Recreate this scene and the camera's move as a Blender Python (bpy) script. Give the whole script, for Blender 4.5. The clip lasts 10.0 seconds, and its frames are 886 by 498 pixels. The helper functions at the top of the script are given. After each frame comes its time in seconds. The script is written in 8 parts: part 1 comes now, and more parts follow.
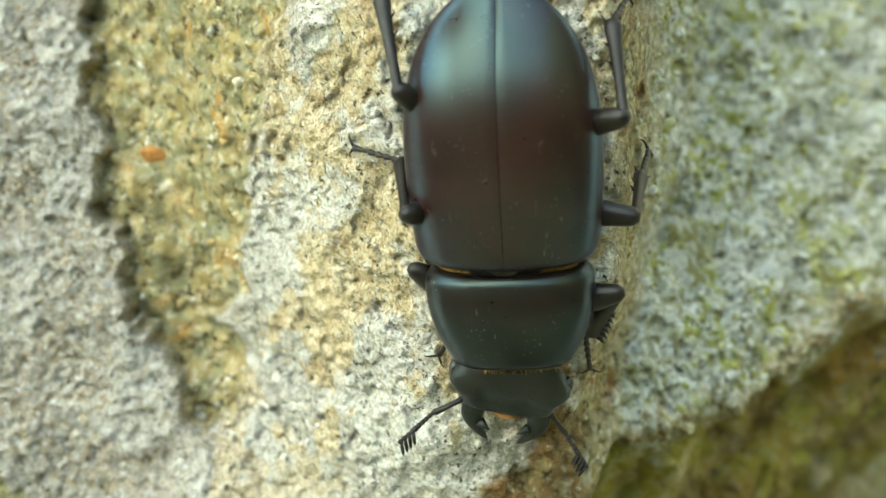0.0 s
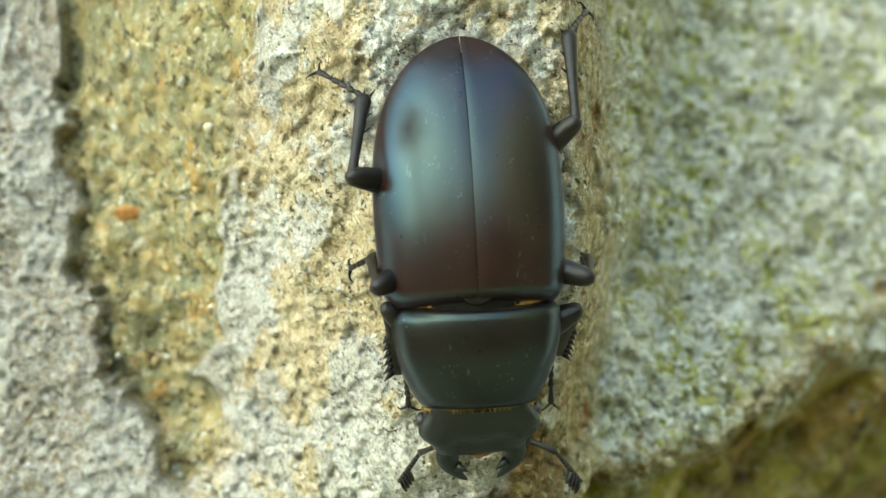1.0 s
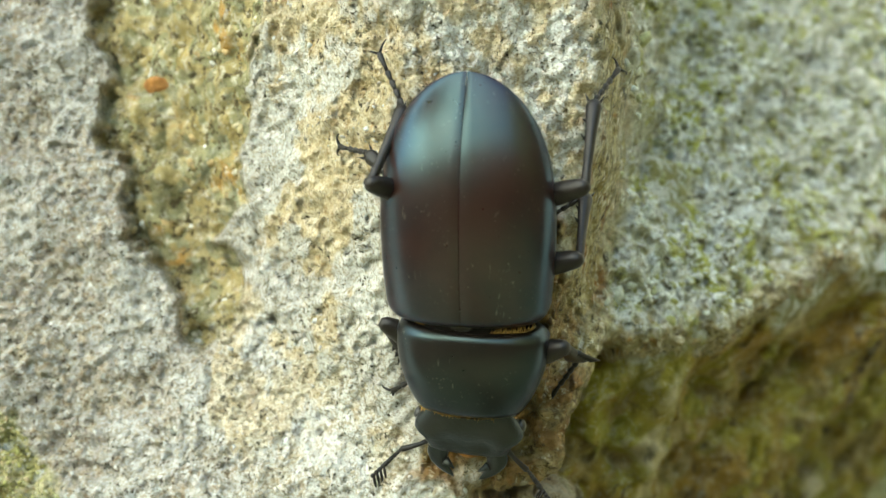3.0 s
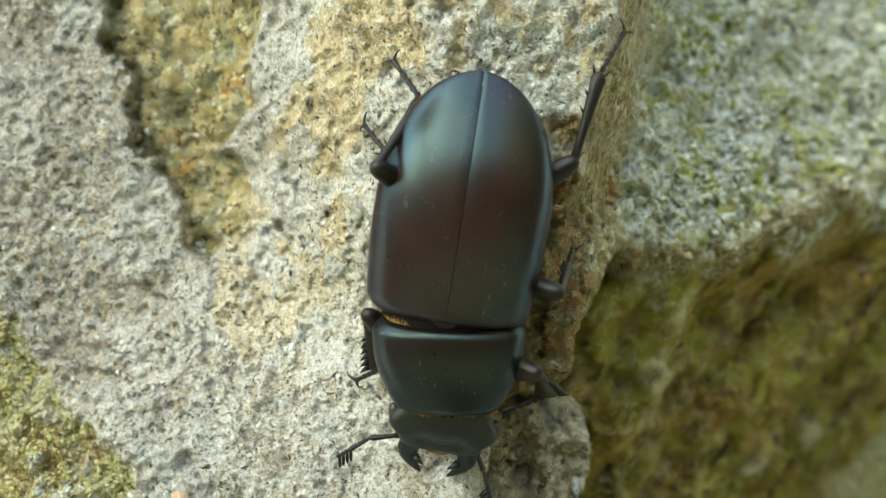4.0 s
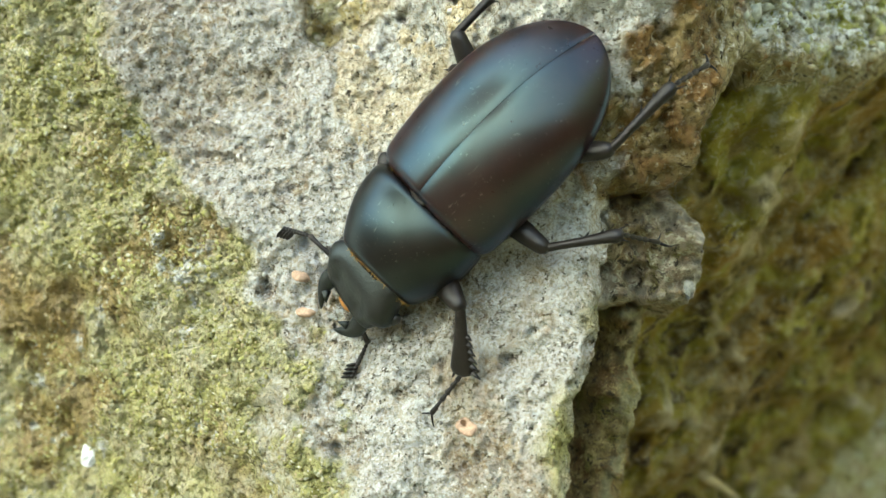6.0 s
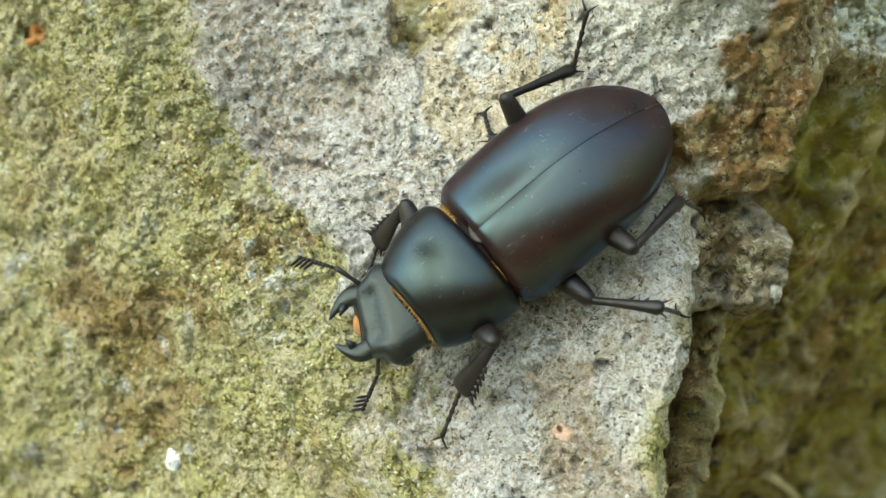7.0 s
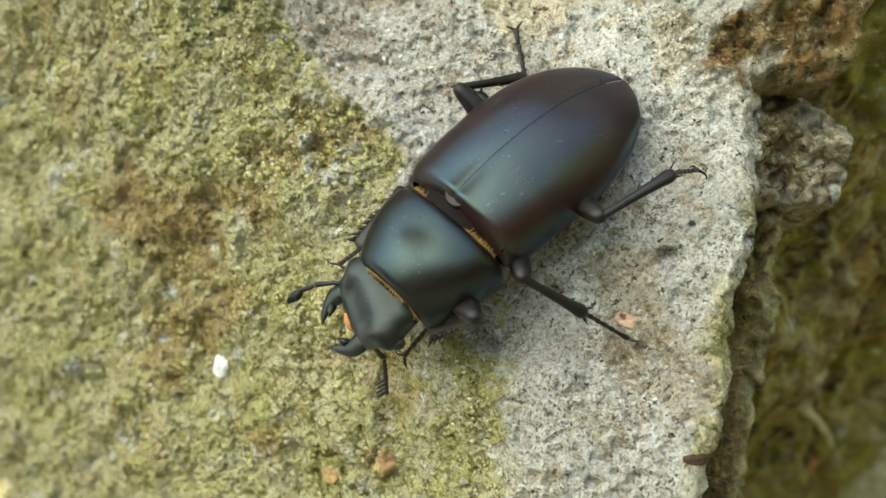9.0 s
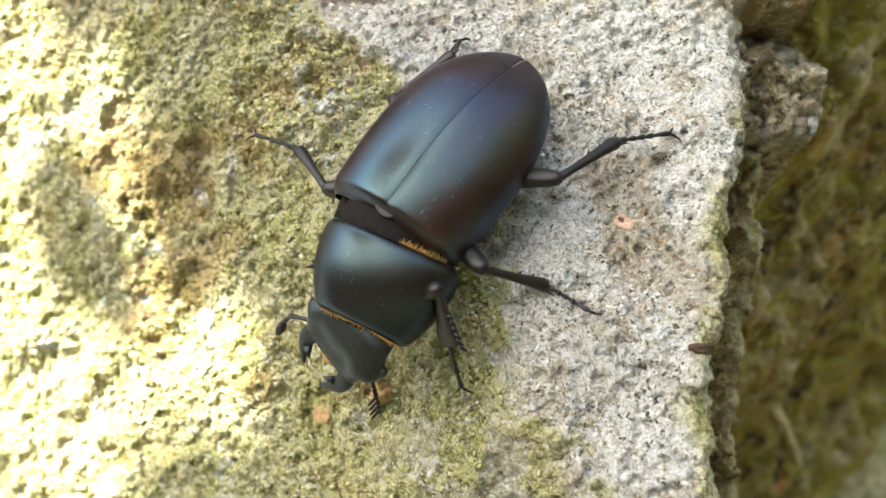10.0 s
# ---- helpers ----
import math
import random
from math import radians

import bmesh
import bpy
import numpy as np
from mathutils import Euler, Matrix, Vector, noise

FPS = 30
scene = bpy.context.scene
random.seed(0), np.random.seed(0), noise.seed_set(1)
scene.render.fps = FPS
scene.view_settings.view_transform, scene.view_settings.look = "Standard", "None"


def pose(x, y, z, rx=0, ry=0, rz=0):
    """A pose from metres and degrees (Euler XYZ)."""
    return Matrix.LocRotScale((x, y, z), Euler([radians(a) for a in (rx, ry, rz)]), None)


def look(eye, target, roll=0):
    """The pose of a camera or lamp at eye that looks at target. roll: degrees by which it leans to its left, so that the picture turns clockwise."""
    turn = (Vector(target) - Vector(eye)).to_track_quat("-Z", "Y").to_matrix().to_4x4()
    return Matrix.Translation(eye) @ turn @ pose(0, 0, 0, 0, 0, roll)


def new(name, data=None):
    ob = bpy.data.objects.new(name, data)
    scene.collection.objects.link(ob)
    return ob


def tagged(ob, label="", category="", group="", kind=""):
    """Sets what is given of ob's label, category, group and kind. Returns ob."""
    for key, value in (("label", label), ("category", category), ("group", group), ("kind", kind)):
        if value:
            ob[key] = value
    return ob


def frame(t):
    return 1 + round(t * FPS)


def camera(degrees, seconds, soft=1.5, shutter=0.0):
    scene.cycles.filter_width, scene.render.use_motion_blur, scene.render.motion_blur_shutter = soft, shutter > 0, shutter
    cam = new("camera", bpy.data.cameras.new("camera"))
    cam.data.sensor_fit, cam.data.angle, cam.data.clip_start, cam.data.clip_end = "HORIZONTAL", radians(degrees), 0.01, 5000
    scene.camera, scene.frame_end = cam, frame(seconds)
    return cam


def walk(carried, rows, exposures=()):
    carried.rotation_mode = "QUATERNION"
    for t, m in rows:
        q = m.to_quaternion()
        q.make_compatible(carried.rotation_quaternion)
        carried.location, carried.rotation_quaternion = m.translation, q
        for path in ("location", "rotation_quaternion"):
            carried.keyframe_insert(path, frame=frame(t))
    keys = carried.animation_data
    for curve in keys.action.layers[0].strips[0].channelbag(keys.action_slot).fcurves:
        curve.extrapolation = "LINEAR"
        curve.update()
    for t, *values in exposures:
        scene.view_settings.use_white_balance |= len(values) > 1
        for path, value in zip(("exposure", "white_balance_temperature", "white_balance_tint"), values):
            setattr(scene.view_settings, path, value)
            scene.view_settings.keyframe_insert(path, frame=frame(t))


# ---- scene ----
EXPOSURES = [(0, 3.12, 6650, -16), (2.2, 3.12, 6650, -15), (3.5, 3.07, 6700, -12), (4, 2.94, 6700, -12), (4.5, 3.01, 6650, -12), (5, 3.01, 6650, -12),
             (6.5, 3.11, 6500, -10), (7, 3.01, 6500, -9), (8.5, 2.96, 6600, -8), (9.5, 2.7, 6950, -6), (10, 3.07, 6450, 4)]
cam = camera(42.0, 10.0, soft=1.3)
walk(cam, [
    (0, pose(-0.01006, -0.12032, 0.03874, 82.68, 0.42, -3.22)),
    (0.5, pose(-0.01172, -0.12232, 0.03262, 87.18, 1.65, -3.94)),
    (1, pose(-0.01007, -0.12321, 0.02723, 90.37, 2.84, -4.58)),
    (1.5, pose(-0.01127, -0.12546, 0.01798, 91.02, 2.98, -4.69)),
    (2, pose(-0.00913, -0.12712, 0.01206, 92.66, 2.36, -4.63)),
    (3.3, pose(-0.01359, -0.12479, 0.00784, 92.30, 1.27, -4.71)),
    (3.5, pose(-0.01362, -0.12462, 0.00535, 92.40, 1.15, -4.83)),
    (4, pose(-0.01506, -0.12348, 0.00106, 92.12, 0.54, -5.26)),
    (4.5, pose(-0.01485, -0.12204, -0.00348, 91.79, 0.40, -5.33)),
    (5, pose(-0.02181, -0.12384, -0.00901, 91.26, -0.63, -5.12)),
    (5.2, pose(-0.02210, -0.12372, -0.01168, 90.59, -1.13, -5.01)),
    (6.3, pose(-0.02272, -0.12279, -0.00866, 86.86, -1.66, -2.49)),
    (6.5, pose(-0.02463, -0.12271, -0.00809, 86.88, -1.45, -2.38)),
    (7, pose(-0.02967, -0.12348, -0.00867, 86.91, -1.54, -2.26)),
    (7.5, pose(-0.03035, -0.12474, -0.01047, 87.01, -1.46, -2.03)),
    (8, pose(-0.02916, -0.12476, -0.01050, 87.39, -1.09, -1.58)),
    (8.5, pose(-0.02964, -0.12453, -0.01316, 86.88, -1.51, -0.91)),
    (9, pose(-0.03542, -0.12305, -0.01898, 86.73, -1.93, -2.40)),
    (9.5, pose(-0.04308, -0.12282, -0.02915, 90.49, -2.78, -5.14)),
    (10, pose(-0.04148, -0.12330, -0.04190, 94.44, -1.40, -5.98)),
], exposures=EXPOSURES)

# ---- light ----
SUN_WAY = Vector((-0.60, -0.48, 0.64)).normalized()   # towards the sun
world = bpy.data.worlds.new("sky")
scene.world = world
world.use_nodes = True
wn = world.node_tree.nodes
sky = wn.new("ShaderNodeTexSky")
sky.sky_type = "NISHITA"
sky.sun_disc = False
sky.sun_elevation = math.asin(SUN_WAY.z)
sky.sun_rotation = math.atan2(SUN_WAY.x, SUN_WAY.y)
sky.altitude, sky.dust_density, sky.air_density = 100, 3.0, 1.0
world.node_tree.links.new(sky.outputs[0], wn["Background"].inputs[0])
wn["Background"].inputs[1].default_value = 0.10
sun = new("sun", bpy.data.lights.new("sun", "SUN"))
sun.data.energy, sun.data.angle, sun.data.color = 4.5, radians(0.5), (1.0, 0.97, 0.92)
sun.matrix_world = look((0, 0, 0), -SUN_WAY)

MM = 0.001


# ---- materials ----
class Mat:
    """A small node-graph writer round one Principled material."""

    def __init__(self, name):
        self.m = bpy.data.materials.new(name)
        self.m.use_nodes = True
        self.t = self.m.node_tree
        self.b = self.t.nodes["Principled BSDF"]
        self.xyz = self.t.nodes.new("ShaderNodeTexCoord").outputs["Object"]

    def put(self, socket, value):
        if hasattr(value, "is_output"):
            self.t.links.new(value, socket)
        else:
            socket.default_value = value

    def noise(self, size, detail=3.0, rough=0.6, warp=0.0, stretch=None, lean=None):
        """Noise whose features are about size millimetres; lean: drawn out along a line that leans so far, in degrees, from level."""
        v = self.xyz
        if lean is not None:
            mp = self.t.nodes.new("ShaderNodeMapping")
            mp.vector_type = "TEXTURE"
            mp.inputs["Rotation"].default_value = (0, radians(-lean), 0)
            mp.inputs["Scale"].default_value = (4, 1, 1)
            self.t.links.new(v, mp.inputs["Vector"])
            v = mp.outputs[0]
        if stretch:
            mp = self.t.nodes.new("ShaderNodeMapping")
            mp.inputs["Scale"].default_value = stretch
            self.t.links.new(v, mp.inputs["Vector"])
            v = mp.outputs[0]
        n = self.t.nodes.new("ShaderNodeTexNoise")
        self.t.links.new(v, n.inputs["Vector"])
        n.inputs["Scale"].default_value = 1 / (size * MM)
        n.inputs["Detail"].default_value, n.inputs["Roughness"].default_value = detail, rough
        n.inputs["Distortion"].default_value = warp
        return n.outputs["Fac"]

    def cells(self, size, feature="F1"):
        n = self.t.nodes.new("ShaderNodeTexVoronoi")
        n.feature = feature
        self.t.links.new(self.xyz, n.inputs["Vector"])
        n.inputs["Scale"].default_value = 1 / (size * MM)
        return n.outputs["Distance"]

    def cell_color(self, size):
        n = self.t.nodes.new("ShaderNodeTexVoronoi")
        self.t.links.new(self.xyz, n.inputs["Vector"])
        n.inputs["Scale"].default_value = 1 / (size * MM)
        s = self.t.nodes.new("ShaderNodeSeparateColor")
        self.t.links.new(n.outputs["Color"], s.inputs[0])
        return s.outputs[0]

    def attr(self, name):
        n = self.t.nodes.new("ShaderNodeAttribute")
        n.attribute_name = name
        return n.outputs["Fac"]

    def ramp(self, value, a, b):
        n = self.t.nodes.new("ShaderNodeMapRange")
        n.interpolation_type = "SMOOTHSTEP"
        self.t.links.new(value, n.inputs["Value"])
        n.inputs["From Min"].default_value, n.inputs["From Max"].default_value = a, b
        return n.outputs["Result"]

    def calc(self, op, a, b=0.0):
        n = self.t.nodes.new("ShaderNodeMath")
        n.operation = op
        self.put(n.inputs[0], a)
        self.put(n.inputs[1], b)
        return n.outputs[0]

    def mix(self, fac, a, b, blend="MIX"):
        n = self.t.nodes.new("ShaderNodeMix")
        n.data_type, n.blend_type = "RGBA", blend
        self.put(n.inputs["Factor"], fac)
        self.put(n.inputs["A"], (*a, 1) if isinstance(a, tuple) else a)
        self.put(n.inputs["B"], (*b, 1) if isinstance(b, tuple) else b)
        return n.outputs["Result"]

    def random(self, island=False):
        if island:
            return self.t.nodes.new("ShaderNodeNewGeometry").outputs["Random Per Island"]
        return self.t.nodes.new("ShaderNodeObjectInfo").outputs["Random"]

    def bump(self, height, mm, strength=1.0):
        n = self.t.nodes.new("ShaderNodeBump")
        n.inputs["Strength"].default_value, n.inputs["Distance"].default_value = strength, mm * MM
        self.t.links.new(height, n.inputs["Height"])
        if self.b.inputs["Normal"].is_linked:
            self.t.links.new(self.b.inputs["Normal"].links[0].from_socket, n.inputs["Normal"])
        self.t.links.new(n.outputs[0], self.b.inputs["Normal"])
        return self

    def surface(self, color, rough=0.8, spec=0.5, metal=0.0):
        self.put(self.b.inputs["Base Color"], (*color, 1) if isinstance(color, tuple) else color)
        self.put(self.b.inputs["Roughness"], rough)
        self.b.inputs["Specular IOR Level"].default_value, self.b.inputs["Metallic"].default_value = spec, metal
        return self


def stone_material():
    """Pale lime-crusted stone, with masks for gravel crust, moss, orange stain, and grey-green lichen."""
    m = Mat("weathered_limestone")

    def over(c, fac, colour, share=1.0):
        return m.mix(m.calc("MULTIPLY", fac, share) if share != 1.0 else fac, c, colour)

    pale = m.mix(m.ramp(m.noise(9, 4), 0.38, 0.62), (0.46, 0.43, 0.385), (0.38, 0.34, 0.295))
    pale = over(pale, m.ramp(m.noise(3.4, 5, 0.7), 0.50, 0.66), (0.46, 0.38, 0.25), 0.45)
    # the ridge's lime, whitened further for the light that falls there
    pale = over(pale, m.attr("lit_lime"), (0.74, 0.72, 0.645), 0.92)
    skin = m.attr("skin")
    bare = m.calc("SUBTRACT", 1.0, m.calc("MULTIPLY", skin, 0.6))
    pale = over(pale, m.calc("MULTIPLY", skin, m.calc("SUBTRACT", 1.0, m.calc("MULTIPLY", m.attr("lit_lime"), 0.7))), (0.59, 0.575, 0.53), 0.6)
    pale = m.mix(m.calc("MULTIPLY", m.ramp(m.noise(1.6, 5, 0.7), 0.50, 0.62), bare), pale, (0.54, 0.47, 0.35))
    pale = over(pale, m.ramp(m.noise(0.9, 4, 0.7), 0.50, 0.62), m.mix(m.attr("lit_lime"), (0.63, 0.62, 0.575), (0.76, 0.745, 0.68)), 0.78)
    tone = m.mix(m.ramp(m.noise(1.3, 3, 0.6), 0.40, 0.60), (0.60, 0.47, 0.25), (0.72, 0.61, 0.40))
    tone = over(tone, m.ramp(m.noise(2.4, 4, 0.7), 0.56, 0.66), (0.45, 0.30, 0.12))
    pale = over(pale, m.attr("tan"), tone, 0.85)
    calm = m.calc("SUBTRACT", 1.0, m.calc("MULTIPLY", m.attr("lit_lime"), 0.6))
    pale = m.mix(m.calc("MULTIPLY", m.calc("MULTIPLY", m.ramp(m.noise(0.8, 4, 0.75), 0.53, 0.60), bare), calm), pale, (0.36, 0.29, 0.20))
    pale = m.mix(m.ramp(m.noise(0.36, 2, 0.6), 0.44, 0.64), pale, m.mix(1.0, pale, (0.76, 0.71, 0.62), "MULTIPLY"))
    fleck = m.calc("MULTIPLY", m.ramp(m.noise(0.42, 2, 0.55), 0.585, 0.65), m.ramp(m.noise(4.5, 3), 0.36, 0.56))
    pale = m.mix(m.calc("MULTIPLY", m.calc("MULTIPLY", fleck, calm), 0.8), pale, (0.24, 0.19, 0.13))
    pit = m.calc("MULTIPLY", m.ramp(m.noise(0.75, 3, 0.7), 0.60, 0.655), m.ramp(m.noise(2.6, 3), 0.40, 0.54))
    pale = m.mix(pit, pale, (0.13, 0.105, 0.07))
    tan = m.mix(m.ramp(m.noise(3.0, 4), 0.35, 0.65), (0.40, 0.31, 0.12), (0.53, 0.43, 0.21))
    tan = m.mix(m.ramp(m.cell_color(1.9), 0.50, 0.65), tan, (0.36, 0.33, 0.17))
    tan = m.mix(m.ramp(m.noise(6, 4, 0.6), 0.58, 0.68), tan, (0.50, 0.29, 0.08))
    tan = over(tan, m.ramp(m.noise(1.0, 4, 0.75), 0.52, 0.62), (0.68, 0.62, 0.46), 0.8)
    tan = over(tan, m.ramp(m.noise(3.8, 4, 0.65), 0.54, 0.64), (0.30, 0.30, 0.20), 0.7)
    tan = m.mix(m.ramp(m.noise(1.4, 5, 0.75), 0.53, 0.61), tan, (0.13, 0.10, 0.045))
    rust = m.mix(m.ramp(m.noise(2.6, 4), 0.4, 0.62), (0.25, 0.145, 0.05), (0.33, 0.25, 0.11))
    rust = m.mix(m.ramp(m.noise(1.3, 5, 0.75), 0.54, 0.63), rust, (0.12, 0.08, 0.035))
    rust = m.mix(m.ramp(m.noise(0.9, 4, 0.7), 0.56, 0.66), rust, (0.50, 0.42, 0.27))
    flank = m.mix(m.ramp(m.noise(1.6, 4, 0.65, 0.2, (1, 1, 0.45)), 0.40, 0.60), (0.33, 0.25, 0.10), (0.52, 0.44, 0.24))
    flank = m.mix(m.ramp(m.noise(0.8, 4, 0.7, 0.2, (1, 1, 0.35)), 0.54, 0.62), flank, (0.08, 0.06, 0.03))
    flank = m.mix(m.ramp(m.noise(4.0, 4, 0.65), 0.54, 0.66), flank, (0.30, 0.15, 0.04))
    flank = m.mix(m.ramp(m.noise(0.7, 4, 0.7, 0.2, (1, 1, 0.4)), 0.54, 0.62), flank, (0.70, 0.63, 0.46))
    moss = m.mix(m.ramp(m.noise(7, 4), 0.38, 0.62), (0.40, 0.365, 0.145), (0.49, 0.44, 0.26))
    moss = over(moss, m.ramp(m.noise(3.6, 5, 0.7), 0.50, 0.62), (0.45, 0.41, 0.27), 0.8)
    moss = over(moss, m.ramp(m.noise(1.1, 3, 0.7), 0.50, 0.64), (0.43, 0.40, 0.20), 0.8)
    moss = m.mix(m.ramp(m.noise(2.2, 5, 0.7), 0.53, 0.63), moss, (0.19, 0.17, 0.045))
    moss = over(moss, m.ramp(m.noise(11, 5, 0.65), 0.50, 0.66), (0.36, 0.24, 0.10), 0.4)
    # brown patches that also stand in for shade along the hollow
    moss = over(moss, m.attr("shade_stain"), (0.28, 0.17, 0.055), 0.62)
    moss = m.mix(m.ramp(m.noise(5, 5, 0.7), 0.58, 0.66), moss, (0.54, 0.53, 0.47))
    moss = over(moss, m.ramp(m.noise(0.7, 4, 0.75), 0.56, 0.64), (0.17, 0.14, 0.05), 0.8)
    lich = m.mix(m.ramp(m.noise(4.5, 5, 0.65, 1.5), 0.40, 0.60), (0.68, 0.67, 0.58), (0.46, 0.43, 0.25))
    lich = m.mix(m.ramp(m.noise(8, 5, 0.65), 0.50, 0.60), lich, (0.42, 0.41, 0.10))
    lich = m.mix(m.ramp(m.noise(7, 4, 0.6), 0.60, 0.70), lich, (0.20, 0.21, 0.17))
    lich = m.mix(m.ramp(m.noise(1.6, 5, 0.75, 0.8), 0.50, 0.58), lich, (0.84, 0.83, 0.76))
    lich = m.mix(m.ramp(m.noise(1.9, 5, 0.75, 0.8), 0.54, 0.62), lich, (0.12, 0.10, 0.05))
    c = m.mix(m.attr("lichen"), pale, lich)
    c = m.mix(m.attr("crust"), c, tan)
    c = m.mix(m.attr("side"), c, flank)
    c = m.mix(m.attr("rust"), c, rust)
    c = m.mix(m.attr("moss"), c, moss)
    m.surface(c, m.ramp(m.noise(1.5), 0.2, 1.6), 0.25)
    m.b.inputs["Roughness"].default_value = 0.9
    m.bump(m.noise(0.7, 5, 0.75), 0.5, 1.0)
    m.bump(m.noise(0.3, 2, 0.6), 0.16, 1.0)
    m.bump(m.calc("SUBTRACT", 1.0, m.calc("MAXIMUM", pit, fleck)), 0.35, 1.0)
    m.bump(m.calc("MULTIPLY", m.calc("SUBTRACT", 1.0, m.cells(0.6)), m.attr("moss")), 0.45, 1.0)
    return m.m


def recess_material():
    """Brown rock with slanting beds, olive algae in patches, paler ribs and grey tufts."""
    m = Mat("algae_stained_rock")
    c = m.mix(m.ramp(m.noise(13, 5, 0.6, 0.5), 0.40, 0.58), (0.34, 0.21, 0.04), (0.34, 0.28, 0.04))
    c = m.mix(m.ramp(m.noise(7, 5, 0.65, 0.3, None, 48), 0.50, 0.60), c, (0.35, 0.26, 0.09))
    c = m.mix(m.calc("MULTIPLY", m.ramp(m.noise(9, 4, 0.6), 0.53, 0.64), 0.8), c, (0.38, 0.34, 0.05))
    c = m.mix(m.ramp(m.noise(4.5, 5, 0.7, 0.4, None, 48), 0.54, 0.64), c, (0.09, 0.06, 0.025))
    rib = m.calc("MULTIPLY", m.attr("ribs"), m.ramp(m.noise(6, 4, 0.65), 0.32, 0.50))
    c = m.mix(m.calc("MULTIPLY", rib, 0.8), c, (0.60, 0.51, 0.30))
    c = m.mix(m.calc("MULTIPLY", m.ramp(m.noise(2.4, 5, 0.75, 0.6), 0.55, 0.64), 0.6), c, (0.50, 0.45, 0.30))
    c = m.mix(m.calc("MULTIPLY", m.ramp(m.noise(1.7, 5, 0.75), 0.55, 0.65), 0.6), c, (0.09, 0.065, 0.025))
    c = m.mix(m.calc("MULTIPLY", m.ramp(m.noise(0.9, 4, 0.7), 0.55, 0.64), 0.7), c, (0.55, 0.47, 0.28))
    tuft = m.mix(m.ramp(m.noise(2.2, 5, 0.7), 0.44, 0.56), (0.58, 0.57, 0.48), (0.24, 0.22, 0.08))
    c = m.mix(m.attr("tufts"), c, tuft)
    c = m.mix(m.attr("pale"), c, m.mix(m.ramp(m.noise(5, 4), 0.4, 0.6), (0.60, 0.57, 0.50), (0.42, 0.39, 0.30)))
    m.surface(c, 0.85, 0.3).bump(m.noise(1.5, 5, 0.75), 1.1, 1.0)
    m.bump(m.noise(0.6, 4, 0.7), 0.4, 1.0)
    return m.m


def ledge_material(name, brown, grey, edge):
    m = Mat(name)
    c = m.mix(m.ramp(m.noise(4, 4), 0.40, 0.60), brown, grey)
    c = m.mix(m.ramp(m.noise(3.0, 5, 0.65), 0.52, 0.64), c, tuple(v * 0.5 for v in grey))
    c = m.mix(m.calc("MULTIPLY", m.ramp(m.noise(3.6, 4), 0.54, 0.64), 0.8), c, (0.27, 0.24, 0.06))
    c = m.mix(m.ramp(m.noise(1.2, 5, 0.75, 0.6), 0.51, 0.60), c, tuple(min(0.72, v * 1.55) for v in grey))
    c = m.mix(m.ramp(m.noise(1.5, 5, 0.75), 0.54, 0.62), c, (0.07, 0.055, 0.03))
    c = m.mix(m.calc("MULTIPLY", m.ramp(m.noise(0.5, 3, 0.7), 0.54, 0.62), 0.7), c, tuple(v * 0.45 for v in brown))
    rim = m.calc("MULTIPLY", m.attr("rim"), m.ramp(m.noise(2.2, 4, 0.7), 0.38, 0.56))
    c = m.mix(rim, c, m.mix(m.ramp(m.noise(1.1, 4, 0.7), 0.42, 0.60), edge, tuple(v * 0.55 for v in edge)))
    m.surface(c, 0.85, 0.3).bump(m.noise(0.9, 5, 0.75), 0.7, 1.0)
    m.bump(m.noise(0.35, 3, 0.7), 0.25, 1.0)
    return m.m


def plain(name, color, rough=0.6, spec=0.5, vary=0.25, size=1.0):
    m = Mat(name)
    dark = tuple(v * (1 - vary) for v in color)
    m.surface(m.mix(m.ramp(m.noise(size, 3), 0.35, 0.65), color, dark), rough, spec)
    return m.m


def grain_material(name, colors, patches=()):
    """Small grains, each of its own tone, with patches of another tone: size, threshold, colour."""
    m = Mat(name)
    c = colors[0]
    r = m.random(True)
    for n, other in enumerate(colors[1:]):
        c = m.mix(m.calc("GREATER_THAN", r, (n + 1) / len(colors)), c, other)
    for size, level, other in patches:
        c = m.mix(m.calc("MULTIPLY", m.ramp(m.noise(size, 5, 0.65), level, level + 0.16), 0.8), c, other)
    c = m.mix(m.ramp(m.noise(0.5, 3), 0.35, 0.65), c, m.mix(0.35, c, (0.1, 0.09, 0.06)))
    m.surface(c, 0.85, 0.3)
    return m.m


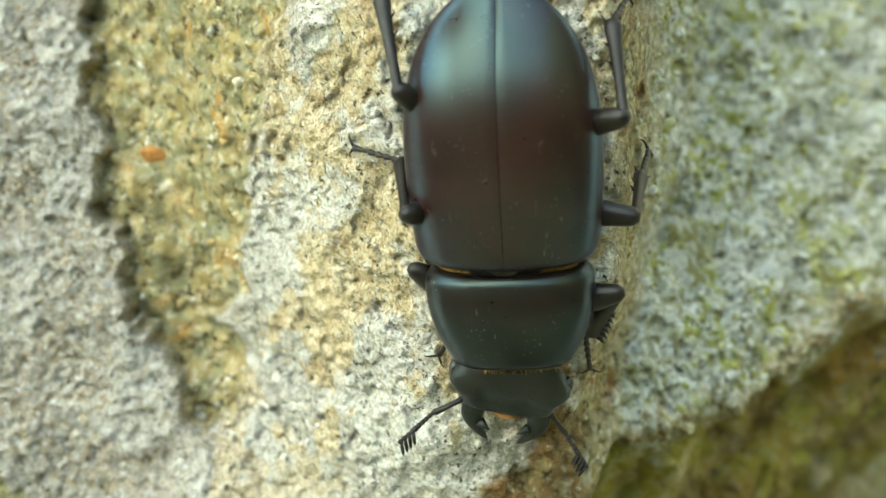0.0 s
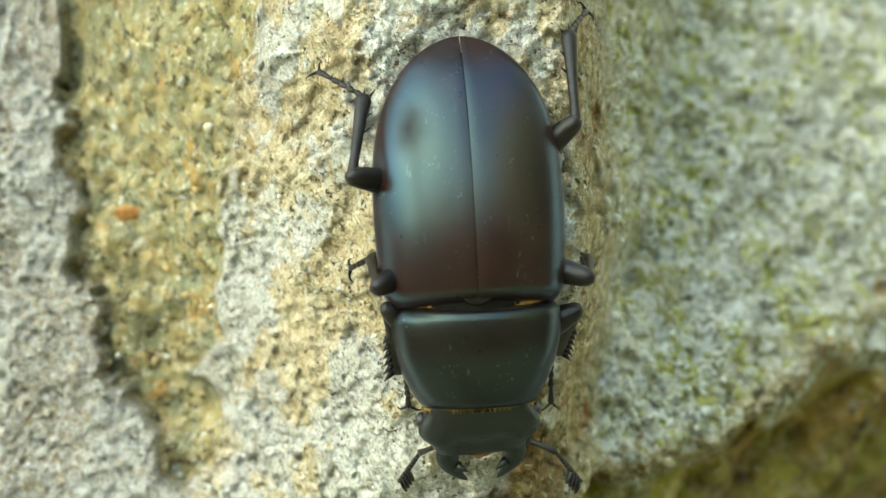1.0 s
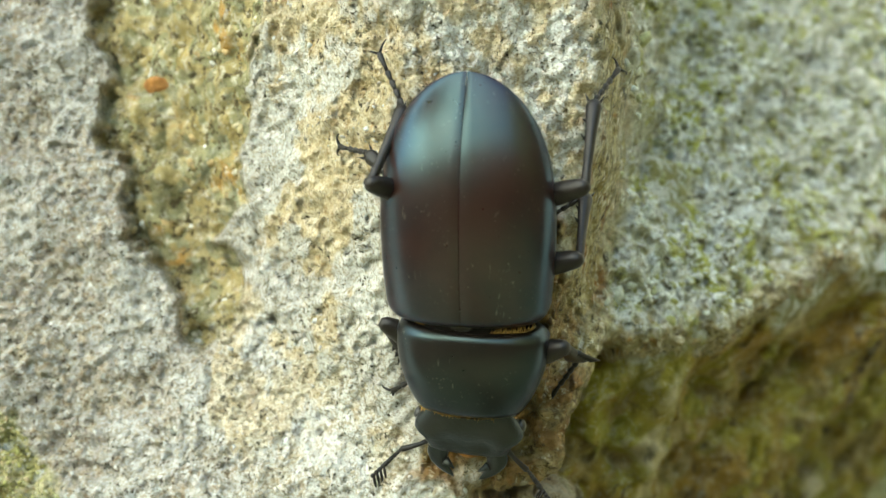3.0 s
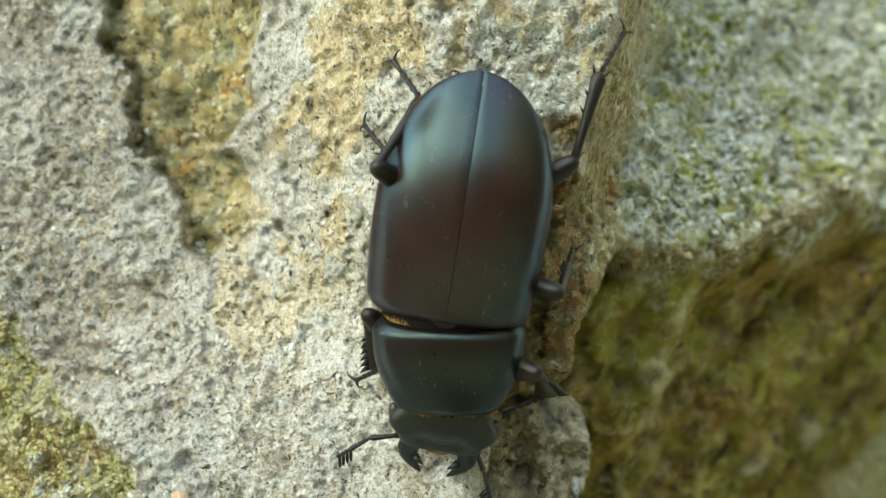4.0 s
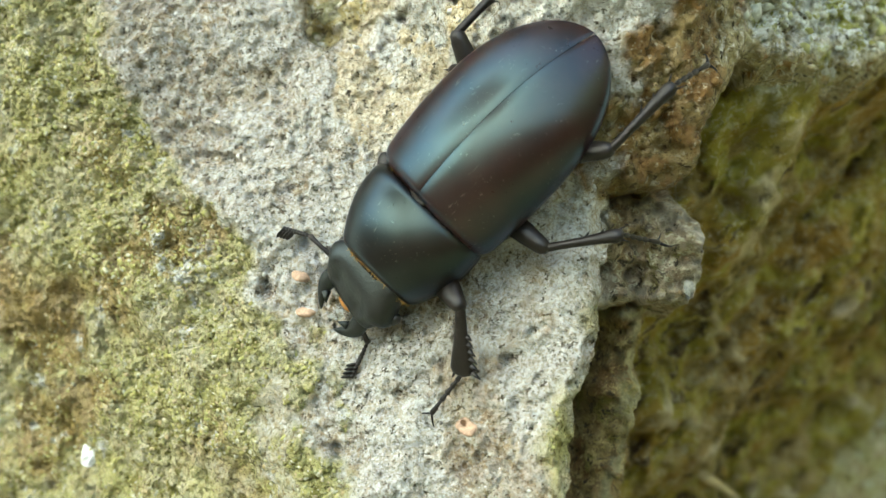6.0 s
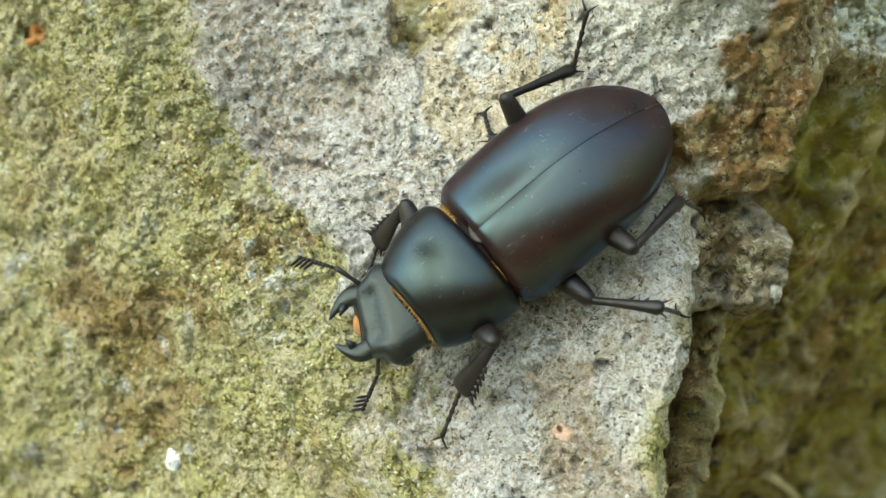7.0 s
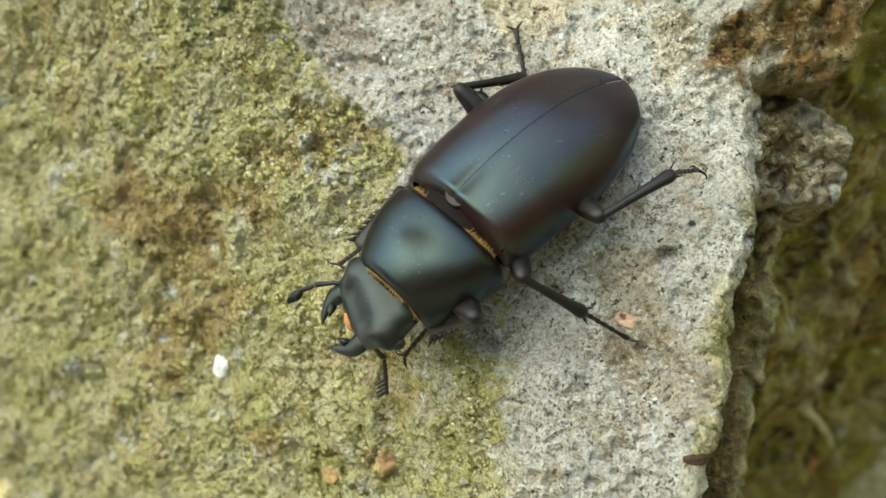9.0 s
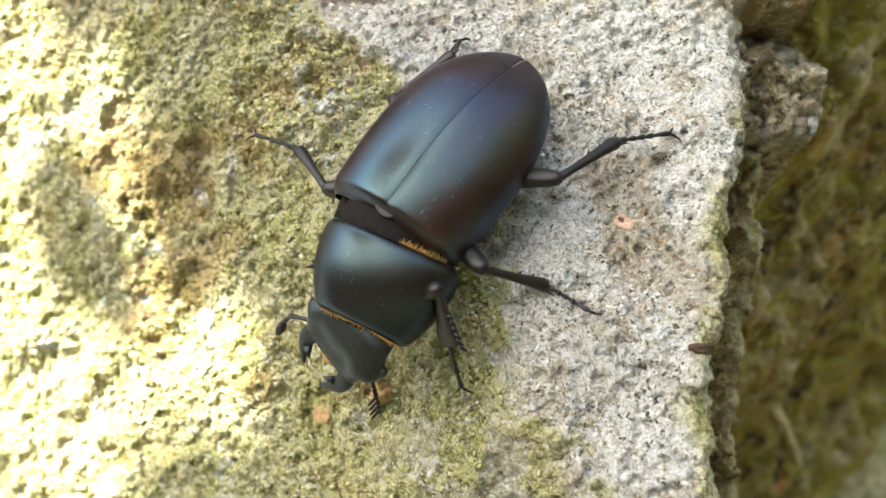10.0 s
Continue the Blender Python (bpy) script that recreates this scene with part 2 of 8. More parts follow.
def chitin(name, color, rough, bump=0.02, coat=0.0, size=0.25, film=0, ior=1.4, spec=0.7, worn=False):
    m = Mat(name)
    c = m.mix(m.ramp(m.noise(4.0, 3), 0.35, 0.65), color, tuple(v * 0.7 for v in color))
    r = m.calc("ADD", m.calc("MULTIPLY", m.noise(1.2, 4, 0.7), 0.10), rough - 0.05)
    if worn:  # dust specks and fine scratches along the body
        speck = m.calc("MULTIPLY", m.ramp(m.noise(0.28, 2, 0.5), 0.66, 0.70), m.ramp(m.noise(3.0, 3), 0.48, 0.62))
        nick = m.calc("MULTIPLY", m.ramp(m.noise(0.35, 2, 0.5, 0.3, (1, 0.16, 1)), 0.66, 0.70), m.ramp(m.noise(4.5, 3), 0.54, 0.66))
        c = m.mix(m.calc("MULTIPLY", m.calc("MAXIMUM", speck, nick), 0.35), c, (0.20, 0.19, 0.16))
        r = m.calc("ADD", r, m.calc("MULTIPLY", m.ramp(m.noise(2.2, 5, 0.7), 0.45, 0.75), 0.05))
    m.surface(c, r, spec)
    m.b.inputs["Coat Weight"].default_value = coat
    m.b.inputs["Coat Roughness"].default_value = 0.30
    if film:  # a thin film tints the gloss like reflected sky and leaves, green to violet
        m.put(m.b.inputs["Thin Film Thickness"], m.calc("ADD", m.calc("MULTIPLY", m.noise(5.0, 3), 10.0), film - 5.0))
        m.b.inputs["Thin Film IOR"].default_value = ior
    m.bump(m.noise(size, 3, 0.6), bump, 0.6)
    return m.m


STONE, RECESS = stone_material(), recess_material()
LEDGE = ledge_material("broken_grey_rock", (0.42, 0.30, 0.16), (0.53, 0.43, 0.29), (0.68, 0.60, 0.45))
SHELF_ROCK = ledge_material("mossy_brown_rock", (0.23, 0.135, 0.05), (0.31, 0.23, 0.09), (0.56, 0.49, 0.25))
ELYTRA = chitin("wing_case_chitin", (0.028, 0.011, 0.007), 0.29, 0.010, 0.0, film=184, ior=1.366, spec=0.64, worn=True)
SHIELD = chitin("shield_chitin", (0.014, 0.009, 0.006), 0.29, 0.014, 0.0, film=186, ior=1.368, spec=0.50, worn=True)
HEAD = chitin("head_chitin", (0.012, 0.009, 0.007), 0.40, 0.07, size=0.35, film=188, ior=1.42, spec=0.5)
LEG = chitin("leg_chitin", (0.013, 0.009, 0.007), 0.40, 0.06, size=0.4, spec=0.35)
BELLY = plain("belly_chitin", (0.010, 0.007, 0.005), 0.8, 0.15, 0.5, 0.6)
HAIR = plain("golden_hair", (0.42, 0.25, 0.07), 0.6, 0.3, 0.5, 0.3)
EYE = chitin("eye_chitin", (0.006, 0.005, 0.005), 0.45, 0.005)
MOUTH = plain("orange_mouth_hair", (0.42, 0.19, 0.05), 0.6, 0.3, 0.4, 0.4)


# ---- plan of the stone, in millimetres: depth y over x (along the wall) and z (up) ----
def sstep(a, b, v):
    t = np.clip((v - a) / (b - a), 0, 1)
    return t * t * (3 - 2 * t)


def smax(a, b, k):
    h = np.clip(0.5 + 0.5 * (a - b) / k, 0, 1)
    return b + (a - b) * h + k * h * (1 - h)


def smin(a, b, k):
    return -smax(-a, -b, k)


def grid_hash(i, j, seed):
    h = (i.astype(np.int64) * 374761393 + j.astype(np.int64) * 668265263 + seed * 982451653) & 0x7FFFFFFF
    h = ((h ^ (h >> 13)) * 1274126177) & 0x7FFFFFFF
    return ((h ^ (h >> 16)) & 0xFFFF) / 65535.0


def smooth_noise(x, z, size, seed=0):
    """Value noise from -1 to 1."""
    x, z = x / size, z / size
    i, j = np.floor(x), np.floor(z)
    u, v = x - i, z - j
    u, v = u * u * u * (u * (u * 6 - 15) + 10), v * v * v * (v * (v * 6 - 15) + 10)
    a, b = grid_hash(i, j, seed), grid_hash(i + 1, j, seed)
    c, d = grid_hash(i, j + 1, seed), grid_hash(i + 1, j + 1, seed)
    return 2 * ((a + (b - a) * u) * (1 - v) + (c + (d - c) * u) * v) - 1


def rough_noise(x, z, size, octaves=3, seed=0, gain=0.55):
    out, amp = 0, 1
    for n in range(octaves):
        c, s = math.cos(0.7 * n), math.sin(0.7 * n)
        out = out + amp * smooth_noise(c * x - s * z, s * x + c * z, size / 2**n, seed + 17 * n)
        amp *= gain
    return out


def grains(x, z, size, seed=0):
    """Rounded grains: 1 at a grain's middle, 0 between the grains."""
    x, z = x / size, z / size
    i, j = np.floor(x), np.floor(z)
    near = np.full(np.shape(x), 9.0)
    for a in (-1, 0, 1):
        for b in (-1, 0, 1):
            px, pz = i + a + grid_hash(i + a, j + b, seed), j + b + grid_hash(i + a, j + b, seed + 5)
            near = np.minimum(near, (x - px) ** 2 + (z - pz) ** 2)
    return np.clip(1 - near * 1.3, 0, 1)


def blocks(x, z, size, seed=0):
    """Broken facets: flat pieces, each with its own height and tilt, from about -1 to 1."""
    x, z = x / size, z / size
    i, j = np.floor(x), np.floor(z)
    near, out = np.full(np.shape(x), 9.0), np.zeros(np.shape(x))
    for a in (-1, 0, 1):
        for b in (-1, 0, 1):
            u, v = i + a, j + b
            px, pz = u + grid_hash(u, v, seed), v + grid_hash(u, v, seed + 5)
            d = np.abs(x - px) ** 1.5 + np.abs(z - pz) ** 1.5
            h = 2 * grid_hash(u, v, seed + 9) - 1 + 1.6 * (grid_hash(u, v, seed + 13) - 0.5) * (x - px) + 1.6 * (grid_hash(u, v, seed + 21) - 0.5) * (z - pz)
            out, near = np.where(d < near, h, out), np.minimum(near, d)
    return out


def off_line(x, z, line):
    """Distance to a line of points."""
    d = np.full(np.shape(x), 1e9)
    for (ax, az), (bx, bz) in zip(line, line[1:]):
        ex, ez = bx - ax, bz - az
        t = np.clip(((x - ax) * ex + (z - az) * ez) / (ex * ex + ez * ez), 0, 1)
        d = np.minimum(d, np.hypot(x - ax - t * ex, z - az - t * ez))
    return d


def within(x, z, poly):
    """Distance to a closed outline, positive inside."""
    odd = np.zeros(np.shape(x), bool)
    ring = poly + poly[:1]
    for (ax, az), (bx, bz) in zip(ring, ring[1:]):
        if az != bz:
            odd ^= ((az > z) != (bz > z)) & (x < (bx - ax) * (z - az) / (bz - az) + ax)
    return np.where(odd, 1, -1) * off_line(x, z, ring)


# outlines (x, z)
EDGE = [(120, 34), (60, 15.5), (40.6, 11), (28.7, 5.8), (17.6, 5.9), (12.5, 7), (8, 1.2), (6.2, -3), (5.8, -6), (1, -7.2), (-1.8, -8.2),
        (-2.6, -13), (-3.5, -18), (-3.9, -21.5), (-4.8, -25.5), (-5.8, -30), (-6.3, -34.5), (-7.2, -39), (-9.6, -46), (-8.5, -54),
        (-6, -75), (-5, -130)]
BLOCK = EDGE + [(-200, -130), (-200, 130), (120, 130)]
CRUST_LEFT = [(-41, 90), (-40, 52.8), (-40, 45.6), (-39.7, 39), (-38.3, 35), (-38.2, 27), (-36.4, 19), (-34.2, 15), (-31.8, 10.5), (-31, 5.7),
              (-28.8, 3.8)]
CRUST = CRUST_LEFT + [(-27.7, 4.8), (-24.2, 8.5), (-23.4, 13.7), (-26.5, 16.2), (-25.7, 18.5), (-22.2, 19.1), (-23, 25), (-22.6, 31), (-20.5, 38),
                      (-19, 46), (-14, 54), (-8, 90)]
MOSS = [(-75, 50), (-60, 20), (-53.4, 10), (-50, 4.5), (-46.5, -3), (-42.5, -8.5), (-38, -12.5), (-35.5, -17), (-32, -22), (-28.5, -26), (-28.2, -32),
        (-25.3, -35), (-25, -41), (-24.5, -47), (-21.7, -56), (-20, -75), (-18, -130), (-200, -130), (-200, 50)]
RUST = [(-7, -5.4), (-5, -4), (-2.6, -1.4), (0.5, 2), (2, 8), (5, 14), (9, 10), (10, 0), (8, -10), (1, -11), (-2.4, -10), (-2.2, -5.2), (-5, -5.8)]


def ridge_top(z):
    return -20.3 - 0.27 * z


def ridge_edge(z):
    return np.interp(z, (-12, -4, 5, 20, 30, 45), (0, 2, 4.4, 8.5, 9, 8))


def stone_plan(x, z):
    """The block's large planes: front, ridge, mossy flank, and the flank that falls back from the ridge."""
    low = -0.263 * x + 0.295 * z - 14.07
    slope = -1.124 * x - 0.299 * z - 27.3
    up = smax(smin(-0.063 * x + 0.127 * z - 5.8, slope, 3), ridge_top(z), 4)
    y = low + (up - low) * sstep(-12, 6, z)
    y = smax(y, -0.841 * x - 0.225 * z - 50, 3)
    w = sstep(-14, -2, z)
    flank = smin(ridge_top(z) + 2.5 * (x - ridge_edge(z)), 0.735 * x + 0.535 * z - 24.1, 4)
    return np.where(z > -14, smax(y, flank * w - 60 * (1 - w), 2), y)


def recess_plan(x, z):
    return 1.017 * x - 0.859 * z - 23.2


# holes: x, z, half width, half height, turn in degrees, depth
HOLES = [(-38.5, -7.2, 2.6, 0.7, -12, 1.8), (-42.8, -4.4, 1.6, 1.5, 0, 1.0), (-20.6, 7.8, 0.55, 0.45, 0, 1.6), (-15.8, 8.6, 0.4, 0.5, 20, 1.3),
         (-29.6, -15.1, 0.7, 1.1, 0, 1.6), (-33.3, -19.6, 0.45, 1.0, 10, 1.6), (-24.4, 14.0, 2.0, 0.7, -25, 1.4), (-10.3, -24.7, 0.7, 0.55, 0, 1.6),
         (-14.8, -23.2, 0.6, 0.5, 0, 1.2), (-25.7, -34.2, 0.5, 0.8, 15, 1.5), (-12.8, -33.3, 0.45, 0.5, 0, 1.2),
         (-8.2, -22, 0.4, 0.4, 0, 1.2), (-23.2, -20.5, 0.7, 0.6, 0, 1.2), (-38, -44, 0.5, 0.4, 0, 1.0), (-17, -45, 0.6, 0.5, 0, 1.2),
         (-21.5, 16, 1.4, 0.9, 30, 0.8), (-28.4, 6.0, 1.6, 1.2, 0, 1.6)]


# brown moss patches, with the hollow's shade put into their colour: x, z, radius
SHADE_STAINS = [(-44, -16, 4.5), (-51, -20.5, 5), (-57, -26, 6), (-55, -34, 5.5), (-61, -38, 5), (-66, -22, 5), (-38.5, -13.5, 2.5), (-35.5, -46.5, 2.2), (-48, -47, 3)]
HOLLOW = [(-39, -12.5), (-44, -16), (-52, -22), (-58, -28), (-60, -38)]


def stone_field(x, z):
    """The block's surface with its relief, and its masks."""
    wob = 1.3 * rough_noise(x, z, 4, 3, 3) + 0.5 * rough_noise(x, z, 1.4, 2, 4)
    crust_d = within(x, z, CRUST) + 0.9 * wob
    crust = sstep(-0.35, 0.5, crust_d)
    moss_d = within(x, z, MOSS) + 1.4 * wob + 1.6 * rough_noise(x, z, 9, 2, 8)
    moss = sstep(-1.5, 1.2, moss_d)
    tufts = sstep(0.45, 0.75, rough_noise(x, z, 5, 4, 45)) * sstep(-9, -3, moss_d) * sstep(-22, -34, z)
    moss = np.maximum(moss, 0.9 * tufts)
    thin = sstep(17, 1, moss_d) * sstep(-18, -30, z) * sstep(-0.15, 0.3, rough_noise(x, z, 4, 4, 46))
    moss = moss * (1 - 0.75 * thin)
    rust = sstep(-1.2, 1.0, within(x, z, RUST) + 1.6 * wob)
    lichen = sstep(9, 16, x - 2 + 1.5 * wob) * sstep(0, 5, z)
    side = sstep(-1.0, 1.5, x - ridge_edge(z) + 0.6 * wob) * sstep(-6, 4, z) * (1 - lichen)
    inside = within(x, z, BLOCK) + 0.55 * wob
    y = stone_plan(x, z)
    y += 1.1 * rough_noise(x, z, 13, 3, 11) + 0.28 * rough_noise(x, z, 3.4, 4, 12, 0.65)
    pale = (1 - crust) * (1 - moss)
    skin = sstep(-0.06, 0.10, rough_noise(x, z, 7, 5, 49, 0.62))
    ridge = sstep(-26, -20, x) * sstep(0, 6, z) * (1 - crust) * (1 - lichen) * (1 - side)
    y -= pale * skin * (0.32 + 0.35 * ridge)
    y += pale * (0.26 * rough_noise(x, z, 1.1, 3, 13, 0.7) - 0.12 * grains(x, z, 0.8, 14))
    y += ridge * (0.8 + 0.4 * rough_noise(x, z * 0.6, 2.6, 4, 35, 0.65) + 0.28 * blocks(x, z, 3.4, 36))
    y -= crust * (0.75 * grains(x, z, 2.9, 15) + 0.5 * grains(x, z, 1.4, 16) + 0.30 * rough_noise(x, z, 1.1, 3, 27) + 0.8 * rough_noise(x, z, 5, 2, 28) - 3.0)
    y -= moss * (0.30 * grains(x, z, 1.6, 17) + 0.34 * rough_noise(x, z, 0.9, 3, 37, 0.7) + 1.0 * rough_noise(x, z, 5.5, 4, 18, 0.6) - 0.35)
    y += moss * 1.6 * np.exp(-((off_line(x, z, HOLLOW) + 1.5 * wob) / 3.5) ** 2)
    rugged = np.maximum(rust, side)
    y -= rugged * (0.5 * grains(x, z, 1.9, 33) + 0.6 * rough_noise(x, z * (1 - 0.45 * side), 2.6, 5, 34, 0.68) - 0.2)
    y += rust * 1.1 * blocks(x, z, 3.2, 38)
    y -= lichen * (1.5 * rough_noise(x, z, 8, 4, 19, 0.6) + 0.9 * rough_noise(x, z, 2.4, 4, 39, 0.7) + 0.35 * grains(x, z, 1.6, 20))
    # the pale skin ends in a lip over the sunken gravel crust
    d = off_line(x + 0.6 * wob, z, CRUST_LEFT)
    y += crust * 1.8 * np.exp(-((d / 1.1) ** 2)) * np.clip(0.7 + 0.8 * rough_noise(x, z, 6, 2, 21), 0.0, 1.3)
    y -= (1 - crust) * 0.5 * np.exp(-((d / 1.2) ** 2))
    for hx, hz, a, b, turn, deep in HOLES:
        c, s = math.cos(radians(turn)), math.sin(radians(turn))
        u, v = ((x - hx) * c + (z - hz) * s) / a, ((z - hz) * c - (x - hx) * s) / b
        y += deep * np.exp(-((u * u + v * v + 0.35 * wob * np.hypot(u, v)).clip(0) ** 1.6))
    pits = np.clip(grains(x, z, 1.5, 31) - 0.84, 0, 1) * 6 * (rough_noise(x, z, 3, 2, 32) > 0.05)
    y += pale * np.minimum(pits, 1) * 0.55
    # the broken edge: a mossy bevel, then the fall
    out = np.clip(-inside, 0, None)
    steep = 7 - 4.6 * sstep(10, 20, x)
    y += np.minimum(out, 1.6) * np.minimum(1.3, steep) + np.clip(out - 1.6, 0, None) * steep + np.clip(out - 3.5, 0, None) * 12
    brink = sstep(4.5, -0.5, inside + 1.5 * wob) * sstep(8, 16, x)
    bevel = sstep(1.6, -0.2, inside) * sstep(-16, -21, z)
    moss = np.maximum(moss, bevel * np.clip(0.9 + rough_noise(x, z, 4, 2, 23), 0, 1))
    spots = sstep(0.50, 0.75, rough_noise(x, z, 7, 4, 41)) * sstep(-8, -18, z) * sstep(-30, -20, x)
    # whiter lime on ridge and plateau, with the light they catch put into it
    lit_lime = sstep(-36, -14, x + 5 * rough_noise(x, z, 12, 3, 47)) * (0.9 + 0.3 * rough_noise(x, z, 9, 3, 48)) * (0.2 + 0.8 * sstep(-24, -8, z))
    tan = sstep(0.05, 0.40, rough_noise(x, z * 0.65, 5, 5, 43, 0.65) + 0.35 * sstep(10, 26, z)) * np.maximum(ridge, sstep(-12, -2, z) * sstep(-34, -26, x) * 0.7)
    rust = np.maximum(rust, 0.4 * spots)
    side = np.maximum(side, 0.9 * brink)
    shade_stain = np.zeros(np.shape(x))
    for sx, sz, r in SHADE_STAINS:
        shade_stain = np.maximum(shade_stain, sstep(1.15, 0.45, np.hypot(x - sx, z - sz) / r + 0.35 * wob))
    return y, {"crust": crust, "moss": moss, "rust": rust, "lichen": lichen, "side": side, "lit_lime": lit_lime, "skin": skin, "tan": tan, "shade_stain": shade_stain}


JOINT = [(17, 8.5), (9.6, 2.2), (7.4, -3), (7.2, -9)]


def recess_field(x, z):
    flank = 0.735 * x + 0.535 * z - 23.4
    y = smax(smax(recess_plan(x, z), flank, 3), -5.0 + 0 * x, 3)
    deep = sstep(0, 14, y - flank)
    y = y + (0.8 + 3.4 * deep) * rough_noise(x, z, 22, 3, 51) + (1.0 + 1.0 * deep) * rough_noise(x, z, 8, 4, 52, 0.62)
    y += 0.7 * rough_noise(x, z, 2.4, 3, 56, 0.65) - 0.3 * grains(x, z, 3.2, 53)
    wx, wz = x + 2.2 * rough_noise(x, z, 6, 2, 61), z + 2.2 * rough_noise(x, z, 6, 2, 62)
    hollow = grains(wx, wz, 7.5, 54)
    small = grains(wx, wz, 4.2, 55)
    y += (0.8 + 4.0 * deep) * hollow + (0.6 + 1.4 * deep) * small - 3.0 * deep
    u, v = 0.67 * x + 0.74 * z, 0.74 * x - 0.67 * z
    y += (0.5 + 2.2 * deep) * rough_noise(u * 0.22, v, 7, 4, 63, 0.6) + 0.9 * blocks(x, z, 4.5, 64)
    ribs = sstep(0.35, 0.05, hollow) + sstep(0.3, 0.0, small) * 0.4
    y += 4.5 * np.exp(-((off_line(x, z, JOINT) / 1.8) ** 2))
    tufts = sstep(9, 1, y - flank + 4 * rough_noise(x, z, 6, 3, 57)) * sstep(10, 18, x)
    pale = sstep(2, -3, np.hypot((x - 98) / 1.0, (z + 44) / 1.2) - 12 + 3 * rough_noise(x, z, 6, 3, 58))
    return y, {"tufts": tufts, "pale": pale, "ribs": np.clip(ribs, 0, 1)}


def chunk(outline, plane, amp, fall, seed, tilt=(0, 0), groove=None, cavities=()):
    """A broken piece of rock with a rough face and steep sides."""
    mx, mz = (sum(p[k] for p in outline) / len(outline) for k in (0, 1))

    def field(x, z):
        wob = rough_noise(x, z, 3, 3, seed)
        d = within(x, z, outline) + 0.7 * wob
        y = plane + tilt[0] * (x - mx) + tilt[1] * (z - mz) + amp * rough_noise(x, z, 4.5, 6, seed + 1, 0.66) - 0.5 * grains(x, z, 1.8, seed + 2)
        y += 0.8 * blocks(x + 1.2 * wob, z + wob, 4.6, seed + 3) + 0.4 * blocks(x + 0.5 * wob, z, 2.0, seed + 4)
        if groove:
            y += 5.0 * np.exp(-(((off_line(x, z, groove) + 0.5 * wob) / 1.7) ** 2))
        for cx, cz, r in cavities:
            y += 3.2 * np.exp(-((np.hypot(x - cx, z - cz) + 0.5 * wob).clip(0) / r) ** 3)
        return y + 0.8 * sstep(1.0, 0, d) + np.clip(-d, 0, None) * fall, {"rim": sstep(2.4, 0.8, d) * sstep(-1.5, -0.3, d)}

    return field


def marks_along(a, b, step, fine):
    """Even steps from a to b, with finer ones on the stretch fine: start, end, step."""
    if not fine:
        return np.linspace(a, b, int((b - a) / step) + 1)
    p, q, small = fine
    return np.concatenate([np.arange(a, p, step), np.arange(p, q, small), np.linspace(q, b, int((b - q) / step) + 1)])


def face_sheet(name, field, x0, x1, z0, z1, step, back, material, fine_x=None, fine_z=None):
    """A solid slab whose front is the given field and whose back lies at y = back."""
    xs, zs = marks_along(x0, x1, step, fine_x), marks_along(z0, z1, step, fine_z)
    nx, nz = len(xs), len(zs)
    x, z = np.meshgrid(xs, zs)
    y, masks = field(x, z)
    y = np.minimum(y, back - 1)
    front = np.stack([x, y, z], -1).reshape(-1, 3)
    idx = np.arange(nx * nz).reshape(nz, nx)
    quads = np.stack([idx[:-1, :-1], idx[:-1, 1:], idx[1:, 1:], idx[1:, :-1]], -1).reshape(-1, 4)
    rim = np.concatenate([idx[0, :-1], idx[:-1, -1], idx[-1, :0:-1], idx[:0:-1, 0]])
    rear = front[rim].copy()
    rear[:, 1] = back
    n, k = nx * nz, len(rim)
    ring = np.arange(k)
    skirt = np.stack([rim, n + ring, n + (ring + 1) % k, np.roll(rim, -1)], -1)
    verts = np.concatenate([front, rear]) * MM
    me = bpy.data.meshes.new(name)
    me.from_pydata(verts.tolist(), [], np.concatenate([quads, skirt]).tolist() + [list(range(n + k - 1, n - 1, -1))])
    for key, values in masks.items():
        layer = me.attributes.new(key, "FLOAT", "POINT")
        layer.data.foreach_set("value", np.concatenate([values.ravel(), np.zeros(k)]).astype(np.float32))
    me.polygons.foreach_set("use_smooth", np.ones(len(me.polygons), bool))
    me.materials.append(material)
    me.update()
    return new(name, me)


stone = face_sheet("stone_block", stone_field, -95, 100, -85, 85, 0.6, 95, STONE, (-86, 40, 0.24), (-66, 48, 0.24))
tagged(stone, "pale weathered limestone block with tan gravel crust and yellow-green moss", "stone", kind="structure")
recess = face_sheet("recessed_rock", recess_field, -14, 150, -120, 34, 0.7, 200, RECESS, (-10, 45, 0.4), (-60, 20, 0.4))
tagged(recess, "brown and olive algae-stained rock receding behind the block", "rock", kind="structure")
CHIP = [(-2.2, -13.6), (0.2, -9.3), (5.3, -9.2), (9.4, -12.0), (9.8, -17.6), (8.6, -19.8), (3.4, -20.2), (-2.0, -20.5)]
chip_field = chunk(CHIP, -9.4, 1.8, 5, 61, (0.10, 0.05), None, [(3.9, -18.2, 1.7), (-0.6, -17.0, 1.0)])
chip = face_sheet("rock_chip", chip_field, -8, 17, -27, -3, 0.3, 30, LEDGE)
tagged(chip, "lumpy grey and tan chip of rock wedged beside the block", "rock")
SHELF = [(-8, -21), (7.0, -20.5), (4.6, -27), (4.4, -35), (3.2, -40), (2.0, -50), (4, -62), (4, -90), (-12, -90)]
CREVICE = [(0.8, -21), (0.2, -26), (-0.9, -31), (-1.4, -36), (-2.4, -41), (-3.6, -47), (-3, -56), (-0.5, -80)]
shelf = face_sheet("rock_shelf", chunk(SHELF, -5.8, 1.3, 5, 71, (0.15, 0.0), CREVICE), -14, 14, -95, -15, 0.4, 40, SHELF_ROCK)
tagged(shelf, "narrow dark mossy rock shelf along the broken edge", "rock")


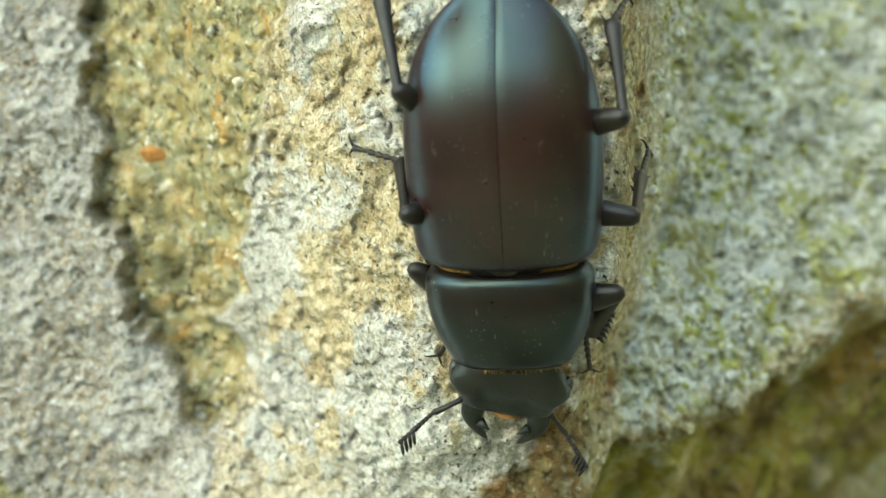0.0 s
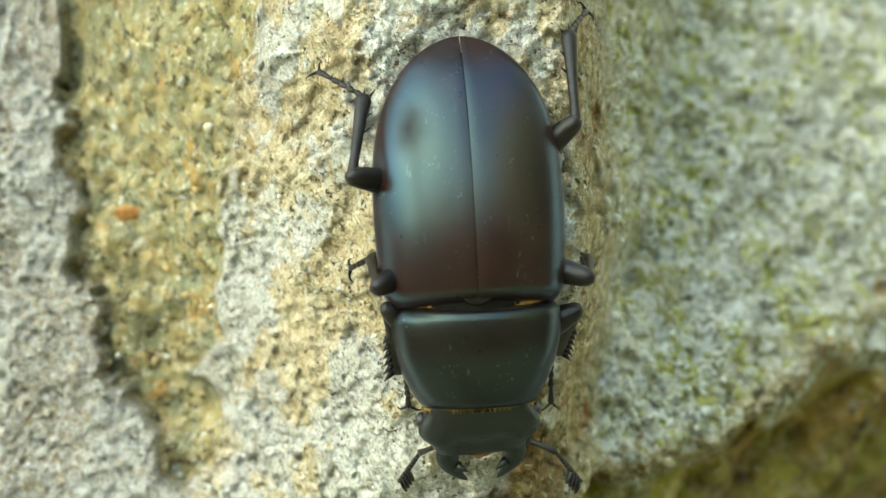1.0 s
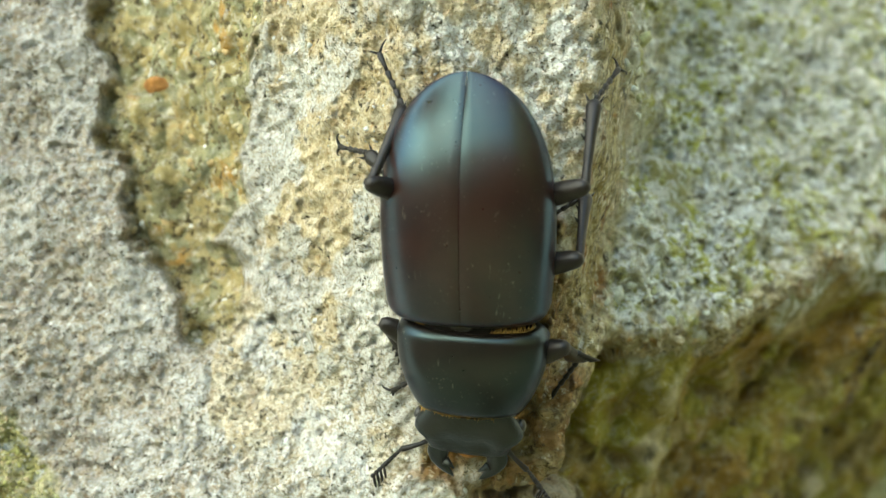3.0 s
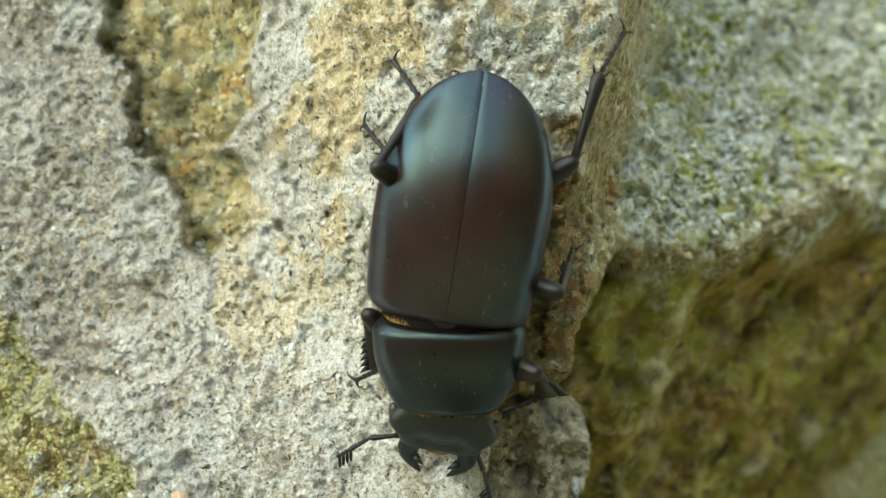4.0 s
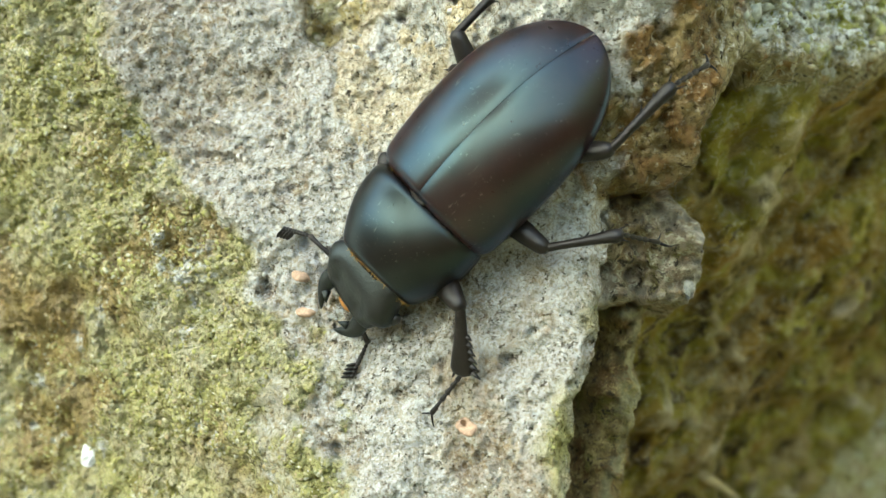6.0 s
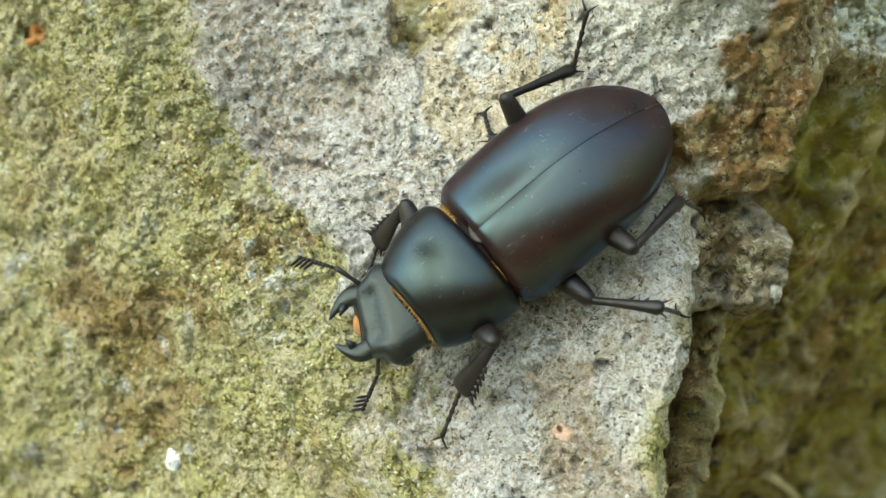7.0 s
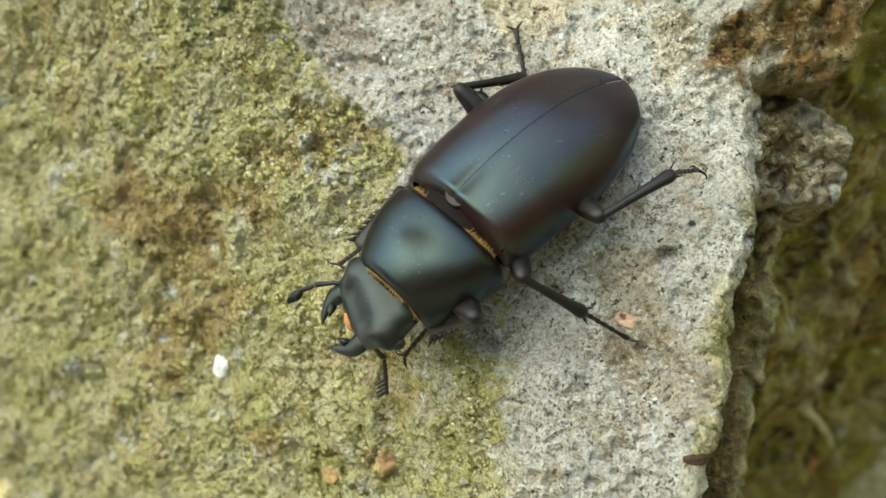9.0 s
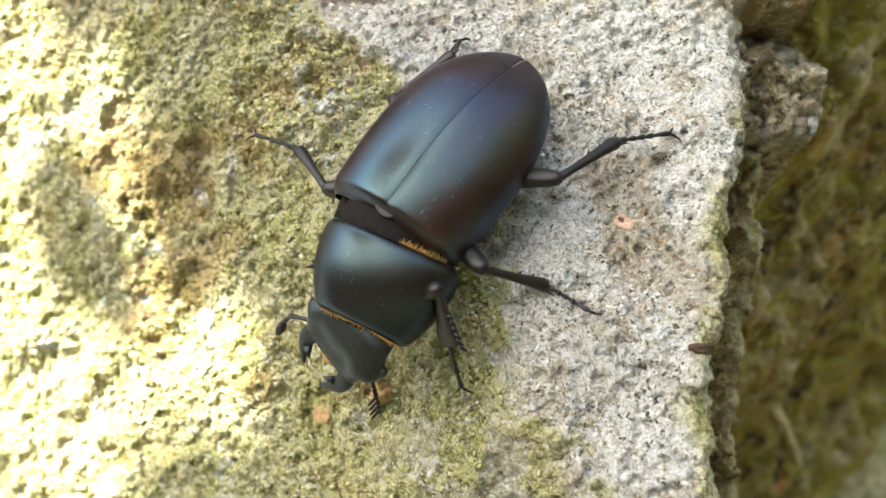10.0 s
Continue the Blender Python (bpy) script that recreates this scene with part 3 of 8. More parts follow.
# ---- building helpers ----
def part(name, bm, material, parent, label=""):
    """Links a bmesh as one smooth mesh object under a thing or a part."""
    me = bpy.data.meshes.new(name)
    bm.normal_update()
    bm.to_mesh(me)
    bm.free()
    me.polygons.foreach_set("use_smooth", np.ones(len(me.polygons), bool))
    me.materials.append(material)
    ob = new(name, me)
    ob.parent = parent
    return tagged(ob, label)


def skin(bm, rings, closed=True, caps=True):
    """Joins rings of points into a skin."""
    made = [[bm.verts.new(p) for p in ring] for ring in rings]
    n = len(made[0])
    for a, b in zip(made, made[1:]):
        for k in range(n if closed else n - 1):
            bm.faces.new((a[k], a[(k + 1) % n], b[(k + 1) % n], b[k]))
    if caps and closed:
        bm.faces.new(made[0][::-1])
        bm.faces.new(made[-1])
    return made


def limb(profile, sides=14, bend=None, flat=1.0):
    """A limb along +y: rows of distance, half width, half thickness, in millimetres of the model."""
    bm = bmesh.new()
    rings = []
    for y, w, h in profile:
        bx, bz = bend(y) if bend else (0, 0)
        rings.append([Vector((bx + w * math.cos(a), y, bz + h * math.sin(a))) * S for a in (2 * math.pi * k / sides for k in range(sides))])
    skin(bm, rings)
    bmesh.ops.recalc_face_normals(bm, faces=bm.faces)
    return bm


def add_blob(bm, place, radius, squash=(1, 1, 1), seg=12, turn=None):
    m = Matrix.Translation(Vector(place) * S) @ (turn or Matrix.Identity(4)) @ Matrix.Diagonal((*(radius * S * q for q in squash), 1))
    bmesh.ops.create_uvsphere(bm, u_segments=seg, v_segments=max(6, seg * 2 // 3), radius=1, matrix=m)
    return bm


def add_spike(bm, base, way, length, radius, sides=6):
    way = Vector(way).normalized()
    turn = way.to_track_quat("Z", "Y").to_matrix().to_4x4()
    m = Matrix.Translation((Vector(base) + way * length / 2) * S) @ turn
    bmesh.ops.create_cone(bm, cap_ends=True, segments=sides, radius1=radius * S, radius2=radius * 0.12 * S, depth=length * S, matrix=m)
    return bm


# ---- the beetle; model units are millimetres before the scale S ----
S = 1.15 * MM
beetle = tagged(new("beetle"), "dark brown satin female stag beetle walking down the stone", "beetle")
joints = {}


def elytron(side):
    """One wing case: a long dome from the shoulder to the pointed rear."""
    bm = bmesh.new()
    rings = []
    nv, nu = 60, 26
    for i in range(nv + 1):
        v = 0.5 - 0.5 * math.cos(math.pi * i / nv)
        y = -18.4 * v
        w = 6.5 * max(0.0, 1 - abs((v - 0.38) / 0.62) ** 2.5) ** 0.54 if v > 0.38 else 6.5 * (1 - 0.07 * ((0.38 - v) / 0.38) ** 2.0)
        if v < 0.07:
            w *= 1 - 0.10 * (1 - v / 0.07) ** 2
        top = 8.45 - 4.3 * max(0, (v - 0.30) / 0.70) ** 2.5 - 0.8 * max(0, (0.30 - v) / 0.30) ** 1.8 - (1.3 * (1 - v / 0.05) ** 2 if v < 0.05 else 0)
        rim = 3.6 + 0.5 * v
        ring = []
        for j in range(nu + 1):
            u = j / nu
            if u < 0.86:
                a = u / 0.86 * math.pi / 2
                x = w * math.sin(a) ** 0.97
                z = rim + (top - rim) * max(0.0, math.cos(a)) ** 0.86
            else:
                q = (u - 0.86) / 0.14
                x, z = w * (1 - 0.35 * q), rim - 0.22 * q
            x = max(x, 0.025)
            z += 0.02 * math.exp(-(((x - 0.34) / 0.16) ** 2)) - 0.07 * math.exp(-((x / 0.14) ** 2))
            ring.append(Vector((side * x, y, z)) * S)
        rings.append(ring)
    skin(bm, rings, closed=False)
    bmesh.ops.remove_doubles(bm, verts=bm.verts, dist=1e-7)
    bmesh.ops.recalc_face_normals(bm, faces=bm.faces)
    if sum(f.normal.z for f in bm.faces) < 0:
        bmesh.ops.reverse_faces(bm, faces=bm.faces)
    return bm


for side, nm in ((1, "R"), (-1, "L")):
    part("wing_case", elytron(side), ELYTRA, beetle, "dark red-brown satin wing case")


def belly():
    bm = bmesh.new()
    rings = []
    for i in range(21):
        v = i / 20
        y = 1.4 - 18.6 * v
        w = 5.5 * max(0.05, 1 - abs((v - 0.40) / 0.62) ** 2.6) ** 0.5
        rings.append([Vector((w * math.cos(a), y, 3.7 + (1.6 if math.sin(a) > 0 else 2.3) * math.sin(a) * min(1, w / 4))) * S
                      for a in (2 * math.pi * k / 24 for k in range(24))])
    skin(bm, rings)
    bmesh.ops.recalc_face_normals(bm, faces=bm.faces)
    return bm


part("underside", belly(), BELLY, beetle)


def scutellum():
    """A small shield-shaped plate with a raised rim, pointed to the rear."""
    bm = bmesh.new()
    rings = []
    for r, h in ((1.08, -0.5), (1.0, 0.0), (0.88, 0.10), (0.72, 0.02), (0.35, 0.06), (0.05, 0.08)):
        ring = []
        for k in range(28):
            a = 2 * math.pi * k / 28
            x, y = 1.12 * math.sin(a), math.cos(a)
            y = 0.72 * y if y > 0 else 1.25 * y * (1 - 0.25 * abs(math.sin(a)))
            ring.append(Vector((0.85 * x * r * (1 if y > 0 else 1 - 0.28 * y * y), -0.55 + 0.85 * y * r, 7.30 + 0.7 * h - 0.30 * y * r)) * S)
        rings.append(ring)
    skin(bm, rings)
    bmesh.ops.recalc_face_normals(bm, faces=bm.faces)
    return bm


part("scutellum", scutellum(), LEG, beetle, "small rounded satin plate between the wing cases")
bm = limb([(-1.0, 4.0, 2.2), (0.0, 3.9, 2.3), (0.8, 3.8, 2.2), (2.2, 3.6, 1.9)], 24, lambda y: (0, 4.6))
part("waist", bm, BELLY, beetle)


def fringe(path, length, count, droop, seed):
    """A row of short hairs along a path given by a function of 0..1 that returns a point and a way."""
    rng = random.Random(seed)
    bm = bmesh.new()
    for n in range(count):
        place, way = path((n + rng.random()) / count)
        way = Vector(way) + Vector((rng.uniform(-0.4, 0.4), rng.uniform(-0.3, 0.3), rng.uniform(-0.3, 0.3) - droop))
        add_spike(bm, place, way, length * rng.uniform(0.7, 1.2), 0.05, 4)
    return bm


def shield_half(v):
    """Half width of the neck shield from its rear (0) to its front (1)."""
    w = 5.8 * (1 - 0.33 * max(0, (v - 0.22) / 0.78) ** 2.0)
    if v < 0.14:
        w *= 1 - 0.16 * (1 - v / 0.14) ** 2
    if v > 0.93:
        w *= 1 - 0.05 * ((v - 0.93) / 0.07) ** 2
    return w


def shield_mesh():
    bm = bmesh.new()
    rings = []
    nv, nu = 30, 40
    for i in range(nv + 1):
        v = i / nv
        w = shield_half(v)
        edge = min(1, v / 0.07, (1 - v) / 0.07)
        top = 5.75 + 1.85 * math.sin(math.pi * min(1, 0.27 + 0.60 * v)) ** 0.9 - 0.30 * (1 - edge) ** 2
        ring = []
        for j in range(nu + 1):
            u = 2 * j / nu - 1
            x = w * math.copysign(abs(math.sin(u * math.pi / 2)) ** 0.95, u)
            z = 3.3 + (top - 3.3) * max(0, math.cos(u * math.pi / 2)) ** 0.74
            y = 0.65 + 6.9 * v + 0.55 * (abs(u) ** 2) * (v - 0.15) - 0.35 * abs(u) ** 3 * (1 - v) * 0
            ring.append((Vector((x, y, z)) - NECK) * S)
        rings.append(ring)
    made = skin(bm, rings, closed=False)
    # turned-under edges
    for row, back in ((made[0], (0, 0.5, -0.9)), (made[-1], (0, -0.5, -1.1))):
        low = [bm.verts.new(p.co + Vector(back) * S) for p in row]
        for k in range(len(row) - 1):
            bm.faces.new((row[k], row[k + 1], low[k + 1], low[k]))
    for k in (0, -1):
        col = [r[k] for r in made]
        low = [bm.verts.new((p.co.x * 0.82, p.co.y, p.co.z - 0.9 * S)) for p in col]
        for a in range(len(col) - 1):
            bm.faces.new((col[a], col[a + 1], low[a + 1], low[a]))
    bmesh.ops.recalc_face_normals(bm, faces=bm.faces)
    return bm


NECK = Vector((0, 0.5, 4.5))
pronotum = part("pronotum", shield_mesh(), SHIELD, beetle, "broad dark satin neck shield")
bm = limb([(0.9, 3.9, 1.9), (3.0, 4.7, 2.2), (5.2, 4.2, 2.2), (7.9, 3.0, 1.6)], 20, lambda y: (0, 4.3))
bmesh.ops.translate(bm, verts=bm.verts, vec=-NECK * S)
part("breast", bm, BELLY, pronotum)


def front_fringe(t):
    u = 2 * t - 1
    return (Vector((3.9 * u, 7.5 + 0.42 * u * u, 3.6 + 2.4 * max(0, 1 - u * u) ** 0.42)) - NECK, (0, 1, -0.25))


def rear_fringe(t):
    u = 2 * t - 1
    return (Vector((4.7 * u, 0.6, 4.3 + 2.35 * max(0, 1 - u * u) ** 0.4)) - NECK, (0, -1, -0.2))


part("hair_fringe", fringe(front_fringe, 0.42, 150, 0.1, 1), HAIR, pronotum, "golden hair along the shield's edge")
part("hair_fringe", fringe(rear_fringe, 0.5, 130, 0.1, 2), HAIR, pronotum, "golden hair along the shield's edge")


def head_mesh():
    bm = bmesh.new()
    rings = []
    prof = [(-1.2, 3.2, 1.5, 0), (-0.4, 3.4, 1.65, 0), (0.3, 3.6, 1.75, 0), (0.8, 3.95, 1.78, 0), (1.3, 4.2, 1.76, 0), (1.75, 4.25, 1.70, -0.03),
            (2.15, 4.05, 1.6, -0.06), (2.5, 3.62, 1.5, -0.1), (2.9, 3.35, 1.38, -0.15), (3.3, 3.2, 1.25, -0.22), (3.7, 3.0, 1.05, -0.32),
            (4.0, 2.75, 0.85, -0.4), (4.2, 2.45, 0.62, -0.5), (4.3, 2.2, 0.35, -0.55)]
    for y, w, h, dz in prof:
        rings.append([Vector((math.copysign(w * abs(math.cos(a)) ** 0.6, math.cos(a)), y - 0.35 * (1 - abs(math.cos(a))) * (y > 3.8),
                              dz + 0.2 + math.copysign((0.8 if math.sin(a) > 0 else 1) * h * abs(math.sin(a)) ** 0.85, math.sin(a)))) * S
                      for a in (2 * math.pi * k / 40 for k in range(40))])
    skin(bm, rings)
    for v in bm.verts:  # two shallow dents and a raised brow
        x, y = v.co.x / S, v.co.y / S
        if v.co.z > 0:
            v.co.z += S * (-0.45 * math.exp(-((abs(x) - 1.3) ** 2 + (y - 2.6) ** 2) / 0.9) + 0.22 * math.exp(-((abs(x) - 2.9) ** 2 + (y - 2.5) ** 2) / 0.8))
    bmesh.ops.recalc_face_normals(bm, faces=bm.faces)
    return bm


head = part("head", head_mesh(), HEAD, beetle, "wide flat dull black head with fine grain")


def mandible(side):
    """A short hooked jaw with an inner tooth."""
    bm = bmesh.new()
    rings = []
    for k in range(15):
        t = k / 14
        x = 2.05 + 0.50 * math.sin(t * math.pi * 0.9) - 1.15 * t**2.0
        y = 3.3 + 3.1 * t
        r = 0.98 * (1 - t) ** 0.62 + 0.05
        rings.append([Vector((side * (x + r * math.cos(a)), y + 0.15 * r * math.cos(a), 0.10 - 0.35 * t + 0.55 * r * math.sin(a))) * S
                      for a in (2 * math.pi * n / 14 for n in range(14))])
    skin(bm, rings)
    add_spike(bm, (side * 1.75, 4.9, 0.0), (-side * 1.0, 0.65, 0.2), 0.95, 0.42, 9)
    bmesh.ops.recalc_face_normals(bm, faces=bm.faces)
    return bm


for side in (1, -1):
    part("mandible", mandible(side), HEAD, head, "short hooked black jaw")
    bm = bmesh.new()
    add_blob(bm, (side * 3.95, 1.15, -0.25), 0.62, (0.7, 1.0, 0.85), 14)
    part("eye", bm, EYE, head, "small glossy black eye")
bm = bmesh.new()
add_blob(bm, (0, 4.2, -0.4), 0.7, (1.3, 0.6, 0.35), 12)
part("mouth_brush", bm, MOUTH, head, "orange hairy mouth between the jaws")

for nm in "RL":
    bm = limb([(-0.1, 0.22, 0.22), (0.3, 0.26, 0.26), (1.2, 0.17, 0.17), (2.3, 0.22, 0.22), (2.7, 0.26, 0.24), (2.85, 0.12, 0.12)], 9,
              lambda y: (0, 0.25 * math.sin(y)))
    joints["scape_" + nm] = part("antenna_stalk", bm, LEG, beetle)
    bm = bmesh.new()
    for k in range(6):
        add_blob(bm, (0, 0.15 + 0.33 * k, 0), 0.16 + 0.012 * k, (1, 1.25, 1), 8)
    for k in range(4):
        add_blob(bm, (0.0, 2.05 + 0.36 * k, 0), 0.2, (1, 1.1, 1), 8)
    joints["club_" + nm] = part("antenna_club", bm, LEG, beetle, "jointed dark antenna with a comb-like club")
    out = 1 if nm == "L" else -1
    for k in range(4):
        bm = bmesh.new()
        add_blob(bm, (0.42 * out, 2.27 + 0.36 * k, 0), 0.5, (1.15, 0.25, 0.6), 10, Matrix.Rotation(radians(32 * out), 4, "Z"))
        part("lamella", bm, LEG, joints["club_" + nm])

LENGTHS = {"H": (6.9, 6.6, 5.4), "M": (6.0, 6.0, 5.0), "F": (5.4, 5.6, 4.8)}


def femur(k):
    n = LENGTHS[k][0]
    fat = {"H": 1.0, "M": 1.0, "F": 1.15}[k]
    return limb([(-0.5, 0.45, 0.45), (0.2, 0.8 * fat, 0.7), (n * 0.35, 1.0 * fat, 0.72), (n * 0.7, 0.88 * fat, 0.66), (n * 0.92, 0.72, 0.6),
                 (n, 0.6, 0.55), (n + 0.35, 0.3, 0.3)], 16)


def tibia(k, side):
    n = LENGTHS[k][1]
    if k == "F":
        bm = limb([(-0.2, 0.3, 0.3), (0.3, 0.42, 0.36), (n * 0.35, 0.55, 0.36), (n * 0.7, 0.85, 0.34), (n * 0.92, 1.05, 0.32), (n, 0.85, 0.25),
                   (n + 0.2, 0.3, 0.15)], 14)
        for q in range(6):
            y = n * (0.42 + 0.105 * q)
            add_spike(bm, (side * (0.5 + 0.085 * q), y, 0), (side * 1, 0.65, 0), 0.55 + 0.07 * q, 0.26, 6)
        add_spike(bm, (-side * 0.6, n - 0.1, 0), (-side * 0.5, 1, 0), 0.8, 0.16, 6)
    else:
        bm = limb([(-0.2, 0.26, 0.26), (0.3, 0.36, 0.34), (n * 0.25, 0.33, 0.31), (n * 0.5, 0.39, 0.34), (n * 0.75, 0.47, 0.38), (n * 0.93, 0.60, 0.44), (n, 0.48, 0.36),
                   (n + 0.15, 0.25, 0.2)], 14)
        for x, y, q in ((side * 0.45, n * 0.55, 0.55), (side * 0.5, n * 0.75, 0.45)):
            add_spike(bm, (x * 0.8, y, 0), (x, 0.45, 0), q, 0.13, 5)
        for x in (-0.5, 0.0, 0.5):
            add_spike(bm, (x * 0.7, n - 0.15, 0.05), (x, 1, 0), 0.85, 0.13, 5)
    return bm


def tarsus(k):
    n = LENGTHS[k][2]
    bm = bmesh.new()
    y = 0.0
    for q in range(5):
        size = n * (0.145 if q < 4 else 0.30)
        prof = [(y - 0.05, 0.13, 0.13), (y + size * 0.35, 0.17, 0.16), (y + size * 0.85, 0.25, 0.22), (y + size, 0.2, 0.18), (y + size + 0.05, 0.08, 0.08)]
        rings = [[Vector((w * math.cos(a), yy, h * math.sin(a))) * S for a in (2 * math.pi * j / 8 for j in range(8))] for yy, w, h in prof]
        skin(bm, rings)
        y += size
    for side in (1, -1):
        rings = []
        for j in range(7):
            t = j / 6
            c = Vector((side * (0.10 + 0.75 * math.sin(t * 1.5)), y + 0.75 * math.sin(t * 1.6), -0.45 * t * t))
            r = 0.12 * (1 - t) + 0.025
            rings.append([(c + Vector((r * math.cos(a), 0, r * math.sin(a)))) * S for a in (2 * math.pi * i / 6 for i in range(6))])
        skin(bm, rings)
    bmesh.ops.recalc_face_normals(bm, faces=bm.faces)
    return bm


for k in "HMF":
    for nm, side in (("R", 1), ("L", -1)):
        joints[f"femur_{k}{nm}"] = part("femur", femur(k), LEG, beetle)
        joints[f"tibia_{k}{nm}"] = part("tibia", tibia(k, side), LEG, beetle, "broad toothed front shin" if k == "F" else "slender spined shin")
        joints[f"tarsus_{k}{nm}"] = part("tarsus", tarsus(k), LEG, beetle, "jointed foot with two hooked claws")

# ---- loose grains, lichen and small marks on the stone ----
ICO = bmesh.new()
bmesh.ops.create_icosphere(ICO, subdivisions=1, radius=1)
ICO_V = np.array([v.co for v in ICO.verts])
ICO_F = np.array([[v.index for v in f.verts] for f in ICO.faces])
ICO.free()


def scatter(name, places, sizes, squash, material, seed, label, category):
    """Many small rough grains at the given places, in millimetres, as one object."""
    rng = np.random.default_rng(seed)
    n, k = len(places), len(ICO_V)
    q = rng.normal(size=(n, 4))
    q /= np.linalg.norm(q, axis=1)[:, None]
    w, x, y, z = q.T
    turn = np.stack([1 - 2 * (y * y + z * z), 2 * (x * y - z * w), 2 * (x * z + y * w), 2 * (x * y + z * w), 1 - 2 * (x * x + z * z),
                     2 * (y * z - x * w), 2 * (x * z - y * w), 2 * (y * z + x * w), 1 - 2 * (x * x + y * y)], -1).reshape(n, 3, 3)
    v = ICO_V[None] * (1 + 0.40 * rng.uniform(-1, 1, (n, k, 1))) * (np.array(squash)[None, None] * (1 + 0.3 * rng.uniform(-1, 1, (n, 1, 3))))
    v = np.einsum("nab,nkb->nka", turn, v) * sizes[:, None, None] + places[:, None]
    faces = (ICO_F[None] + (np.arange(n) * k)[:, None, None]).reshape(-1, 3)
    me = bpy.data.meshes.new(name)
    me.from_pydata((v.reshape(-1, 3) * MM).tolist(), [], faces.tolist())
    me.polygons.foreach_set("use_smooth", np.ones(len(me.polygons), bool))
    me.materials.append(material)
    return tagged(new(name, me), label, category, kind="stuff")


def seeded(count, x0, x1, z0, z1, mask, seed, sink=0.15):
    """Random places on the block where the mask is strong."""
    rng = np.random.default_rng(seed)
    x, z = rng.uniform(x0, x1, count), rng.uniform(z0, z1, count)
    y, masks = stone_field(x, z)
    keep = (mask(masks, x, z) > rng.uniform(0.25, 1, count)) & (within(x, z, BLOCK) > 0.4)
    return np.stack([x, y + sink, z], -1)[keep]


rng = np.random.default_rng(5)
p = seeded(3600, -45, -8, 2, 75, lambda m, x, z: m["crust"] * np.clip(0.6 + 0.9 * rough_noise(x, z, 6, 2, 79), 0, 1), 6, 0.3)
scatter("crust_gravel", p, 0.16 + 0.6 * rng.random(len(p)) ** 3, (1, 1, 0.7),
        grain_material("gravel_grains", [(0.54, 0.44, 0.23), (0.70, 0.63, 0.46), (0.42, 0.32, 0.15), (0.62, 0.53, 0.33), (0.32, 0.26, 0.14),
                                         (0.70, 0.67, 0.58), (0.50, 0.36, 0.16)], [(4, 0.55, (0.16, 0.13, 0.07)), (6, 0.60, (0.44, 0.26, 0.08))]), 7, "tan and amber grains of the gravel crust", "gravel")
p = seeded(80000, -92, -6, -80, 25, lambda m, x, z: m["moss"] * np.clip(0.95 + 0.9 * rough_noise(x, z, 8, 3, 81), 0, 1), 8, 0.05)
scatter("moss_granules", p, 0.08 + 0.22 * rng.random(len(p)) ** 2.6, (1.2, 1, 0.7),
        grain_material("moss_grains", [(0.41, 0.38, 0.13), (0.48, 0.45, 0.23), (0.31, 0.28, 0.09), (0.55, 0.52, 0.37), (0.44, 0.42, 0.15),
                                       (0.46, 0.37, 0.20)],
                       [(14, 0.58, (0.32, 0.22, 0.09)), (6, 0.58, (0.54, 0.54, 0.47)), (3, 0.54, (0.19, 0.17, 0.05))]), 9, "yellow-green granules of moss and algae", "moss")
p = seeded(12000, -60, 8, -80, 60, lambda m, x, z: (1 - m["moss"]) * (1 - m["crust"]) * (1 - m["rust"]) * np.clip(0.45 + 0.8 * rough_noise(x, z, 6, 3, 83), 0, 1), 10, 0.08)
scatter("stone_grains", p, 0.10 + 0.26 * rng.random(len(p)) ** 3, (1, 1, 0.8),
        grain_material("pale_grains", [(0.62, 0.60, 0.54), (0.54, 0.50, 0.43), (0.70, 0.68, 0.62), (0.44, 0.38, 0.28), (0.57, 0.54, 0.47)]), 11,
        "pale crumbs of weathered lime on the stone", "grit")
p = seeded(9000, 9, 98, 2, 80, lambda m, x, z: m["lichen"] * np.clip(0.6 + 0.9 * rough_noise(x, z, 5, 3, 85), 0, 1), 12, 0.1)
scatter("lichen_flakes", p, 0.2 + 0.6 * rng.random(len(p)) ** 2.5, (1.2, 0.8, 0.8),
        grain_material("lichen_grains", [(0.62, 0.61, 0.49), (0.48, 0.47, 0.24), (0.56, 0.55, 0.42), (0.40, 0.39, 0.14), (0.72, 0.71, 0.62)]), 13,
        "grey-white and green lichen tufts", "lichen")


def mark(name, x, z, rx, rz, lift, material, label, category, seed, field=stone_field):
    """A thin irregular crust that lies on the stone."""
    bm = bmesh.new()
    rng = random.Random(seed)
    n = 18
    wob = [rng.uniform(0.7, 1.25) for _ in range(n)]
    wob = [(wob[k - 1] + 2 * wob[k] + wob[(k + 1) % n]) / 4 for k in range(n)]
    rings = []
    for r, h in ((1.12, -0.35), (1.0, 0.25), (0.75, 0.75), (0.4, 0.95), (0.08, 1.0)):
        a = np.array([2 * math.pi * k / n for k in range(n)])
        px, pz = x + rx * r * np.array(wob) * np.cos(a), z + rz * r * np.array(wob) * np.sin(a)
        py = field(px, pz)[0] - lift * h
        rings.append([Vector((u * MM, v * MM, q * MM)) for u, v, q in zip(px, py, pz)])
    skin(bm, rings)
    bmesh.ops.recalc_face_normals(bm, faces=bm.faces)
    me = bpy.data.meshes.new(name)
    bm.to_mesh(me)
    bm.free()
    me.polygons.foreach_set("use_smooth", np.ones(len(me.polygons), bool))
    me.materials.append(material)
    return tagged(new(name, me), label, category)


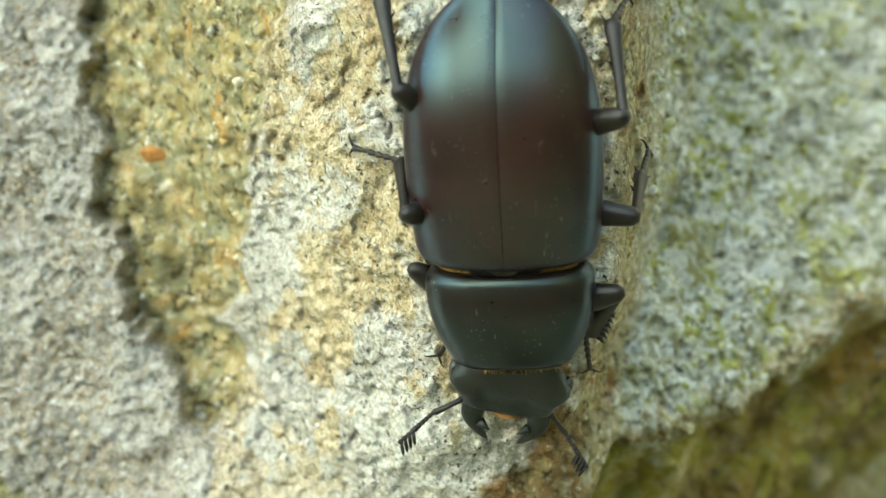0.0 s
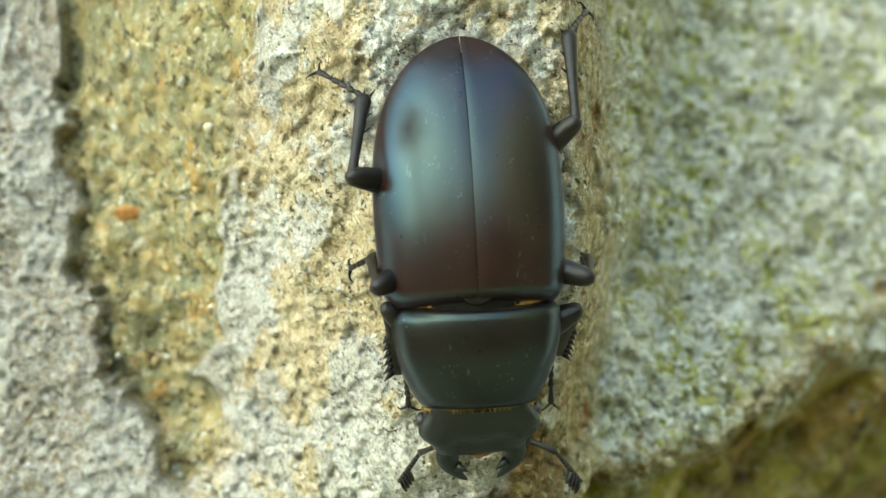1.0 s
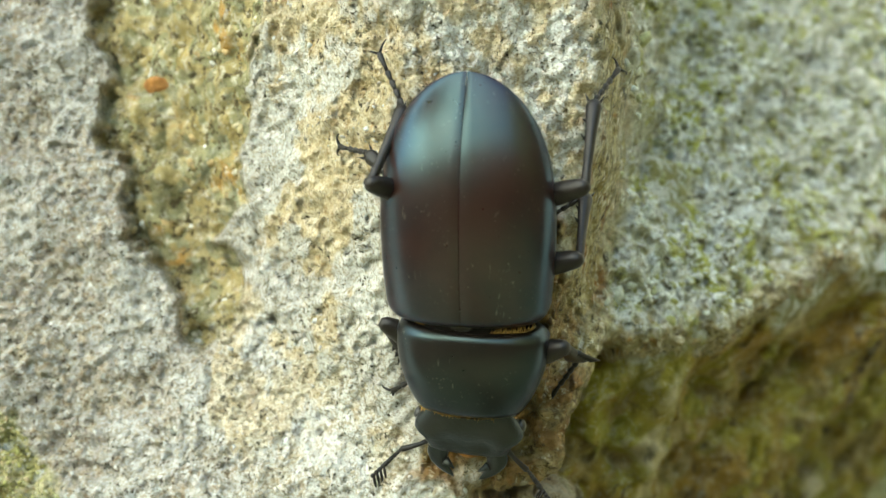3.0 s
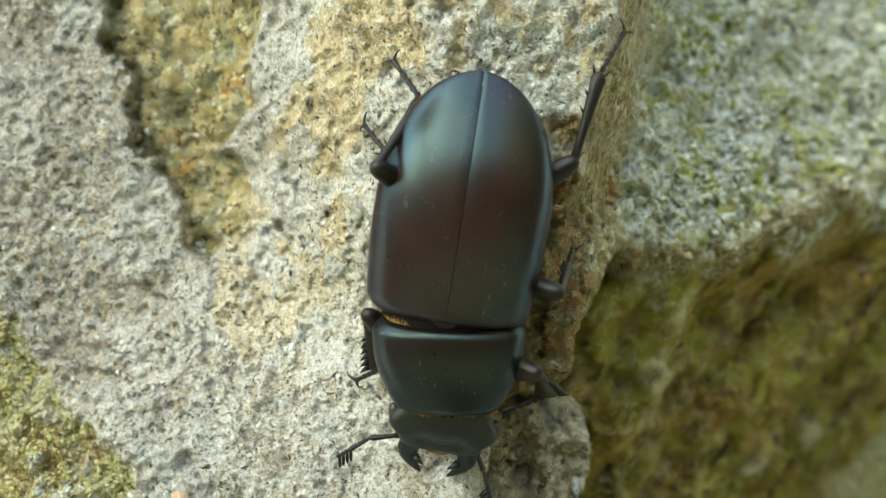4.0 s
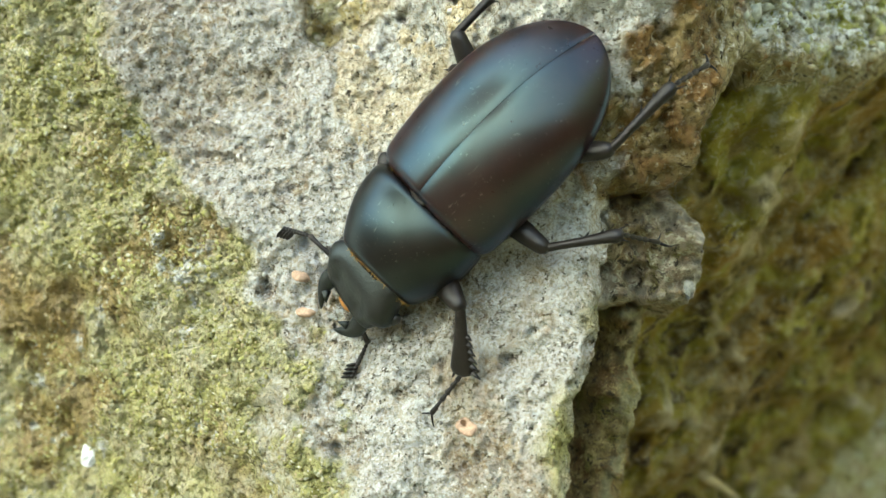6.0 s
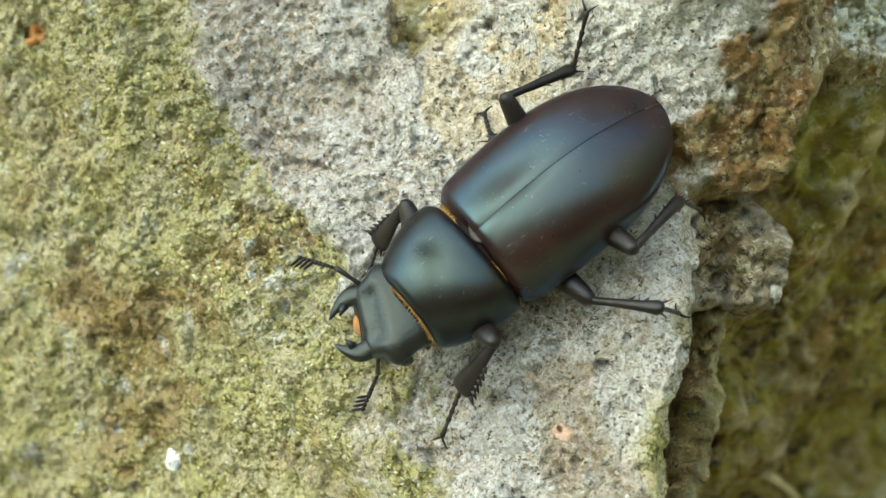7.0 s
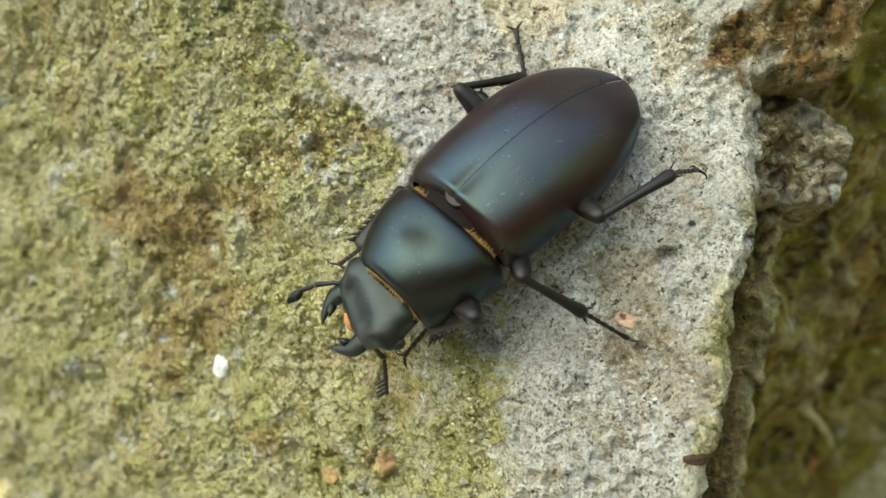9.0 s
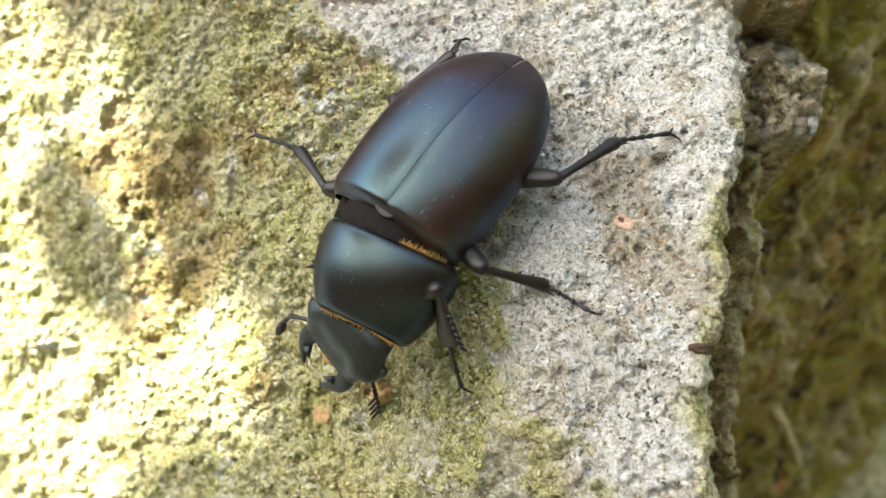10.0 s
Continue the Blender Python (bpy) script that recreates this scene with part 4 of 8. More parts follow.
CHALK = plain("white_dropping", (0.80, 0.80, 0.78), 0.8, 0.2, 0.1, 0.6)
PINK = plain("salmon_lichen", (0.56, 0.38, 0.26), 0.85, 0.2, 0.35, 0.5)
TAWNY = plain("tawny_lichen", (0.40, 0.26, 0.12), 0.85, 0.2, 0.35, 0.5)
OCHRE = plain("ochre_lichen", (0.42, 0.20, 0.06), 0.85, 0.2, 0.35, 0.5)
mark("bird_dropping", -54.4, -40.5, 0.95, 1.3, 0.65, CHALK, "small white bird dropping on the moss", "bird dropping", 1)
for x, z, rx, rz, material, label, seed in (
        (-14.1, -30.8, 0.85, 0.7, PINK, "small salmon lichen spot on pale stone", 2),
        (-70.5, 7.0, 1.2, 1.2, OCHRE, "round rusty orange lichen spot on moss", 3),
        (-29.9, -18.2, 0.9, 0.55, PINK, "round salmon lichen spot on pale stone", 4),
        (-29.3, -21.6, 0.9, 0.45, PINK, "small salmon lichen spot on pale stone", 6),
        (-33.5, 33.5, 1.6, 0.9, OCHRE, "rusty orange flake at the edge of the gravel crust", 7),
        (-41.2, -50.1, 1.0, 0.9, TAWNY, "small tawny lichen spot on moss", 9),
        (-35.5, -47.3, 1.1, 1.2, TAWNY, "tawny lichen spot at the moss's edge", 10)):
    tagged(mark("lichen_spot", x, z, rx, rz, 0.45, material, label, "lichen", seed), group="lichen spots on the stone")

mark("stone_flake", 9.0, -18.7, 0.6, 1.0, 0.5, plain("pale_flake", (0.58, 0.56, 0.48), 0.85, 0.2, 0.3, 0.6), "small white flake at the chip's lower tip", "stone flake", 8, chip_field)
mark("leaf_scrap", -7.9, -42.2, 1.7, 0.6, 0.3, plain("brown_leaf", (0.09, 0.05, 0.025), 0.7, 0.3, 0.4, 0.8),
     "dark brown scrap of dead leaf at the block's edge", "leaf", 12)
mark("fallen_flake", 38.8, -65.5, 1.6, 2.2, 1.0, OCHRE, "orange-brown bark flake caught in the recess", "flake", 11, recess_field)


def straw():
    """A dry stalk that leans in the recess."""
    bm = bmesh.new()
    rings = []
    for n in range(13):
        t = n / 12
        x, z = 27.9 + 14.3 * t + 0.8 * math.sin(3 * t), -51.2 - 11.4 * t
        y = float(recess_field(np.array([x]), np.array([z]))[0][0]) * 0.15 + 0.85 * (49.2 + 24.4 * t) - 1.0
        r = 0.75 - 0.35 * t
        rings.append([Vector((x + r * math.cos(a), y, z + r * math.sin(a))) * MM for a in (2 * math.pi * q / 8 for q in range(8))])
    skin(bm, rings)
    bmesh.ops.recalc_face_normals(bm, faces=bm.faces)
    me = bpy.data.meshes.new("straw")
    bm.to_mesh(me)
    bm.free()
    me.materials.append(plain("dry_straw", (0.52, 0.43, 0.24), 0.7, 0.3, 0.3, 2.0))
    return tagged(new("straw", me), "dry tan straw stalk caught in the recess", "straw")


straw()

# ---- unseen surroundings, added to light and shade the stone ----
WALL = plain("old_wall_stone", (0.36, 0.33, 0.27), 0.9, 0.2, 0.4, 60)
# ground out of view, dark so that the beetle reflects dark below
EARTH = plain("dark_earth", (0.065, 0.068, 0.040), 0.9, 0.2, 0.5, 40)
BARK = plain("bark", (0.10, 0.08, 0.06), 0.9, 0.2, 0.4, 15)


def leaf_material():
    m = Mat("leaf")
    c = m.mix(m.random(True), (0.05, 0.10, 0.02), (0.10, 0.15, 0.03))
    m.surface(c, 0.5, 0.4)
    thin = m.t.nodes.new("ShaderNodeBsdfTranslucent")
    thin.inputs["Color"].default_value = (0.31, 0.40, 0.14, 1)
    both = m.t.nodes.new("ShaderNodeMixShader")
    both.inputs[0].default_value = 0.5
    m.t.links.new(m.b.outputs[0], both.inputs[1])
    m.t.links.new(thin.outputs[0], both.inputs[2])
    m.t.links.new(both.outputs[0], m.t.nodes["Material Output"].inputs[0])
    return m.m


LEAF = leaf_material()


def wall_field(x, z):
    return 190 + 18 * rough_noise(x, z, 180, 3, 91) - 30 * grains(x, z * 1.6, 260, 92), {}


wall = face_sheet("wall_north", wall_field, -2500, 2500, -900, 1300, 14, 500, WALL)
tagged(wall, "old rubble stone wall", "wall", kind="structure")
bm = bmesh.new()
bmesh.ops.create_grid(bm, x_segments=60, y_segments=60, size=300, matrix=Matrix.Translation((0, 0, -0.85)))
me = bpy.data.meshes.new("ground")
bm.to_mesh(me)
bm.free()
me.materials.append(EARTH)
tagged(new("ground", me), "dark bare earth added out of view for dark reflections", "ground", kind="structure")


def hedge(name, centre, half, height, count, seed, turn=0):
    """A dense unseen hedge, added to block sky: a dark core and many leaves on its face."""
    ob = tagged(new(name), "tall dark green hedge added out of view to block sky", "hedge")
    ob.location, ob.rotation_euler = centre, (0, 0, radians(turn))
    bm = bmesh.new()
    bmesh.ops.create_cube(bm, size=1, matrix=Matrix.Translation((0, 0, height / 2)) @ Matrix.Diagonal((2 * half - 0.2, 0.7, height - 0.1, 1)))
    part("core", bm, BARK, ob)
    me = leaves(count, (0, 0, height / 2), (half * 1.2, 0.62, height * 0.62), 0.09, seed)
    crown = new("foliage", me)
    crown.parent = ob
    return ob


ACROSS = SUN_WAY.cross(Vector((0, 0, 1))).normalized()
ALONG = ACROSS.cross(SUN_WAY).normalized()


def leaves(count, centre, radii, size, seed, gaps=(), sparse=-0.16):
    """Pointed leaves in an uneven crown; gaps: middle and radius of clear lanes along the sun's way, in metres."""
    rng = np.random.default_rng(seed)
    v = rng.normal(size=(count * 3, 3))
    v = v / np.linalg.norm(v, axis=1)[:, None] * rng.random((len(v), 1)) ** 0.45
    lump = np.array([noise.noise(Vector(q) * 2.3) for q in v])
    v = v[lump > sparse][:count]
    pos = v * np.array(radii) + np.array(centre)
    for target, radius in gaps:
        rel = pos - np.array(target)
        lane = rel - (rel @ np.array(SUN_WAY))[:, None] * np.array(SUN_WAY)
        pos = pos[np.linalg.norm(lane, axis=1) > radius + size * 0.3]
    verts, faces = [], []
    shape = [(0, -0.5, 0), (0.28, -0.1, 0.05), (0.2, 0.25, 0.03), (0, 0.55, -0.04), (-0.2, 0.25, 0.03), (-0.28, -0.1, 0.05)]
    for q in pos:
        turn = Euler((rng.uniform(-0.9, 0.9), rng.uniform(-0.9, 0.9), rng.uniform(0, 6.28))).to_matrix()
        k, n = size * rng.uniform(0.7, 1.25), len(verts)
        verts += [tuple(turn @ Vector(c) * k + Vector(q)) for c in shape]
        faces.append((n, n + 1, n + 2, n + 3, n + 4, n + 5))
    me = bpy.data.meshes.new("crown")
    me.from_pydata(verts, [], faces)
    me.materials.append(LEAF)
    return me


def branch(path, r0, r1):
    bm = bmesh.new()
    rings = []
    for n, p in enumerate(path):
        t = n / (len(path) - 1)
        r = r0 + (r1 - r0) * t
        rings.append([Vector(p) + Vector((r * math.cos(a), r * math.sin(a), 0)) for a in (2 * math.pi * k / 9 for k in range(9))])
    skin(bm, rings)
    return bm


# hedges out of view, sized to limit the sky that lights the stone
hedge("hedge", (0.2, -3.0, -0.85), 3.2, 1.55, 7000, 31)
hedge("hedge", (2.0, -1.5, -0.85), 2.0, 3.3, 8000, 32, 80)
hedge("hedge", (-2.7, -1.6, -0.85), 1.9, 1.2, 4500, 33, -75)
HERE = Vector((-0.025, -0.010, -0.010))
CROWN = HERE + SUN_WAY * 1.75
# lanes cut through the crown to let chosen sun patches in
GAP = ACROSS * 0.066 + ALONG * -0.055
SIDE_GAP = ACROSS * -0.004 + ALONG * -0.019
# unseen tree, added in the sun's way to shade the stone
tree = tagged(new("tree"), "leafy green tree added out of view to shade the wall", "tree")
tree.location = (CROWN.x - 0.5, CROWN.y - 0.9, -0.85)
crown = new("crown", leaves(8500, CROWN - tree.location, (0.40, 0.40, 0.30), 0.07, 3,
                            [(GAP - tree.location, 0.054), (SIDE_GAP - tree.location, 0.020)], -0.6))
crown.parent = tree
for n, off in enumerate(((-0.22, -0.08, 0.06), (-0.08, -0.24, 0.04), (0.17, -0.16, 0.06), (-0.18, 0.16, 0.08))):
    clump = new("clump", leaves(500, CROWN + Vector(off) - tree.location, (0.17, 0.15, 0.13), 0.07, 40 + n, [(GAP - tree.location, 0.054), (SIDE_GAP - tree.location, 0.020)], -0.3))
    clump.parent = tree
part("trunk", branch([(0, 0, 0), (0.03, 0.02, 0.7), (-0.02, 0.05, 1.4), (0.1, 0.2, 1.9)], 0.10, 0.05), BARK, tree)
for tip in ((0.5, 0.9, 1.95), (0.1, 1.2, 2.2), (0.9, 0.5, 2.2), (-0.1, 0.5, 2.4)):
    part("limb", branch([(0.0, 0.1, 1.5), (tip[0] * 0.5, tip[1] * 0.5 + 0.05, 1.85), tip], 0.04, 0.012), BARK, tree)


def twig(seed, label, count, radii, size, gaps):
    """An unseen leafy twig, added to sway before a gap of the crown and shape sun patches."""
    ob = tagged(new("sun_patch_twig"), label, "twig")
    tuft = new("leaves", leaves(count, (0, 0, 0), radii, size, seed, gaps, -0.5))
    tuft.parent = ob
    part("stem", branch([-ACROSS * 0.28 + ALONG * 0.05, -ACROSS * 0.12 + ALONG * 0.03, -ACROSS * 0.02], 0.005, 0.002), BARK, ob)
    return ob


# lanes through the added twig, set where sun patches should fall
LANES = [((65, -37), 11), ((82, -43), 17), ((49, -41), 4.5), ((72, -67), 6), ((60, -66.5), 5), ((50, -63), 4.5), ((41, -59.5), 3.5), ((33, -56.5), 2.5), ((72, -79), 6), ((56, -73), 3)]
sun_patch_twig = twig(22, "broad leafy green twig added out of view, gaps shaping sun patches", 7500, (0.14, 0.14, 0.07), 0.022,
              [(ACROSS * a * MM + ALONG * b * MM - GAP, r * MM) for (a, b), r in LANES])
side_twig = twig(23, "small leafy green twig added out of view, one gap for a sun patch", 2400, (0.070, 0.070, 0.045), 0.020,
                 [(ACROSS * -0.007 + ALONG * -0.019 - SIDE_GAP, 0.005)])
cam.data.dof.use_dof, cam.data.dof.focus_object, cam.data.dof.aperture_fstop = True, beetle, 31


def motions():
    """The beetle's walk down the stone, and its joints in its own space."""
    walk(beetle, [
        (0, pose(0.00063, -0.02775, 0.02781, -104.6, 1.5, 169.6)), (0.5, pose(-0.00013, -0.02793, 0.02779, -102.6, 0.0, 178.7)),
        (1, pose(-0.00059, -0.0296, 0.02306, -86.4, 0.1, 178.6)), (1.5, pose(0.00005, -0.02745, 0.02001, -94.6, -1.6, 170.4)),
        (2, pose(-0.00108, -0.02411, 0.01519, -106.4, -1.4, 165.4)), (3.5, pose(-0.00204, -0.02113, 0.00629, -108.8, -6.9, 168.8)),
        (4, pose(-0.00515, -0.01989, 0.0002, -105.4, -9.5, 175.1)), (4.5, pose(-0.00668, -0.01882, -0.00779, -92.1, -13.0, 169.1)),
        (5, pose(-0.0098, -0.01742, -0.01142, -86.7, -16.4, 156.9)), (5.2, pose(-0.0095, -0.01752, -0.0125, -83.6, -17.1, 147.8)),
        (6.3, pose(-0.01813, -0.01332, -0.01157, -77.1, -45.5, 148.4)), (6.5, pose(-0.01869, -0.01338, -0.01291, -74.2, -44.3, 148.3)),
        (7, pose(-0.02066, -0.0141, -0.01583, -63.0, -43.1, 143.6)), (7.5, pose(-0.02452, -0.01576, -0.0186, -49.1, -42.1, 141.8)),
        (8, pose(-0.02439, -0.01557, -0.02028, -54.4, -46.1, 145.7)), (8.5, pose(-0.02615, -0.01628, -0.0225, -51.5, -43.8, 145.1)),
        (9, pose(-0.02866, -0.0159, -0.02505, -50.7, -32.8, 140.3)), (9.5, pose(-0.03172, -0.01604, -0.0293, -60.1, -32.6, 151.1)),
        (10, pose(-0.03484, -0.01579, -0.03378, -69.2, -31.7, 155.5)),
    ])
    walk(pronotum, [
        (0, pose(-0.00005, 0.0002, 0.00518, 5.3, -0.0, 0.2)), (0.5, pose(-0.00013, 0., 0.00518, 3.9, -0.0, 0.9)),
        (1, pose(-0.00011, -0.00041, 0.00515, -14.0, -0.0, -0.7)), (1.5, pose(0.00004, -0.00003, 0.00516, -10.6, -0.0, 0.8)),
        (2, pose(-0.00078, 0.00018, 0.00514, 0.9, -0.0, -2.7)), (3.5, pose(-0.00032, 0.00017, 0.00516, -0.2, -0.0, -1.4)),
        (4, pose(-0.00035, 0., 0.00519, -2.2, -0.0, 7.3)), (4.5, pose(-0.00012, -0.00036, 0.00521, -7.7, -0.0, -1.2)),
        (5, pose(-0.00061, -0.00048, 0.00529, -10.3, -0.0, -0.8)), (5.2, pose(-0.00031, -0.00095, 0.00531, -8.5, -0.0, -1.6)),
        (6.3, pose(0.00014, -0.00035, 0.00519, 2.0, -0.0, 5.0)), (6.5, pose(0.00008, -0.00027, 0.00519, 3.8, -0.0, 2.4)),
        (7, pose(0.00008, 0.00016, 0.00522, 3.2, -0.0, 2.9)), (7.5, pose(0.00004, -0.00013, 0.00521, -0.8, -0.0, 3.9)),
        (8, pose(0.00045, -0.00013, 0.00522, -3.3, -0.0, -2.2)), (8.5, pose(0.00036, -0.00004, 0.00522, -4.1, -0.0, -1.3)),
        (9, pose(-0.00019, 0.00027, 0.00515, -8.7, -0.0, 1.5)), (9.5, pose(-0.00054, 0.00014, 0.00513, -12.8, -0.0, 3.2)),
        (10, pose(-0.00119, 0.00034, 0.00504, -17.4, -0.0, 9.0)),
    ])
    walk(head, [
        (0, pose(-0.00008, 0.00859, 0.00561, 2.2, 0.9, -9.5)), (0.5, pose(-0.00027, 0.0084, 0.00541, 1.5, -0.3, 4.8)),
        (1, pose(-0.00001, 0.00765, 0.00279, -27.3, 0.7, 2.1)), (1.5, pose(-0.00008, 0.00816, 0.00327, -24.7, 0.3, 2.5)),
        (2, pose(-0.00038, 0.00857, 0.00492, -5.5, -0.0, 0.6)), (3.5, pose(-0.00012, 0.00856, 0.00478, -4.6, -0.0, -4.8)),
        (4, pose(-0.00141, 0.00831, 0.00452, -10.7, -0.3, -1.7)), (4.5, pose(0.00006, 0.00791, 0.00375, -19.4, -1.7, -14.2)),
        (5, pose(-0.00049, 0.00772, 0.00345, -27.0, -4.4, -26.1)), (5.2, pose(-0.00008, 0.0073, 0.00373, -24.6, -2.7, -20.4)),
        (6.3, pose(-0.0006, 0.00802, 0.00514, -2.2, 0.4, -7.6)), (6.5, pose(-0.00028, 0.00812, 0.00541, 3.3, 1.0, -13.4)),
        (7, pose(-0.00035, 0.00855, 0.00533, 4.7, 1.4, -22.6)), (7.5, pose(-0.00054, 0.00823, 0.00474, -0.4, -0.3, -16.3)),
        (8, pose(0.00077, 0.00823, 0.00439, -7.2, -0.9, -18.1)), (8.5, pose(0.00056, 0.00831, 0.00428, -8.1, -1.2, -18.2)),
        (9, pose(-0.0004, 0.00851, 0.00354, -16.5, -3.2, -20.0)), (9.5, pose(-0.00099, 0.00823, 0.00294, -27.7, -3.0, -10.1)),
        (10, pose(-0.00243, 0.00815, 0.0022, -34.1, -7.5, -15.8)),
    ])
    walk(joints["femur_HR"], [
        (0, pose(0.00276, -0.00943, 0.00299, 35.6, -0.0, -138.3)), (0.25, pose(0.00276, -0.00943, 0.00299, 35.8, -4.5, -129.7)),
        (0.5, pose(0.00276, -0.00943, 0.00299, 34.9, -8.0, -120.4)), (0.75, pose(0.00276, -0.00943, 0.00299, 37.8, -9.7, -112.8)),
        (1, pose(0.00276, -0.00943, 0.00299, 39.9, -11.4, -104.8)), (1.25, pose(0.00276, -0.00943, 0.00299, 42.1, -3.5, -112.6)),
        (1.5, pose(0.00276, -0.00943, 0.00299, 43.2, 3.2, -121.4)), (1.75, pose(0.00276, -0.00943, 0.00299, 47.2, 0.5, -118.8)),
        (2, pose(0.00276, -0.00943, 0.00299, 51.1, -1.9, -115.8)), (2.375, pose(0.00276, -0.00943, 0.00299, 49.0, 0.2, -117.6)),
        (2.75, pose(0.00276, -0.00943, 0.00299, 46.8, 1.9, -119.8)), (3.125, pose(0.00276, -0.00943, 0.00299, 44.5, 3.2, -122.3)),
        (3.5, pose(0.00276, -0.00943, 0.00299, 42.2, 4.2, -125.1)), (3.75, pose(0.00276, -0.00943, 0.00299, 43.4, 2.3, -124.1)),
        (4, pose(0.00276, -0.00943, 0.00299, 44.5, 0.8, -122.8)), (4.25, pose(0.00276, -0.00943, 0.00299, 34.2, 7.6, -133.1)),
        (4.5, pose(0.00276, -0.00943, 0.00299, 22.4, 11.3, -144.9)), (4.75, pose(0.00276, -0.00943, 0.00299, -0.6, 2.3, -125.8)),
        (5, pose(0.00276, -0.00943, 0.00299, -23.0, 1.8, -102.6)), (5.375, pose(0.00276, -0.00943, 0.00299, -5.1, -0.3, -107.9)),
        (5.75, pose(0.00276, -0.00943, 0.00299, 12.7, -0.7, -113.8)), (6.125, pose(0.00276, -0.00943, 0.00299, 30.4, 0.6, -119.9)),
        (6.5, pose(0.00276, -0.00943, 0.00299, 47.8, 3.2, -126.2)), (6.75, pose(0.00276, -0.00943, 0.00299, 45.6, -3.8, -118.3)),
        (7, pose(0.00276, -0.00943, 0.00299, 42.0, -9.2, -108.9)), (7.25, pose(0.00276, -0.00943, 0.00299, 11.7, -11.7, -101.3)),
        (7.5, pose(0.00276, -0.00943, 0.00299, -18.8, -10.4, -94.0)), (7.75, pose(0.00276, -0.00943, 0.00299, 5.7, -9.6, -100.1)),
        (8, pose(0.00276, -0.00943, 0.00299, 29.9, -7.1, -105.0)), (8.25, pose(0.00276, -0.00943, 0.00299, 11.8, -1.9, -112.8)),
        (8.5, pose(0.00276, -0.00943, 0.00299, -6.4, 0.1, -122.5)), (8.75, pose(0.00276, -0.00943, 0.00299, 14.0, 1.5, -106.5)),
        (9, pose(0.00276, -0.00943, 0.00299, 33.3, -2.1, -89.6)), (9.25, pose(0.00276, -0.00943, 0.00299, 29.1, 8.8, -111.5)),
        (9.5, pose(0.00276, -0.00943, 0.00299, 19.8, 15.4, -135.5)), (9.75, pose(0.00276, -0.00943, 0.00299, 1.8, 9.2, -126.4)),
        (10, pose(0.00276, -0.00943, 0.00299, -15.8, 6.7, -114.5)),
    ])
    walk(joints["tibia_HR"], [
        (0, pose(0.00705, -0.01425, 0.00761, -35.3, -0.0, -166.2)), (0.25, pose(0.00794, -0.01327, 0.00761, -31.2, -2.2, -170.6)),
        (0.5, pose(0.00869, -0.01218, 0.00749, -26.9, -3.8, -175.2)), (0.75, pose(0.00886, -0.01111, 0.00778, -26.8, -5.0, 179.0)),
        (1, pose(0.0089, -0.01001, 0.00798, -26.4, -5.9, 173.1)), (1.25, pose(0.00832, -0.0114, 0.0083, -28.5, -1.4, -179.0)),
        (1.5, pose(0.00754, -0.0127, 0.00841, -30.1, 2.3, -170.6)), (1.75, pose(0.00746, -0.01207, 0.00881, -35.0, -3.1, 178.1)),
        (2, pose(0.00734, -0.01142, 0.00916, -38.3, -8.3, 166.2)), (2.375, pose(0.00737, -0.01186, 0.00898, -40.1, -6.4, 165.5)),
        (2.75, pose(0.00738, -0.0123, 0.00877, -42.0, -4.8, 165.1)), (3.125, pose(0.00737, -0.01272, 0.00855, -43.9, -3.6, 164.8)),
        (3.5, pose(0.00735, -0.01313, 0.0083, -45.8, -2.7, 164.7)), (3.75, pose(0.00742, -0.01284, 0.00843, -42.3, -4.3, 161.3)),
        (4, pose(0.00748, -0.01255, 0.00856, -38.6, -5.4, 157.7)), (4.25, pose(0.00715, -0.01434, 0.00742, -23.5, 1.3, 166.6)),
        (4.5, pose(0.0065, -0.01577, 0.00595, -7.6, 4.5, 177.4)), (4.75, pose(0.0092, -0.01407, 0.00291, 8.9, 2.5, 168.0)),
        (5, pose(0.00991, -0.01093, -0.0001, 25.0, 3.1, 157.6)), (5.375, pose(0.01028, -0.01186, 0.00228, 12.4, -0.9, 166.9)),
        (5.75, pose(0.00985, -0.01253, 0.00474, -0.6, -2.4, 177.1)), (6.125, pose(0.00867, -0.01287, 0.00701, -13.6, -1.8, -172.4)),
        (6.5, pose(0.00687, -0.01285, 0.00886, -26.2, 0.6, -161.9)), (6.75, pose(0.00783, -0.01173, 0.00864, -25.3, -3.3, -172.2)),
        (7, pose(0.00861, -0.01054, 0.00823, -23.5, -6.2, 177.0)), (7.25, pose(0.01044, -0.01063, 0.00457, 0.5, -7.6, 168.2)),
        (7.5, pose(0.01022, -0.01041, 0.00048, 24.6, -5.8, 159.6)), (7.75, pose(0.01056, -0.01068, 0.00377, 2.9, -7.4, 168.3)),
        (8, pose(0.00953, -0.01074, 0.00692, -18.8, -6.1, 177.0)), (8.25, pose(0.00994, -0.0124, 0.00462, -3.1, -3.4, -178.3)),
        (8.5, pose(0.00941, -0.01366, 0.0021, 12.5, -2.4, -172.7)), (8.75, pose(0.01013, -0.01166, 0.00491, -7.9, -0.3, 178.0)),
        (9, pose(0.00939, -0.00922, 0.00735, -28.1, -1.3, 167.8)), (9.25, pose(0.00899, -0.01252, 0.00681, -26.9, 1.6, 174.4)),
        (9.5, pose(0.00748, -0.01526, 0.00559, -25.2, 3.8, -178.7)), (9.75, pose(0.00912, -0.01417, 0.00324, 1.1, -2.8, 165.6)),
        (10, pose(0.00981, -0.01237, 0.00085, 27.3, -1.8, 146.9)),
    ])
